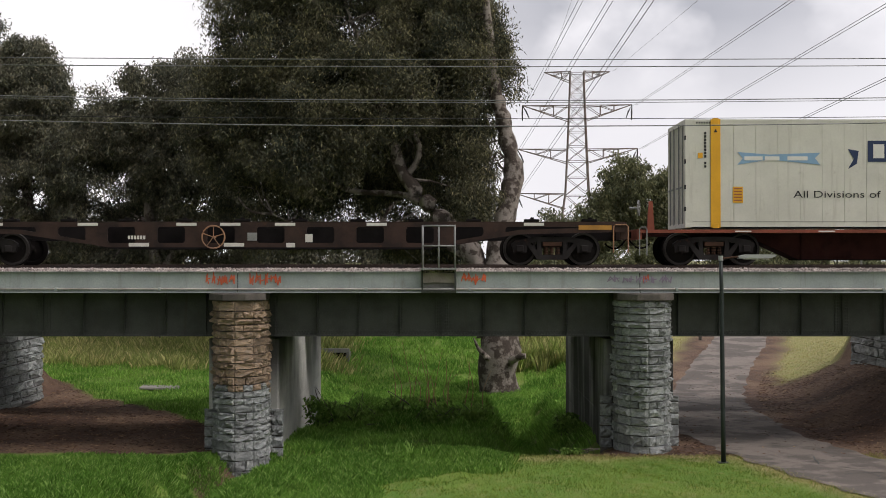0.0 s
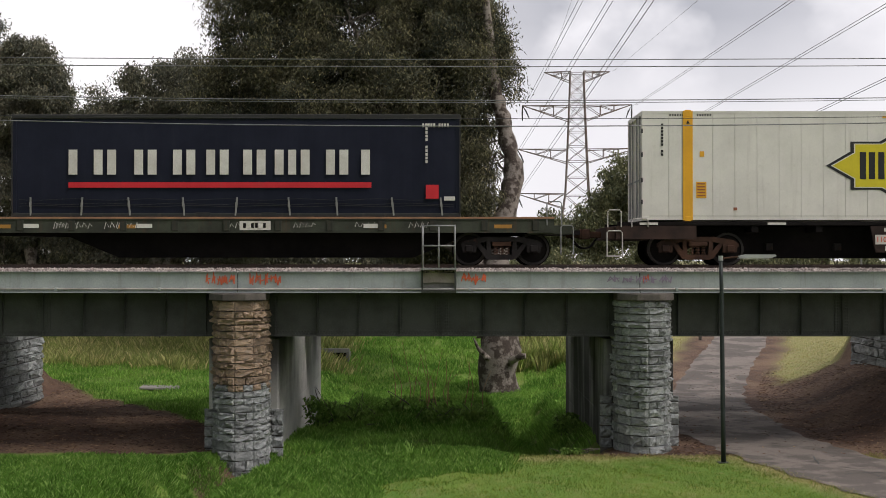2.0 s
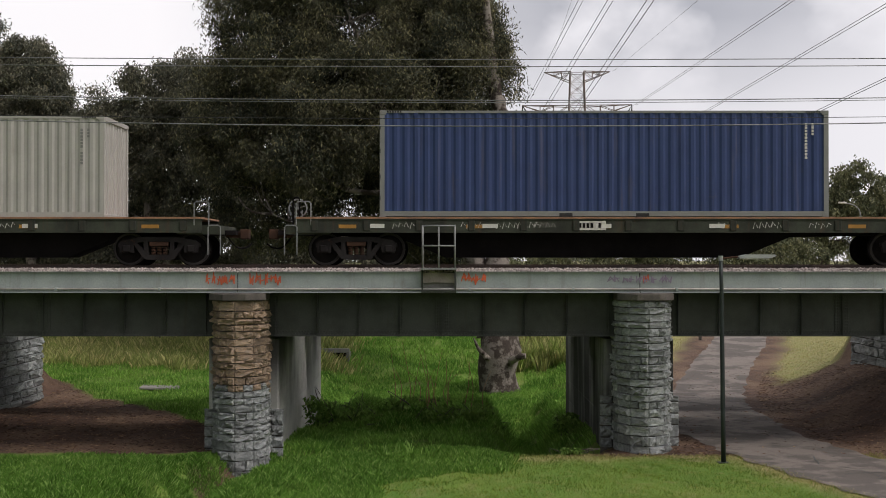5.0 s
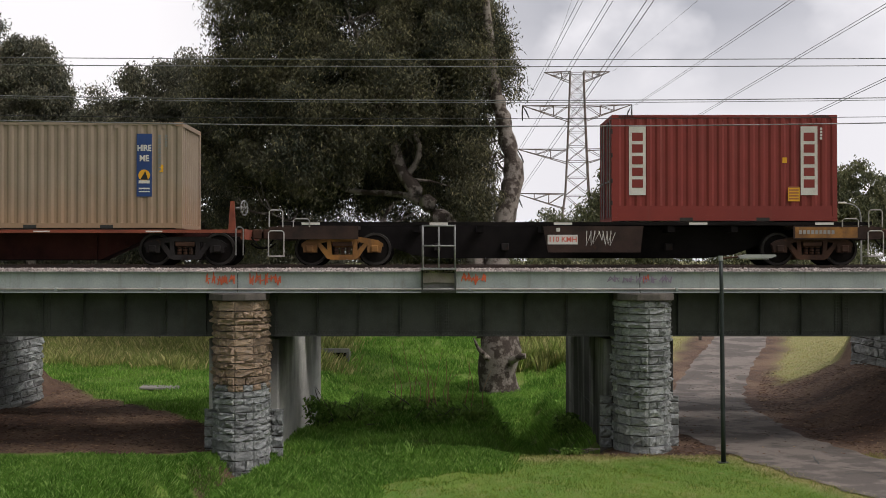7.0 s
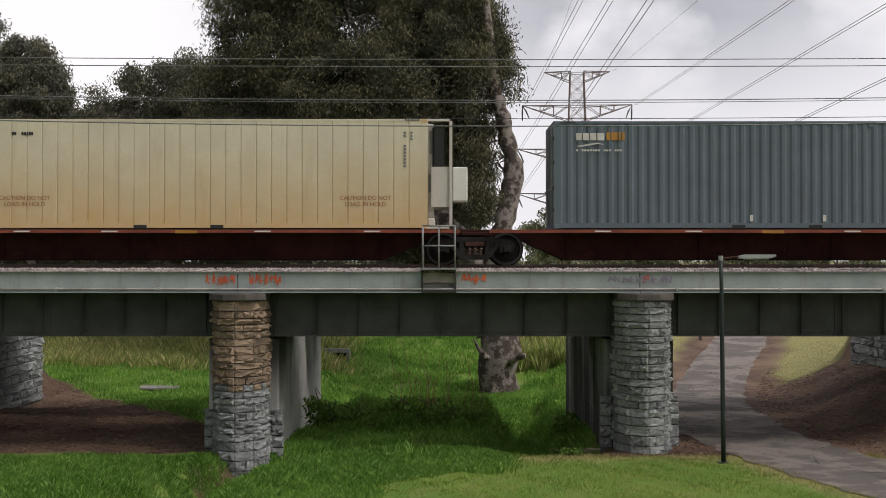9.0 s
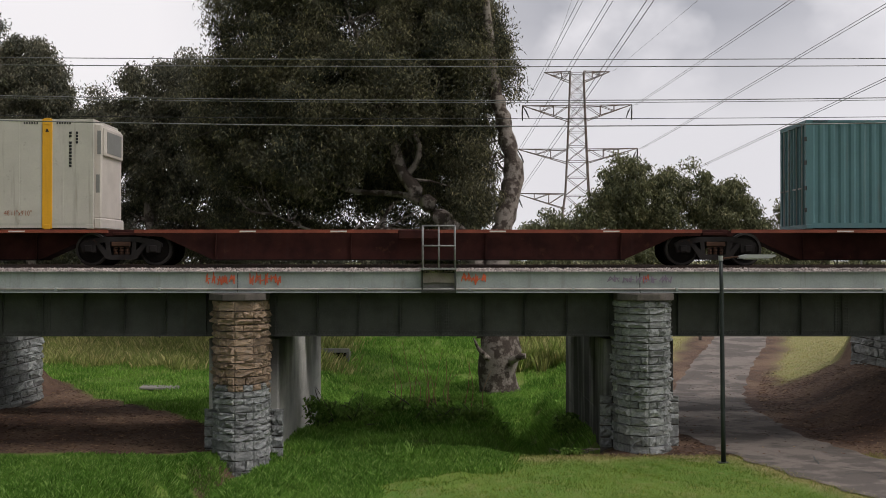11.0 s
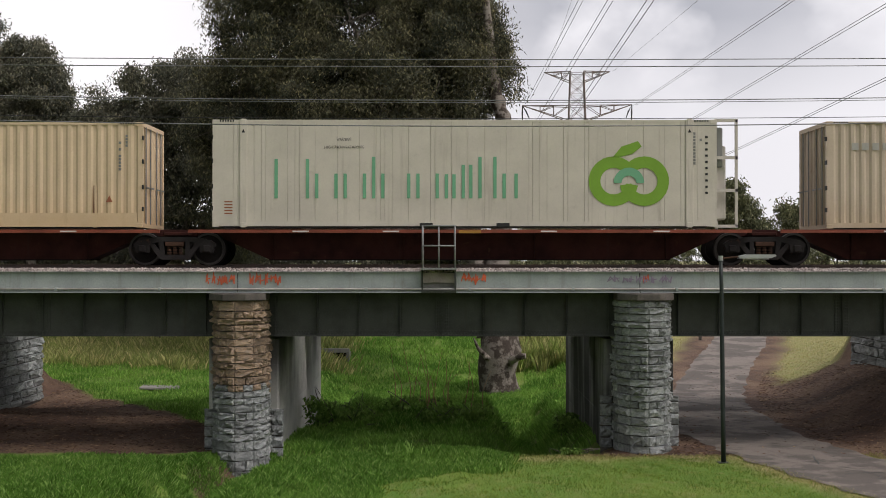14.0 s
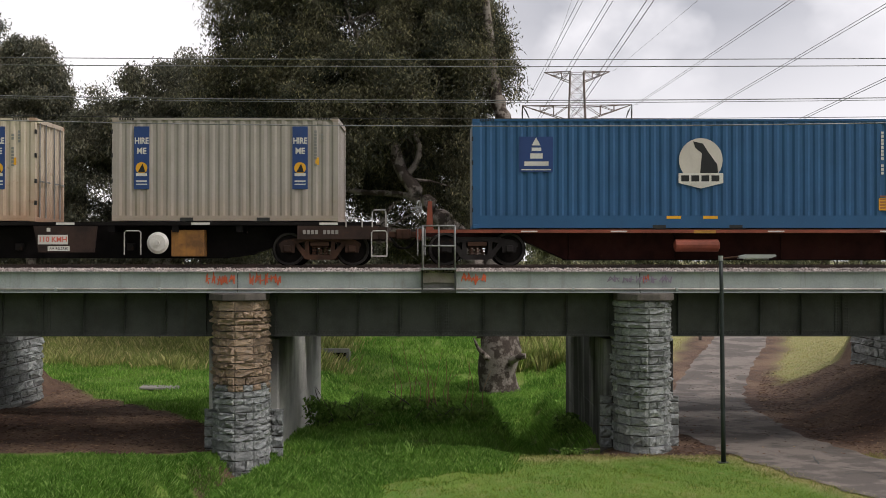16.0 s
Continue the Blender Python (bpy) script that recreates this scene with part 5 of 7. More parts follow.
# kind, rear end, front end, bottom, height
LOADS = [
    ("ribbon", 6.63, 21.35, 6.08, 2.97),
    ("slanted_emblem", -31.11, -17.27, 6.27, 2.94),
    ("diamond", -49.25, -34.38, 6.27, 3.01),
    ("bold_word_dark", -66.51, -54.22, 6.37, 2.8),
    ("red_curtain", -84.03, -71.77, 6.37, 2.8),
    ("maroon_curtain", -102.63, -90.3, 6.28, 2.98),
    ("diamond_flat", -122.35, -107.62, 6.37, 2.97),
    ("navy", -138.55, -126.26, 6.37, 2.92),
    ("plain_grey", -158.38, -146.09, 6.34, 2.8),
    ("ring_emblem", -176.65, -162.81, 6.34, 2.78),
    ("upright_panel", -187.14, -180.97, 6.25, 2.92),
    ("hire_tan", -205.14, -198.9, 6.05, 2.92),
    ("wolf_tan", -211.51, -205.37, 6.05, 2.94),
    ("diamond_b", -228.83, -213.86, 6.05, 3.01),
    ("slate", -243.65, -231.41, 6.05, 2.95),
    ("cream_reefer", -260.73, -247.1, 6.05, 3.01),
    ("rusty_cream", -276.04, -263.72, 6.05, 2.89),
    ("plain_teal", -291.66, -279.37, 6.05, 2.98),
    ("diamond_c", -326.01, -311.18, 6.05, 3.01),
    ("bold_word_white", -341.1, -328.69, 6.05, 2.92),
    ("maroon_b", -357.15, -344.89, 6.05, 2.98),
    ("grey_cream", -373.48, -361.15, 6.05, 2.94),
    ("ring_emblem_b", -390.29, -376.48, 6.1, 2.94),
    ("cream_long", -407.08, -392.2, 6.08, 2.89),
    ("bold_word_navy", -423.33, -408.35, 6.05, 3.0),
    ("blue", -438.09, -425.77, 6.05, 3.01),
    ("hire_grey", -447.96, -441.77, 6.25, 2.84),
    ("rusty_tan", -456.2, -450.06, 6.25, 2.84),
]


def travel(t):
    """How far the train has come."""
    return 27.35 * min(t, 4.2) + 27.46 * max(0.0, t - 4.2)


MOVING = []
WHEELS = []
SHARED = {}


def shared(key, make):
    if key not in SHARED:
        SHARED[key] = make()
    return SHARED[key]


def put(name, me, parent, at=None, label=""):
    return part(name, me, None, parent, label, at)


# ---- bogies ----
def wheelset_mesh():
    bm = bmesh.new()
    prof = [(0.10, -0.90), (0.12, -0.86), (0.13, -0.82), (0.36, -0.79), (0.385, -0.83), (0.45, -0.83), (0.455, -0.70), (0.485, -0.69), (0.485, -0.665), (0.37, -0.67), (0.34, -0.73), (0.12, -0.70), (0.085, -0.66)]
    prof = prof + [(r, -y) for r, y in prof[::-1]]
    n = 28
    rings = [[bm.verts.new((r * math.cos(2 * math.pi * k / n), y, r * math.sin(2 * math.pi * k / n))) for k in range(n)] for r, y in prof]
    for j, (a, b) in enumerate(zip(rings, rings[1:])):
        for k in range(n):
            f = bm.faces.new((a[k], a[(k + 1) % n], b[(k + 1) % n], b[k]))
            f.material_index = 1 if j in (4, 5, len(prof) - 6, len(prof) - 7) else 0
    bm.faces.new(rings[0]), bm.faces.new(rings[-1][::-1])
    for k in range(3):
        a = 2 * math.pi * k / 3
        x, z = 0.25 * math.cos(a), 0.25 * math.sin(a)
        box(bm, x - 0.03, x + 0.03, -0.815, -0.79, z - 0.03, z + 0.03)
    bmesh.ops.recalc_face_normals(bm, faces=bm.faces[:])
    me = mesh_of("wheelset", bm, M["wheel"])
    me.materials.append(M["tread"])
    return me


def side_frame_mesh(material):
    bm = bmesh.new()
    y0, y1 = -1.10, -0.96
    prism(bm, [(-1.12, 0.60), (-0.98, 0.70), (-0.45, 0.79), (0.45, 0.79), (0.98, 0.70), (1.12, 0.60), (1.12, 0.52), (0.72, 0.58), (0.4, 0.66), (-0.4, 0.66), (-0.72, 0.58), (-1.12, 0.52)], y0, y1)
    prism(bm, [(-0.72, 0.60), (-0.60, 0.62), (-0.30, 0.30), (0.30, 0.30), (0.60, 0.62), (0.72, 0.60), (0.42, 0.19), (0.30, 0.16), (-0.30, 0.16), (-0.42, 0.19)], y0 + 0.01, y1)
    for s in (-1, 1):
        prism(bm, [(s * 0.42, 0.67), (s * 0.31, 0.67), (s * 0.28, 0.28), (s * 0.40, 0.26)], y0 + 0.005, y1 - 0.01)
        prism(bm, [(s * 1.10, 0.58), (s * 1.06, 0.36), (s * 0.70, 0.36), (s * 0.68, 0.58)], y0 - 0.02, y1 - 0.02)
        box(bm, s * 0.89 - 0.10, s * 0.89 + 0.10, y0 - 0.07, y0, 0.37, 0.56, bevel=0.02)
    return mesh_of("side_frame", bm, material)


def springs_mesh():
    bm = bmesh.new()
    for x in (-0.16, 0.0, 0.16):
        for z in np.arange(0.31, 0.52, 0.042):
            tube(bm, [(x, -1.04, z), (x, -1.04, z + 0.024)], 0.062, 8)
    box(bm, -0.26, 0.26, -1.13, -0.95, 0.53, 0.65, bevel=0.015)
    return mesh_of("springs", bm, M["bogie_rust"])


def bogie(owner, x, colour):
    m = M[colour]
    body = put("bogie", shared(("bolster", colour), lambda: mesh_of("bogie", B((-0.24, 0.24, -1.0, 1.0, 0.50, 0.74), (-0.3, 0.3, -0.3, 0.3, 0.70, 0.86), bevel=0.02), m)), owner, pose(x, 0, 0))
    sf = shared(("frame", colour), lambda: side_frame_mesh(m))
    sp = shared("springs", springs_mesh)
    ws = shared("wheelset", wheelset_mesh)
    for r in (0, 180):
        put("side_frame", sf, body, pose(0, 0, 0, 0, 0, r))
        put("springs", sp, body, pose(0, 0, 0, 0, 0, r))
    for dx in (-0.88, 0.88):
        w = put("wheelset", ws, body, pose(dx, 0, 0.457))
        WHEELS.append((w, dx))
    shoe = shared("brake", lambda: mesh_of("brake_shoe", B((-0.06, 0.06, -0.84, -0.66, 0.3, 0.62), (-0.06, 0.06, 0.66, 0.84, 0.3, 0.62), (-0.04, 0.04, -0.66, 0.66, 0.4, 0.48)), M["bogie_dark"]))
    for dx in (-0.34, 0.34):
        put("brake_beam", shoe, body, pose(dx, 0, 0))
    return body


def coupler(owner, x, way):
    bm = B((-0.05, 0.42, -0.09, 0.09, 0.78, 0.96), (0.36, 0.62, -0.17, 0.15, 0.74, 1.02), bevel=0.025)
    put("coupler", mesh_of("coupler", bm, M["bogie_rust"]), owner, pose(x, 0, 0, 0, 0, 0 if way > 0 else 180))
    bm = bmesh.new()
    p, r = spline([(0.05, -0.35, 0.80), (0.3, -0.36, 0.52), (0.55, -0.3, 0.5), (0.72, -0.25, 0.62)], [0.025] * 4, 4)
    tube(bm, p, r, 6)
    put("brake_hose", mesh_of("brake_hose", bm, M["wagon_black"]), owner, pose(x, 0, 0, 0, 0, 0 if way > 0 else 180))


def hoop(owner, x0, x1, z0, z1, y=-1.27, material="handrail_white", r=0.018, name="handrail"):
    bm = bmesh.new()
    c = 0.05
    tube(bm, [(x0, y, z0), (x0, y, z1 - c), (x0 + c, y, z1), (x1 - c, y, z1), (x1, y, z1 - c), (x1, y, z0)], r, 6)
    put(name, mesh_of(name, bm, M[material]), owner)


def brake_wheel(owner, x, y, z, material="bogie_rust", radius=0.3, spokes=5, turn=0):
    bm = bmesh.new()
    tube(bm, [(radius * math.cos(a), 0, radius * math.sin(a)) for a in np.linspace(0, 2 * math.pi, 25)], 0.022, 6)
    for k in range(spokes):
        a = 2 * math.pi * k / spokes + 0.3
        tube(bm, [(0, 0, 0), (radius * math.cos(a), 0, radius * math.sin(a))], 0.013, 5)
    tube(bm, [(0, -0.04, 0), (0, 0.25, 0)], 0.035, 8)
    put("brake_wheel", mesh_of("brake_wheel", bm, M[material]), owner, pose(x, y, z, 0, 0, turn))


def plates(owner, xs, z0, z1, w, y, material, name="reflector"):
    for x in xs:
        put(name, shared((name, material, w, z0, z1), lambda: mesh_of(name, B((-w / 2, w / 2, -0.006, 0.006, z0, z1)), M[material])), owner, pose(x, y, 0))


def text(owner, body, x, z, size, material, y, width=None, bold=0.0, name="lettering"):
    put(name, shared(("text", body, size, material, width), lambda: lettering(body, size, name, M[material], width, bold)), owner, pose(x, y, z))


def code_bars(owner, x, z, w, h, material, y, n, seed=0, upright=False, name="marking"):
    """A row of small bars in place of a code."""
    rnd = random.Random(seed)
    bm = bmesh.new()
    for k in range(n):
        if rnd.random() < 0.12:
            continue
        if upright:
            s = h / n
            box(bm, -w / 2, w / 2, -0.002, 0.002, -k * s - s * 0.75, -k * s)
        else:
            s = w / n
            box(bm, k * s, k * s + s * 0.72, -0.002, 0.002, 0, h)
    put(name, mesh_of(name, bm, M[material]), owner, pose(x, y, z))


# ---- wagons ----
def wagon_root(label, xc):
    t = thing("freight_wagon", label, "railway wagon", pose(xc, TRACK, RAIL_TOP), group="wagons of the freight train")
    MOVING.append((t, xc, TRACK, RAIL_TOP))
    return t


def skeletal(a, b, bogies, fit, seed):
    xc, h = (a + b) / 2, (b - a) / 2
    t = wagon_root("brown skeletal container wagon with a black centre sill and white handrails", xc)
    bg = "bogie_yellow" if "ochre" in fit else "bogie_rust"
    for k, x in enumerate(bogies):
        bogie(t, x - xc, "bogie_yellow" if "ochre" in fit and k != (1 if "graffiti" in fit else -1) and (k or fit != "ochre") else "bogie_rust")
    for s in (-1, 1):
        x0, x1 = sorted((s * (h - 0.25), s * (h - 2.45)))
        put("end_platform", mesh_of("end_platform", B((x0, x1, -1.24, 1.24, 1.0, 1.09), (x0, x1, -1.25, -1.2, 0.72, 1.09), (x0, x1, 1.2, 1.25, 0.72, 1.09), (x0, x1, -0.3, 0.3, 0.7, 1.0)), M["wagon_brown"]), t)
        put("end_sill", mesh_of("end_sill", B(tuple(sorted((s * (h - 0.25), s * h))) + (-1.15, 1.15, 0.72, 1.06), bevel=0.01), M["wagon_brown"]), t)
        coupler(t, s * h, s)
        x0, x1 = sorted((s * h, s * (h - 0.42)))
        hoop(t, x0, x1, 0.25, 0.95)
        hoop(t, x0 + 0.02, x1 - 0.03, 1.05, 1.52)
        hoop(t, s * (h - 0.9) - 0.22, s * (h - 0.9) + 0.22, 1.05, 1.28)
        put("step_plate", mesh_of("step_plate", B((x0, x1, -1.3, -1.0, 0.24, 0.28)), M["handrail_white"]), t)
    q = h - 2.3
    bm = bmesh.new()
    prism(bm, [(-h + 0.3, 1.08), (h - 0.3, 1.08), (h - 0.3, 0.86), (q - 0.2, 0.80), (q - 1.6, 0.30), (q - 2.4, 0.20), (-q + 2.4, 0.20), (-q + 1.6, 0.30), (-q + 0.2, 0.80), (-h + 0.3, 0.86)], -0.36, 0.36)
    put("centre_sill", mesh_of("centre_sill", bm, M["wagon_black"]), t)
    put("bolster_rail", mesh_of("bolster_rail", B((-h + 0.3, h - 0.3, -1.23, -1.15, 1.10, 1.19), (-h + 0.3, h - 0.3, 1.15, 1.23, 1.10, 1.19)), M["wagon_black"]), t)
    for x in np.arange(-q, q + 0.1, 2 * q / 7):
        put("cross_bearer", shared("bearer", lambda: mesh_of("cross_bearer", B((-0.09, 0.09, -1.2, 1.2, 0.92, 1.10)), M["wagon_black"])), t, pose(float(x), 0, 0))
    for x in (-q * 0.62, -q * 0.31, q * 0.2, q * 0.44):
        put("valve_box", shared("valve", lambda: mesh_of("valve_box", B((-0.1, 0.1, -0.55, -0.36, 0.42, 0.62), bevel=0.015), M["bogie_dark"])), t, pose(x, 0, 0))
    plates(t, [-h + 2.75 + k for k in (-1.6, 1.9, 5.3, 9.0)] + [h - 1.6], 1.115, 1.18, 0.5, -1.237, "plate_white")
    # equipment box with its speed plate
    m0 = -0.9 if "graffiti" not in fit else -0.55
    w = 1.4 if "graffiti" not in fit else 2.4
    bm = bmesh.new()
    prism(bm, [(m0 - 0.35, 1.08), (m0 + w, 1.08), (m0 + w - 0.08, 0.36), (m0 - 0.2, 0.36)], -1.24, -1.18)
    put("equipment_panel", mesh_of("equipment_panel", bm, M["wagon_brown"]), t)
    put("speed_plate", mesh_of("speed_plate", B((m0 - 0.22, m0 + 0.6, -1.25, -1.241, 0.58, 0.84)), M["plate_white"]), t)
    text(t, "110 KMH", m0 + 0.19, 0.71, 0.2, "plate_red", -1.253, 0.74, 0.004)
    if "graffiti" not in fit:
        put("release_plate", mesh_of("release_plate", B((m0 + 0.05, m0 + 0.65, -1.25, -1.241, 0.40, 0.53)), M["plate_white"]), t)
        text(t, "AIR RELEASE", m0 + 0.35, 0.465, 0.09, "wagon_black", -1.253, 0.5)
    else:
        bm = bmesh.new()
        rnd = random.Random(4)
        for k in range(7):
            x = m0 + 0.85 + k * 0.11
            tube(bm, [(x, -1.245, 0.95), (x + rnd.uniform(-.05, .1), -1.245, 0.62 + rnd.uniform(-.1, .1)), (x + 0.12, -1.245, 0.9)], 0.012, 4)
        put("graffiti", mesh_of("graffiti", bm, M["plate_white"]), t, None, "white sprayed scrawl")
    put("star_mark", mesh_of("star_mark", B((m0 + 0.02, m0 + 0.12, -1.247, -1.241, 0.93, 1.03)), M["plate_white"]), t)
    code_bars(t, h - 2.3, 0.86, 1.0, 0.11, "sleeper", -1.258, 9, seed)
    if bg == "bogie_yellow":
        put("painted_patch", mesh_of("painted_patch", B((h - 2.4, h - 0.7, -1.255, -1.251, 0.76, 1.05)), M["bogie_yellow"]), t)
    if "disc" in fit:
        bm = bmesh.new()
        tube(bm, [(0, -0.06, 0), (0, 0, 0)], [0.22, 0.3], 24)
        tube(bm, [(0, -0.12, 0), (0, -0.06, 0)], 0.07, 12)
        put("brake_disc", mesh_of("brake_disc", bm, M["plate_white"]), t, pose(m0 + w + 1.65, -1.2, 0.62), "white round handbrake disc")
        hoop(t, m0 + w + 0.75, m0 + w + 1.2, 0.3, 0.95)
        put("equipment_box", mesh_of("equipment_box", B((m0 + w + 2.0, m0 + w + 2.9, -1.15, -0.7, 0.25, 0.98), bevel=0.02), M["bogie_yellow"]), t)
    return t


def windowed(a, b, bogies, fit, seed):
    xc, h = (a + b) / 2, (b - a) / 2
    t = wagon_root("empty rusty brown container wagon with openings in its sides", xc)
    for x in bogies:
        bogie(t, x - xc, "bogie_dark")
    q = h - 3.3
    for sy in (-1, 1):
        y0, y1 = sorted((sy * 1.24, sy * 1.18))
        bm = bmesh.new()
        box(bm, -h, h, y0, y1, 1.06, 1.2)
        prism(bm, [(-h, 1.06), (-h, 0.92), (-q - 0.4, 0.86), (-q + 2.0, 0.50), (q - 2.0, 0.50), (q + 0.4, 0.86), (h, 0.92), (h, 1.06), (q + 0.4, 0.98), (q - 1.8, 0.62), (-q + 1.8, 0.62), (-q - 0.4, 0.98)], y0, y1)
        n = 9
        for k in range(n + 1):
            x = -q + 0.3 + (2 * q - 0.6) * k / n
            lo = 0.60 if 1 <= k <= n - 1 else 0.8
            prism(bm, [(x - 0.36, 1.08), (x + 0.36, 1.08), (x + 0.30, 1.0), (x + 0.30, lo + 0.08), (x + 0.36, lo), (x - 0.36, lo), (x - 0.30, lo + 0.08), (x - 0.30, 1.0)], y0 + 0.004, y1 - 0.004)
        put("side_girder", mesh_of("side_girder", bm, M["wagon_brown"]), t)
        put("bottom_flange", mesh_of("bottom_flange", B((-q + 2.0, q - 2.0, y0 - 0.03, y1 + 0.05, 0.46, 0.50)), M["wagon_black"]), t)
    put("centre_sill", mesh_of("centre_sill", B((-h, h, -0.3, 0.3, 0.7, 1.1), (-q + 1.6, q - 1.6, -0.8, 0.8, 0.5, 1.02)), M["wagon_black"]), t)
    for k in range(12):
        x = -h + 1.0 + k * (2 * h - 2) / 11
        put("container_pedestal", shared("pedestal", lambda: mesh_of("container_pedestal", B((-0.2, 0.2, -1.25, -1.0, 1.2, 1.27), (-0.03, 0.07, -1.2, -1.1, 1.27, 1.32), (-0.2, 0.2, 1.0, 1.25, 1.2, 1.27), bevel=0.01), M["wagon_black"])), t, pose(x, 0, 0))
    plates(t, [-7.6, -5.0, -2.3, -1.0 - 0.1, 0.4, 2.9, 7.2], 1.09, 1.17, 0.55, -1.248, "plate_white")
    plates(t, [-3.6, -1.0], 0.52, 0.62, 0.55, -1.248, "plate_white", "side_mark")
    plates(t, [0.55], 0.5, 0.62, 0.24, -1.249, "plate_white", "side_plate")
    plates(t, [1.05], 0.64, 0.86, 0.2, -1.249, "plate_white", "card_plate")
    plates(t, [-0.5], 0.68, 0.9, 0.26, -1.249, "galv", "round_plate")
    brake_wheel(t, -1.55, -1.32, 0.78, "deck_wood", 0.31)
    put("patch", mesh_of("patch", B((h - 1.3, h - 0.4, -1.25, -1.242, 0.98, 1.1)), M["amber"]), t)
    code_bars(t, -3.9, 0.72, 0.5, 0.1, "plate_white", -1.25, 6, seed)
    for s in (-1, 1):
        put("end_sill", mesh_of("end_sill", B(tuple(sorted((s * (h - 0.15), s * (h + 0.1)))) + (-1.15, 1.15, 0.72, 1.1), bevel=0.01), M["wagon_brown"]), t)
        coupler(t, s * (h + 0.1), s)
        hoop(t, s * (h - 0.15) - 0.2, s * (h - 0.15) + 0.2, 0.35, 1.12, material="deck_wood")
    return t


def flat(a, b, bogies, fit, seed):
    xc, h = (a + b) / 2, (b - a) / 2
    rnd = random.Random(seed)
    t = wagon_root("dull green flat wagon with a timber-edged deck and graffiti", xc)
    for x in bogies:
        bogie(t, x - xc, "bogie_dark")
    r_end, l_end = "right_end" in fit, "left_end" in fit
    d0, d1 = -h + (0.3 if l_end else 0.0), h - (0.5 if r_end else 0.0)
    put("side_sill", mesh_of("side_sill", B((d0, d1, -1.26, -1.2, 0.92, 1.28), (d0, d1, -1.28, -1.1, 1.24, 1.28), (d0, d1, -1.28, -1.1, 0.9, 0.94)), M["wagon_green"]), t)
    put("side_sill", mesh_of("side_sill", B((d0, d1, 1.2, 1.26, 0.92, 1.28)), M["wagon_green"]), t)
    put("deck", mesh_of("deck", B((d0, d1, -1.295, 1.295, 1.282, 1.33)), M["deck_wood"]), t, None, "worn timber deck edge")
    lo = [(-h - 0.3, 0.98), (h + 0.3, 0.98), (h + 0.3, 0.86), (h - 3.0, 0.80), (h - 4.4, 0.22), (-h + 4.4, 0.22), (-h + 3.0, 0.80), (-h - 0.3, 0.86)]
    bm = bmesh.new()
    prism(bm, lo, -0.5, 0.5)
    put("centre_sill", mesh_of("centre_sill", bm, M["wagon_black"]), t)
    for k in range(12):
        x = d0 + 0.5 + k * (d1 - d0 - 1.0) / 11
        put("stake_pocket", shared("stake", lambda: mesh_of("stake_pocket", B((-0.09, 0.09, -1.3, -1.26, 0.95, 1.23), bevel=0.01), M["wagon_green"])), t, pose(x, 0, 0))
    for x in np.linspace(d0 + 1.4, d1 - 1.4, 5):
        put("amber_patch", shared("amber_patch", lambda: mesh_of("amber_patch", B((-0.24, 0.24, -1.266, -1.261, 1.02, 1.12)), M["amber"])), t, pose(float(x), 0, 0))
    plates(t, [d0 + 2.2 + 3.1 * k for k in range(4)], 1.03, 1.14, 0.42, -1.268, "plate_white")
    put("number_panel", mesh_of("number_panel", B((-0.6, 0.25, -1.268, -1.262, 0.97, 1.22)), M["amber"] if seed % 2 else M["plate_white"]), t)
    code_bars(t, -0.5, 1.03, 0.65, 0.13, "wagon_black", -1.272, 6, seed)
    bm = bmesh.new()
    for k in range(9):
        x = d0 + 1.5 + rnd.random() * (d1 - d0 - 3.5)
        for q in range(4):
            x2 = x + q * 0.16
            tube(bm, [(x2, -1.264, 1.0 + rnd.random() * 0.06), (x2 + 0.05, -1.264, 1.2 - rnd.random() * 0.05), (x2 + 0.12, -1.264, 1.04 + rnd.random() * 0.08)], 0.009, 4)
    put("graffiti", mesh_of("graffiti", bm, M["plate_white"]), t, None, "pale sprayed scrawls")
    if r_end or l_end:
        s = 1 if r_end else -1
        put("end_platform", mesh_of("end_platform", B(tuple(sorted((s * h, s * (h - 1.2)))) + (-1.2, 1.2, 0.86, 1.1), bevel=0.01), M["wagon_green"]), t)
        coupler(t, s * h, s)
        hoop(t, s * (h - 0.15) - 0.17, s * (h - 0.15) + 0.17, 0.3, 1.1, material="galv")
        hoop(t, s * (h - 0.5) - 0.2, s * (h - 0.5) + 0.2, 1.1, 1.75, material="galv")
        if l_end:
            brake_wheel(t, -h + 0.25, -0.5, 1.6, "galv", 0.25)
            hoop(t, -h + 0.12, -h + 0.3, 1.05, 1.9, y=-0.5, material="wagon_black", r=0.03, name="brake_post")
    else:
        put("drawbar", mesh_of("drawbar", B((h, h + 1.0, -0.3, 0.3, 0.84, 1.05)), M["wagon_black"]), t)
    if "wheel" in fit:
        brake_wheel(t, h - 4.3, -1.32, 0.66, "deck_wood", 0.27, 6)
    return t


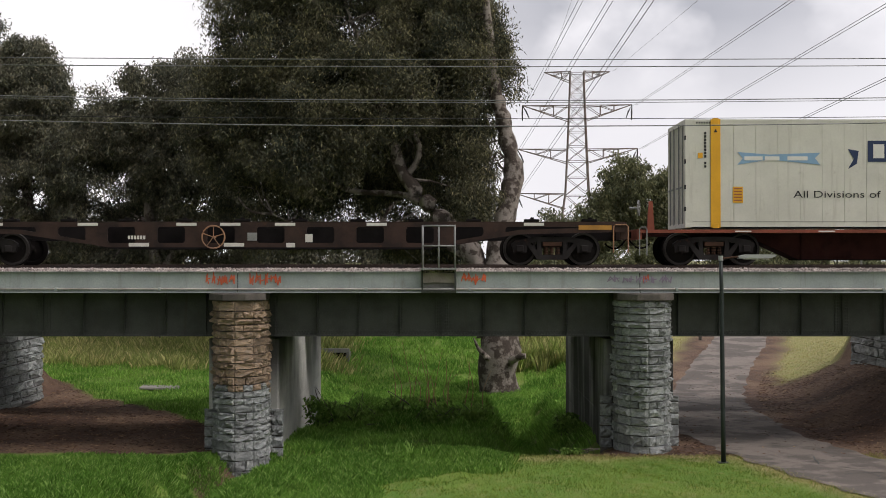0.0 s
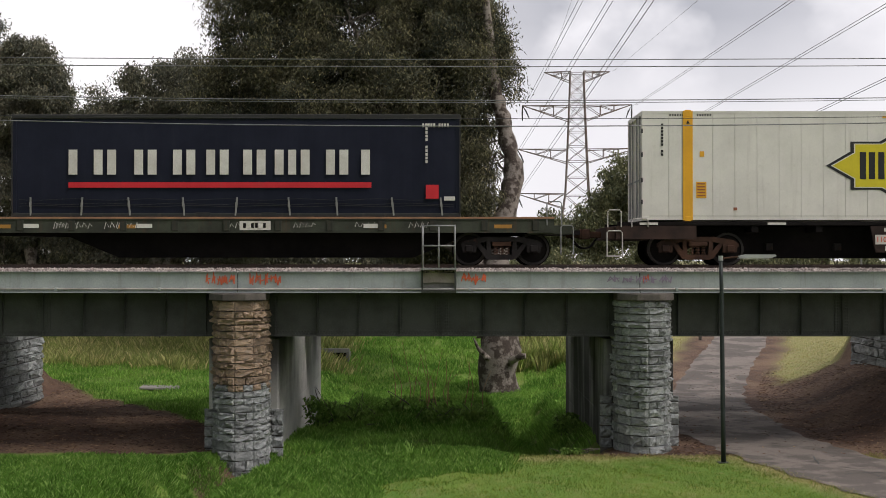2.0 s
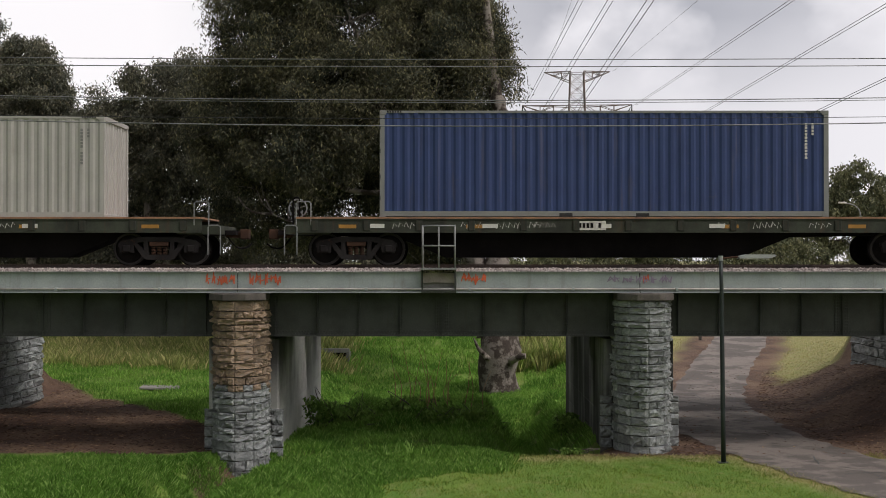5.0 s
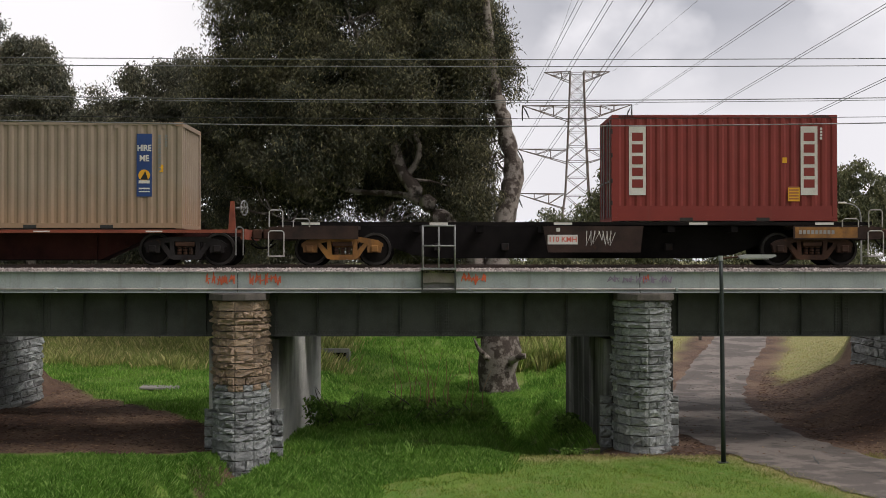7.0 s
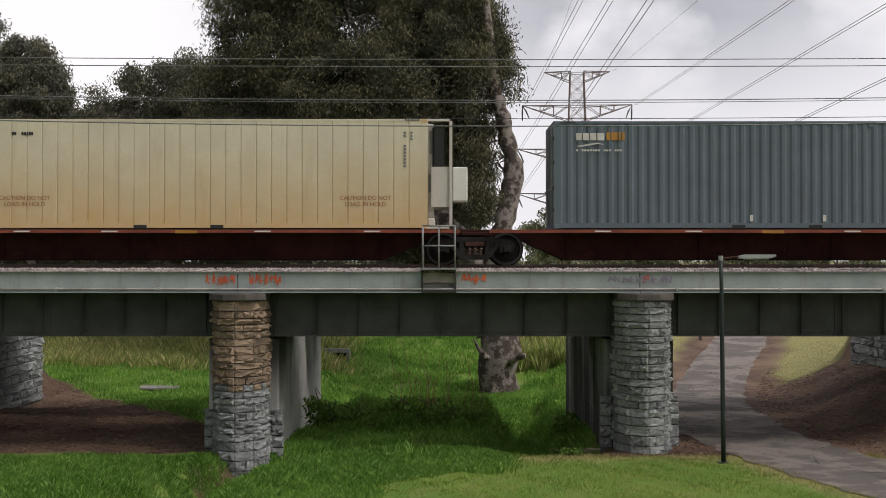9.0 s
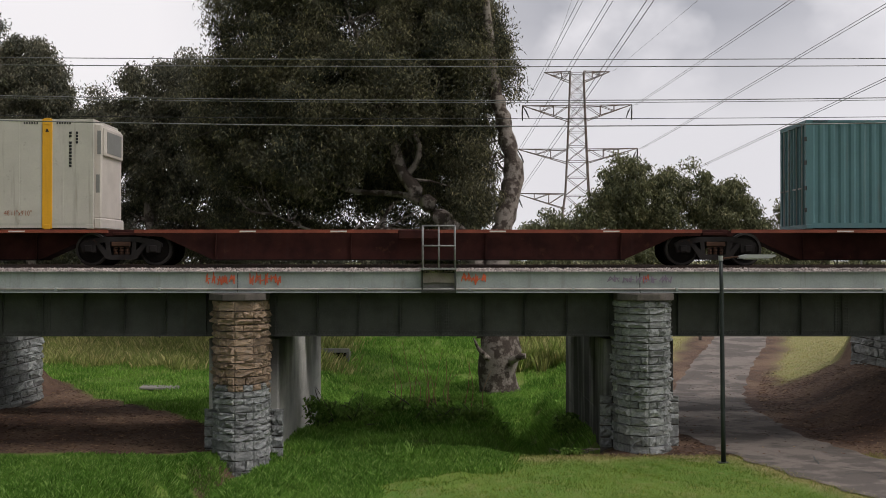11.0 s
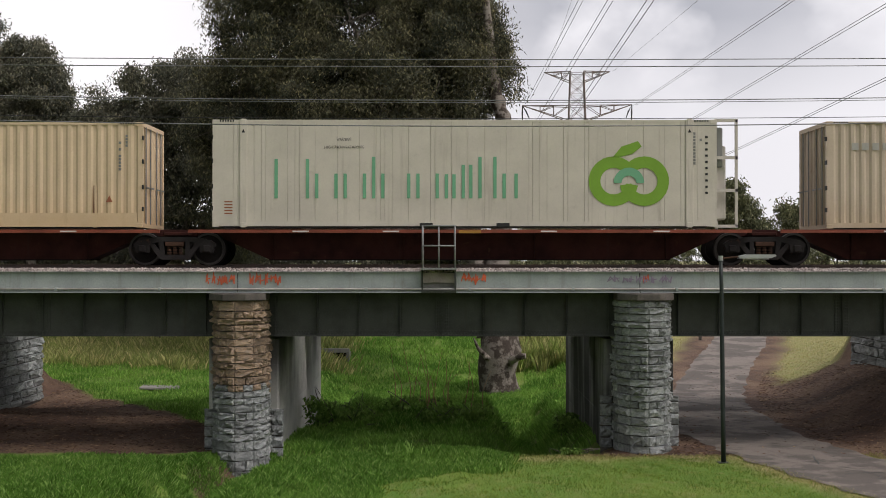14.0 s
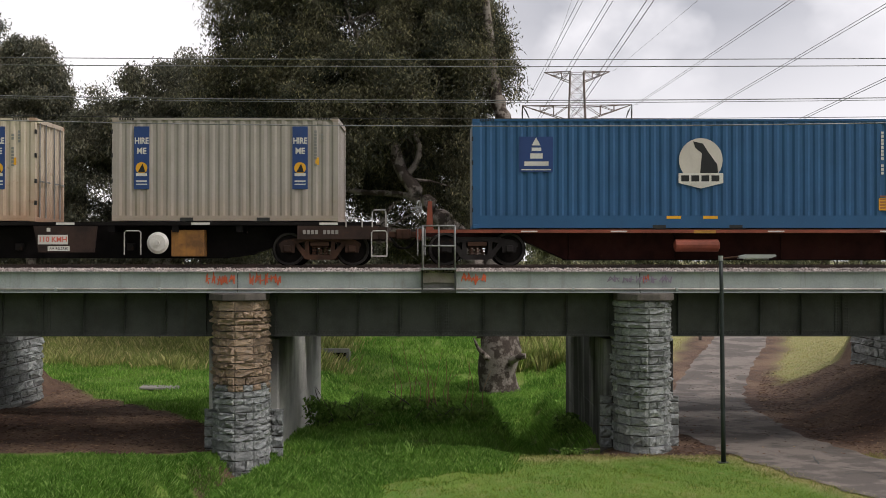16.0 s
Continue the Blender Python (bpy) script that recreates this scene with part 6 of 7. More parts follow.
def spine(a, b, bogies, fit, seed):
    xc, h = (a + b) / 2, (b - a) / 2
    t = wagon_root("orange-edged articulated spine wagon with a deep red oxide beam", xc)
    for x in bogies:
        bogie(t, x - xc, "bogie_dark")
    e_l, e_r = "end_left" in fit, "end_right" in fit
    bl = (bogies[0] - xc) if e_l else -h
    br = (bogies[-1] - xc) if e_r else h
    x0, x1 = (-h if e_l else -h + 0.4), (h if e_r else h - 0.4)
    top = 0.985
    put("side_rail", mesh_of("side_rail", B((x0, x1, -1.25, -1.17, top - 0.09, top)), M["wagon_orange"]), t)
    put("side_rail", mesh_of("side_rail", B((x0, x1, 1.17, 1.25, top - 0.09, top)), M["wagon_orange"]), t)
    deep = 0.17
    yb = -1.05 if "open" in fit else -0.42
    bm = bmesh.new()
    prism(bm, [(x0, top - 0.02), (x1, top - 0.02), (x1, 0.82), (br - 1.1, 0.80), (br - 2.5, deep), (bl + 2.5, deep), (bl + 1.1, 0.80), (x0, 0.82)], yb, -yb)
    put("beam", mesh_of("beam", bm, M["wagon_red"]), t, None, "deep red oxide beam")
    put("bottom_flange", mesh_of("bottom_flange", B((bl + 2.5, br - 2.5, yb - 0.08, -yb + 0.08, deep - 0.03, deep)), M["wagon_black"]), t)
    for x in np.linspace(bl + 2.6, br - 2.6, 4):
        put("web_rib", shared(("rib", yb), lambda: mesh_of("web_rib", B((-0.012, 0.012, yb - 0.07, yb, deep, 0.88)), M["wagon_red"])), t, pose(float(x), 0, 0))
    put("amber_reflector", mesh_of("amber_reflector", B((-0.3, 0.3, -1.258, -1.251, top - 0.10, top - 0.02)), M["amber"]), t)
    plates(t, [x0 + (x1 - x0) * k for k in (0.2, 0.36, 0.64, 0.84)], top - 0.07, top - 0.03, 0.45, -1.256, "plate_white")
    if not e_r:
        put("articulation", mesh_of("articulation", B((h - 0.7, h + 0.5, -0.5, 0.5, 0.8, 1.0), (h - 0.35, h + 0.35, -1.0, -0.5, 0.82, 0.93), bevel=0.02), M["wagon_red"]), t)
    for on, s in ((e_l, -1), (e_r, 1)):
        if on:
            coupler(t, s * h, s)
            bm = bmesh.new()
            px = s * (h - 0.35)
            prism(bm, [(px - 0.1, top), (px + 0.1, top), (px + 0.05, top + 0.78), (px - 0.05, top + 0.78)], -1.15, -1.05)
            put("end_post", mesh_of("end_post", bm, M["wagon_orange"]), t, None, "orange upright end post")
            brake_wheel(t, s * (h - 0.05), -0.95, top + 0.6, "galv", 0.2, 5, 72)
            hoop(t, s * (h - 0.12) - 0.1, s * (h - 0.12) + 0.1, 0.28, 1.05, material="galv")
            put("end_sill", mesh_of("end_sill", B(tuple(sorted((s * (h - 0.1), s * (h + 0.02)))) + (-1.2, 1.2, 0.72, 1.0)), M["wagon_orange"]), t)
    if "tank" in fit:
        bm = bmesh.new()
        tube(bm, [(-0.62, 0, 0), (-0.58, 0, 0), (0.58, 0, 0), (0.62, 0, 0)], [0.1, 0.17, 0.17, 0.1], 14)
        put("air_tank", mesh_of("air_tank", bm, M["wagon_orange"]), t, pose(-0.2, -1.12, 0.55), "orange air reservoir")
    if "open" in fit:
        put("container_bracket", mesh_of("container_bracket", B((-0.55, 0.55, -1.3, -1.15, 0.72, 0.98), bevel=0.03), M["wagon_red"]), t)
    return t


BUILD = {"skeletal": skeletal, "windowed": windowed, "flat": flat, "spine": spine}
for seed, (kind, a, b, bogies, fit) in enumerate(WAGONS):
    BUILD[kind](a, b, bogies, fit, seed)


# ---- containers ----
def dusty(name, col, dust=(0.38, 0.22, 0.11), amount=0.6, hi=1.6, dirt=0.3):
    """Paint with windblown red dust settled over the lower part of the side."""
    m = mat(name, col, tuple(c * 0.9 for c in col), 0.6, scale=0.9, fine=18, bump=0.05, grainy=(0.94, 1.06), streak=dirt, streak_col=(0.2, 0.12, 0.07), spots=dirt * 0.5, spot_col=(0.22, 0.12, 0.06))
    nt = m.node_tree
    b = nt.nodes["Principled BSDF"]
    src = b.inputs["Base Color"].links[0].from_socket
    tc = nt.nodes.new("ShaderNodeTexCoord").outputs["Object"]
    sep = nt.nodes.new("ShaderNodeSeparateXYZ")
    nt.links.new(tc, sep.inputs[0])
    add = nt.nodes.new("ShaderNodeMath")
    add.operation = "ADD"
    nt.links.new(sep.outputs[2], add.inputs[0])
    nt.links.new(ramp(nt, cloud(nt, tc, 1.2), 0.2, 0.8, -0.6, 0.6), add.inputs[1])
    c = mixer(nt, ramp(nt, add.outputs[0], hi, 0.0, 0.0, amount), src, dust)
    nt.links.new(c, b.inputs["Base Color"])
    M[name] = m
    return m


paint("white", (0.68, 0.655, 0.61), 0.16)
paint("dirty_white", (0.51, 0.48, 0.43), 0.5)
paint("off_white", (0.56, 0.51, 0.46), 0.22)
paint("cream", (0.58, 0.53, 0.455), 0.25)
paint("ribbon_cream", (0.60, 0.58, 0.52), 0.3)
paint("bold_word_white_paint", (0.62, 0.61, 0.57), 0.3)
paint("yellow", (0.72, 0.36, 0.02), 0.15)
paint("logo_yellow", (0.62, 0.52, 0.02), 0.05)
paint("green", (0.10, 0.50, 0.05), 0.1)
paint("black", (0.015, 0.015, 0.017), 0.1)
paint("navy_ink", (0.02, 0.035, 0.09), 0.1)
paint("dark_navy", (0.013, 0.015, 0.028), 0.2, dirt_col=(0.03, 0.03, 0.04), rough=0.8, spec=0.15)
paint("deep_navy", (0.009, 0.012, 0.026), 0.2, dirt_col=(0.025, 0.028, 0.035), rough=0.8, spec=0.15)
paint("red_sheet", (0.30, 0.022, 0.026), 0.2, dirt_col=(0.16, 0.03, 0.03), rough=0.75, spec=0.15)
paint("maroon_sheet", (0.19, 0.022, 0.033), 0.25, dirt_col=(0.09, 0.03, 0.03), rough=0.75, spec=0.15)
paint("maroon_brown", (0.105, 0.020, 0.024), 0.2, dirt_col=(0.07, 0.03, 0.03), rough=0.75, spec=0.15)
paint("upright_panel_red", (0.20, 0.027, 0.021), 0.3, dirt_col=(0.14, 0.05, 0.04))
paint("slate_paint", (0.114, 0.139, 0.163), 0.35, dirt_col=(0.07, 0.065, 0.07))
paint("blue_paint", (0.022, 0.088, 0.20), 0.2, dirt_col=(0.03, 0.06, 0.12))
paint("navy_paint", (0.03, 0.05, 0.14), 0.25)
paint("grey_paint", (0.40, 0.38, 0.35), 0.25)
paint("teal_paint", (0.08, 0.17, 0.19), 0.3)
paint("rust", (0.16, 0.07, 0.035), 0.5)
paint("strap_dark", (0.045, 0.018, 0.018), 0.2, rough=0.8, spec=0.15)
paint("frame_dark", (0.03, 0.03, 0.03), 0.2, spec=0.2)
paint("frame_grey", (0.22, 0.22, 0.21), 0.3)
paint("brown_ink", (0.30, 0.10, 0.05), 0.1)
paint("faded_green", (0.16, 0.40, 0.24), 0.1)
paint("apple_green", (0.19, 0.36, 0.035), 0.1)
paint("dark_green_ink", (0.03, 0.10, 0.05), 0.1)
paint("sign_blue", (0.02, 0.05, 0.17), 0.1)
paint("line_red", (0.55, 0.02, 0.03), 0.1)
paint("ribbon_blue", (0.22, 0.36, 0.52), 0.1)
paint("seam", (0.36, 0.35, 0.32), 0.1)
dusty("tan", (0.26, 0.20, 0.148), (0.33, 0.18, 0.09), 0.5, 1.4)
dusty("grey_tan", (0.32, 0.285, 0.255), (0.30, 0.21, 0.14), 0.4, 1.0)
dusty("reefer_cream", (0.64, 0.57, 0.43), (0.55, 0.33, 0.12), 0.75, 2.3, 0.2)
dusty("long_cream", (0.62, 0.475, 0.32), (0.52, 0.33, 0.16), 0.4, 1.2, 0.25)
dusty("grey_cream_paint", (0.51, 0.415, 0.32), (0.42, 0.28, 0.16), 0.35, 1.0, 0.35)
dusty("rusty_cream_paint", (0.50, 0.42, 0.33), (0.30, 0.12, 0.05), 0.6, 1.6, 0.8)


def profile(L, style, rnd):
    """Depth of the side along its length: (x, inset)."""
    x0, x1 = -L / 2 + 0.12, L / 2 - 0.12
    out = []
    if style == "corrugated":
        n = max(1, round((x1 - x0) / 0.278))
        p = (x1 - x0) / n
        for k in range(n):
            x = x0 + k * p
            out += [(x, 0.004), (x + p * 0.28, 0.004), (x + p * 0.5, 0.034), (x + p * 0.78, 0.034)]
        out.append((x1, 0.006))
    elif style in ("panel", "ribbed"):
        x = x0
        out.append((x0, 0.0))
        while True:
            x += 0.605 if style == "panel" else rnd.choice((0.12, 0.12, 0.2, 0.45, 0.45, 0.6))
            if x > x1 - 0.1:
                break
            out += [(x - 0.007, 0.0), (x - 0.003, 0.012), (x + 0.003, 0.012), (x + 0.007, 0.0)]
        out.append((x1, 0.0))
    elif style == "beaded":
        n = round((x1 - x0) / 0.415)
        p = (x1 - x0) / n
        for k in range(n):
            x = x0 + k * p
            out += [(x, 0.0), (x + 0.012, 0.022), (x + 0.03, 0.022), (x + 0.045, 0.0)]
        out.append((x1, 0.0))
    else:
        for k in range(101):
            x = x0 + (x1 - x0) * k / 100
            out.append((x, 0.02 + 0.0018 * math.sin(k * 1.9) + 0.003 * math.sin(k * 0.71)))
    return out


def side_mesh(prof, z0, z1, material, rows=1, belly=0.0):
    verts, faces = [], []
    for j in range(rows + 1):
        z = z0 + (z1 - z0) * j / rows
        bulge = belly * math.sin(math.pi * j / rows) if rows > 1 else 0
        for x, d in prof:
            verts.append((x, -1.215 + d - bulge * (0.5 + 0.5 * math.sin(x * 1.3)), z))
    n = len(prof)
    for j in range(rows):
        for i in range(n - 1):
            a = j * n + i
            faces.append((a, a + 1, a + n + 1, a + n))
    return raw("side_panel", verts, faces, material)


def shell(label, a, b, zb, H, style, side, framing=None, roof=None, doors="corrugated", base=0.12, seed=0):
    L, xc = b - a, (a + b) / 2
    framing = framing or side
    t = thing("shipping_container", label, "shipping container", pose(xc, TRACK, zb), group="containers on the train")
    MOVING.append((t, xc, TRACK, zb))
    rnd = random.Random(seed)
    top = H - 0.07
    curtain = style == "curtain"
    me = side_mesh(profile(L, style, rnd), base, top, M[side], 5 if curtain else 1, 0.02 if curtain else 0)
    put("curtain" if curtain else "side_panel", me, t)
    put("curtain" if curtain else "side_panel", me, t, pose(0, 0, 0, 0, 0, 180))
    h = L / 2
    for sx in (-1, 1):
        for sy in (-1, 1):
            x0, x1 = sorted((sx * h, sx * (h - 0.13)))
            y0, y1 = sorted((sy * 1.22, sy * 1.09))
            put("corner_post", mesh_of("corner_post", B((x0, x1, y0, y1, 0.118, H - 0.118)), M[side if curtain else framing]), t)
            for z in (0.0, H - 0.118):
                x0c, x1c = sorted((sx * (h + 0.003), sx * (h - 0.178)))
                y0c, y1c = sorted((sy * 1.223, sy * 1.06))
                put("corner_casting", shared(("casting", framing, sx, sy, round(L, 2)), lambda: mesh_of("corner_casting", B((x0c, x1c, y0c, y1c, 0.0, 0.118), bevel=0.008), M[framing])), t, pose(0, 0, z))
    for sy in (-1, 1):
        y0, y1 = sorted((sy * 1.22, sy * 1.14))
        put("top_rail", mesh_of("top_rail", B((-h + 0.13, h - 0.13, y0, y1, top, H - 0.005)), M[framing]), t)
        put("bottom_rail", mesh_of("bottom_rail", B((-h + 0.13, h - 0.13, y0, y1, 0.02, base)), M[framing]), t)
    put("roof", mesh_of("roof", B((-h + 0.1, h - 0.1, -1.15, 1.15, H - 0.05, H - 0.02)), M[roof or side]), t)
    put("floor", mesh_of("floor", B((-h + 0.1, h - 0.1, -1.13, 1.13, 0.03, 0.15)), M["frame_dark"]), t)
    # ends: a ribbed wall in front, hinged doors with lock rods behind
    for s in (-1, 1):
        bm = bmesh.new()
        x = s * (h - 0.04)
        n = 8
        cut = []
        for k in range(n):
            y, p = -1.09 + 2.18 * k / n, 2.18 / n
            cut += [(y, 0), (y + p * 0.45, 0), (y + p * 0.55, 0.045), (y + p * 0.9, 0.045)]
        cut.append((1.09, 0))
        lo, hi = ([bm.verts.new((x - s * d, y, z)) for y, d in cut] for z in (0.12, H - 0.12))
        for k in range(len(cut) - 1):
            bm.faces.new((lo[k], lo[k + 1], hi[k + 1], hi[k]))
        put("end_wall", mesh_of("end_wall", bm, M[side]), t)
        for z in (0.0, H - 0.12):
            put("end_beam", mesh_of("end_beam", B(tuple(sorted((s * h, s * (h - 0.1)))) + (-1.09, 1.09, z, z + 0.12)), M[framing]), t)
        if (s < 0) == (doors != "front"):
            for y in (-0.85, -0.35, 0.35, 0.85):
                bm = bmesh.new()
                tube(bm, [(s * (h + 0.0), y, 0.1), (s * (h + 0.0), y, H - 0.1)], 0.02, 6)
                box(bm, min(s * h, s * (h + 0.03)), max(s * h, s * (h + 0.03)), y - 0.05, y + 0.3, 1.1, 1.14)
                put("lock_rod", mesh_of("lock_rod", bm, M["galv"]), t)
            for z in (0.45, 1.05, 1.75, 2.4):
                put("hinge", mesh_of("hinge", B(tuple(sorted((s * (h - 0.02), s * (h + 0.012)))) + (-1.235, -1.1, z, z + 0.12)), M["frame_dark"]), t)
    return t, L, h


FACE = -1.2265


def flatpoly(t, name, pts, material, y=FACE, label="", depth=0.003):
    bm = bmesh.new()
    prism(bm, pts, y, y + depth)
    return put(name, mesh_of(name, bm, M[material]), t, None, label)


def rect(t, name, x0, x1, z0, z1, material, y=FACE, label=""):
    return flatpoly(t, name, [(x0, z0), (x1, z0), (x1, z1), (x0, z1)], material, y, label)


def ringpoly(t, name, cx, cz, r0, r1, material, a0=0.0, a1=360.0, y=FACE, label="", sx=1.0):
    n = 28
    an = [radians(a0 + (a1 - a0) * k / n) for k in range(n + 1)]
    bm = bmesh.new()
    o = [bm.verts.new((cx + sx * r1 * math.cos(a), y, cz + r1 * math.sin(a))) for a in an]
    if r0 > 0:
        i = [bm.verts.new((cx + sx * r0 * math.cos(a), y, cz + r0 * math.sin(a))) for a in an]
        for k in range(n):
            bm.faces.new((o[k], o[k + 1], i[k + 1], i[k]))
    else:
        bm.faces.new(o[:-1])
    put(name, mesh_of(name, bm, M[material]), t, None, label)


def letter_bars(t, name, x0, widths, gap, z0, z1, material, label="", y=FACE):
    """Plain upright blocks that stand where brand letters stand."""
    x = x0
    for w in widths:
        if w > 0:
            put(name, mesh_of(name, B((x, x + w, y, y + 0.003, z0, z1)), M[material]), t, None, label)
        x += abs(w) + gap


def letter_frames(t, name, x0, widths, gap, z0, z1, thick, material, label="", y=FACE):
    """Pairs of plain upright bars, as bold as the brand letters that stand there."""
    x = x0
    for w in widths:
        for a, b in (((x, x + w),) if w < thick * 2.2 else ((x, x + thick * 1.15), (x + w - thick * 1.15, x + w))):
            put(name, mesh_of(name, B((a, b, y, y + 0.003, z0, z1)), M[material]), t, None, label)
        x += w + gap


def hazard(t, x, z, n=6):
    for k in range(n):
        rect(t, "hazard_mark", x + k * 0.07, x + k * 0.07 + 0.04, z, z + 0.05, "black")


def strap(t, x, H, material, w=0.27):
    put("lifting_post", mesh_of("lifting_post", B((x - w / 2, x + w / 2, -1.245, -1.2, 0.0, H + 0.0), (x - w * 0.3, x + w * 0.3, -1.252, -1.2, H - 0.16, H + 0.02), (x - w * 0.3, x + w * 0.3, -1.252, -1.2, -0.02, 0.12), bevel=0.008), M[material]), t, None, material + " lifting post")
    flatpoly(t, "warning_triangle", [(x - 0.05, H - 0.36), (x + 0.05, H - 0.36), (x, H - 0.26)], "black", -1.2565)


def labels(t, h, H, seed, left=True, ink="black"):
    """Small placards and code markings that every container carries."""
    code_bars(t, h - 0.62, H - 0.35, 0.07, 1.0, ink, FACE, 11, seed, True)
    code_bars(t, h - 0.44, H - 0.35, 0.06, 0.35, ink, FACE, 4, seed + 1, True)
    if left:
        code_bars(t, -h + 0.55, H - 0.35, 0.06, 1.0, "black", FACE, 11, seed + 2, True)


def pockets(t, xs, w=0.36, material="frame_dark"):
    for x in xs:
        rect(t, "fork_pocket", x - w / 2, x + w / 2, 0.005, 0.105, material, FACE - 0.001)


def warn_label(t, x, z, material="yellow", w=0.28, hh=0.44):
    rect(t, "warning_label", x, x + w, z, z + hh, material, FACE, "yellow warning placard")
    for k in range(5):
        rect(t, "label_line", x + 0.03, x + w - 0.03, z + 0.05 + k * 0.08, z + 0.085 + k * 0.08, "brown_ink", FACE - 0.004)


def freezer_unit(t, h, H, dark=False):
    put("cooling_unit", mesh_of("cooling_unit", B((h - 0.05, h + 0.17, -1.0, 1.0, 0.3, H - 0.12), (h + 0.16, h + 0.24, -0.9, 0.9, H - 1.0, H - 0.2), (h, h + 0.2, -1.15, 1.15, 0.0, 0.3), bevel=0.03), M["off_white"]), t, None, "white refrigeration unit on the end")
    put("grille", mesh_of("grille", B((h + 0.05, h + 0.15, -1.01, -0.8, H - 0.95, H - 0.3), (h + 0.02, h + 0.12, -1.01, -0.9, 1.0, 1.5), (h + 0.24, h + 0.25, -0.7, 0.7, H - 0.9, H - 0.3)), M["frame_grey"]), t)


def open_frame(t, h, H, out=0.62):
    """Tubular end frame that protects a generator bay."""
    for z in (0.02, H - 0.02, 1.0, 1.9):
        put("frame_bar", mesh_of("frame_bar", B((h - 0.05, h + out, -1.2, -1.12, z - 0.04, z + 0.04)), M["off_white"]), t)
    put("frame_post", mesh_of("frame_post", B((h + out - 0.07, h + out, -1.2, -1.12, 0, H)), M["off_white"]), t)
    put("frame_post", mesh_of("frame_post", B((h + out - 0.07, h + out, 1.12, 1.2, 0, H)), M["off_white"]), t)
    put("generator", mesh_of("generator", B((h - 0.02, h + 0.3, -1.0, 1.0, 0.2, H - 0.7), bevel=0.04), M["off_white"]), t)
    put("grille", mesh_of("grille", B((h + 0.02, h + 0.2, -1.06, -0.9, H - 1.3, H - 0.2), bevel=0.03), M["frame_grey"]), t)


DIAMOND = [(-2.4, 0), (-1.73, -0.39), (-1.73, -0.66), (-0.93, -0.66), (0, -1.19), (0.93, -0.66), (1.73, -0.66), (1.73, -0.39), (2.4, 0), (1.73, 0.39), (1.73, 0.66), (0.93, 0.66), (0, 1.19), (-0.93, 0.66), (-1.73, 0.66), (-1.73, 0.39)]


def yellow_reefer(a, b, zb, H, seed, kind):
    t, L, h = shell("white refrigerated container with yellow posts and a yellow diamond sign", a, b, zb, H, "panel", "dirty_white" if kind == "diamond_c" else "white", base=0.1, seed=seed)
    strap(t, -h + 1.25, H, "yellow")
    strap(t, h - 1.25, H, "yellow")
    zc = H * 0.5
    flatpoly(t, "sign_border", [(x, zc + z) for x, z in DIAMOND], "black", FACE, "black-edged yellow diamond sign")
    flatpoly(t, "sign_line", [(x * 0.945, zc + z * 0.915) for x, z in DIAMOND], "white", FACE - 0.004)
    flatpoly(t, "sign_field", [(x * 0.925, zc + z * 0.885) for x, z in DIAMOND], "logo_yellow", FACE - 0.008)
    letter_frames(t, "sign_block", -1.48, [0.42, 0.17, 0.5, 0.42, 0.52, 0.56], 0.085, zc - 0.37, zc + 0.37, 0.15, "black", "", FACE - 0.012)
    rect(t, "top_strip", -0.85, 0.8, H - 0.2, H - 0.14, "yellow")
    warn_label(t, -h + 1.48, 0.62)
    rect(t, "small_label", -h + 1.58, -h + 1.7, 1.75, 1.9, "yellow")
    text(t, "48'11\"x9'10\"", h - 2.05, 0.42, 0.2, "brown_ink", FACE, 0.75)
    hazard(t, -h + 0.75, H - 0.14)
    hazard(t, -h + 1.5, H - 0.14)
    hazard(t, h - 1.0, H - 0.14)
    hazard(t, h - 1.9, H - 0.14)
    labels(t, h, H, seed)
    rect(t, "rail_seam", -h + 0.2, h - 0.2, 0.12, 0.135, "seam")
    rect(t, "load_mark", -h + 2.5, -h + 2.6, 0.28, 0.36, "brown_ink")
    freezer_unit(t, h, H)


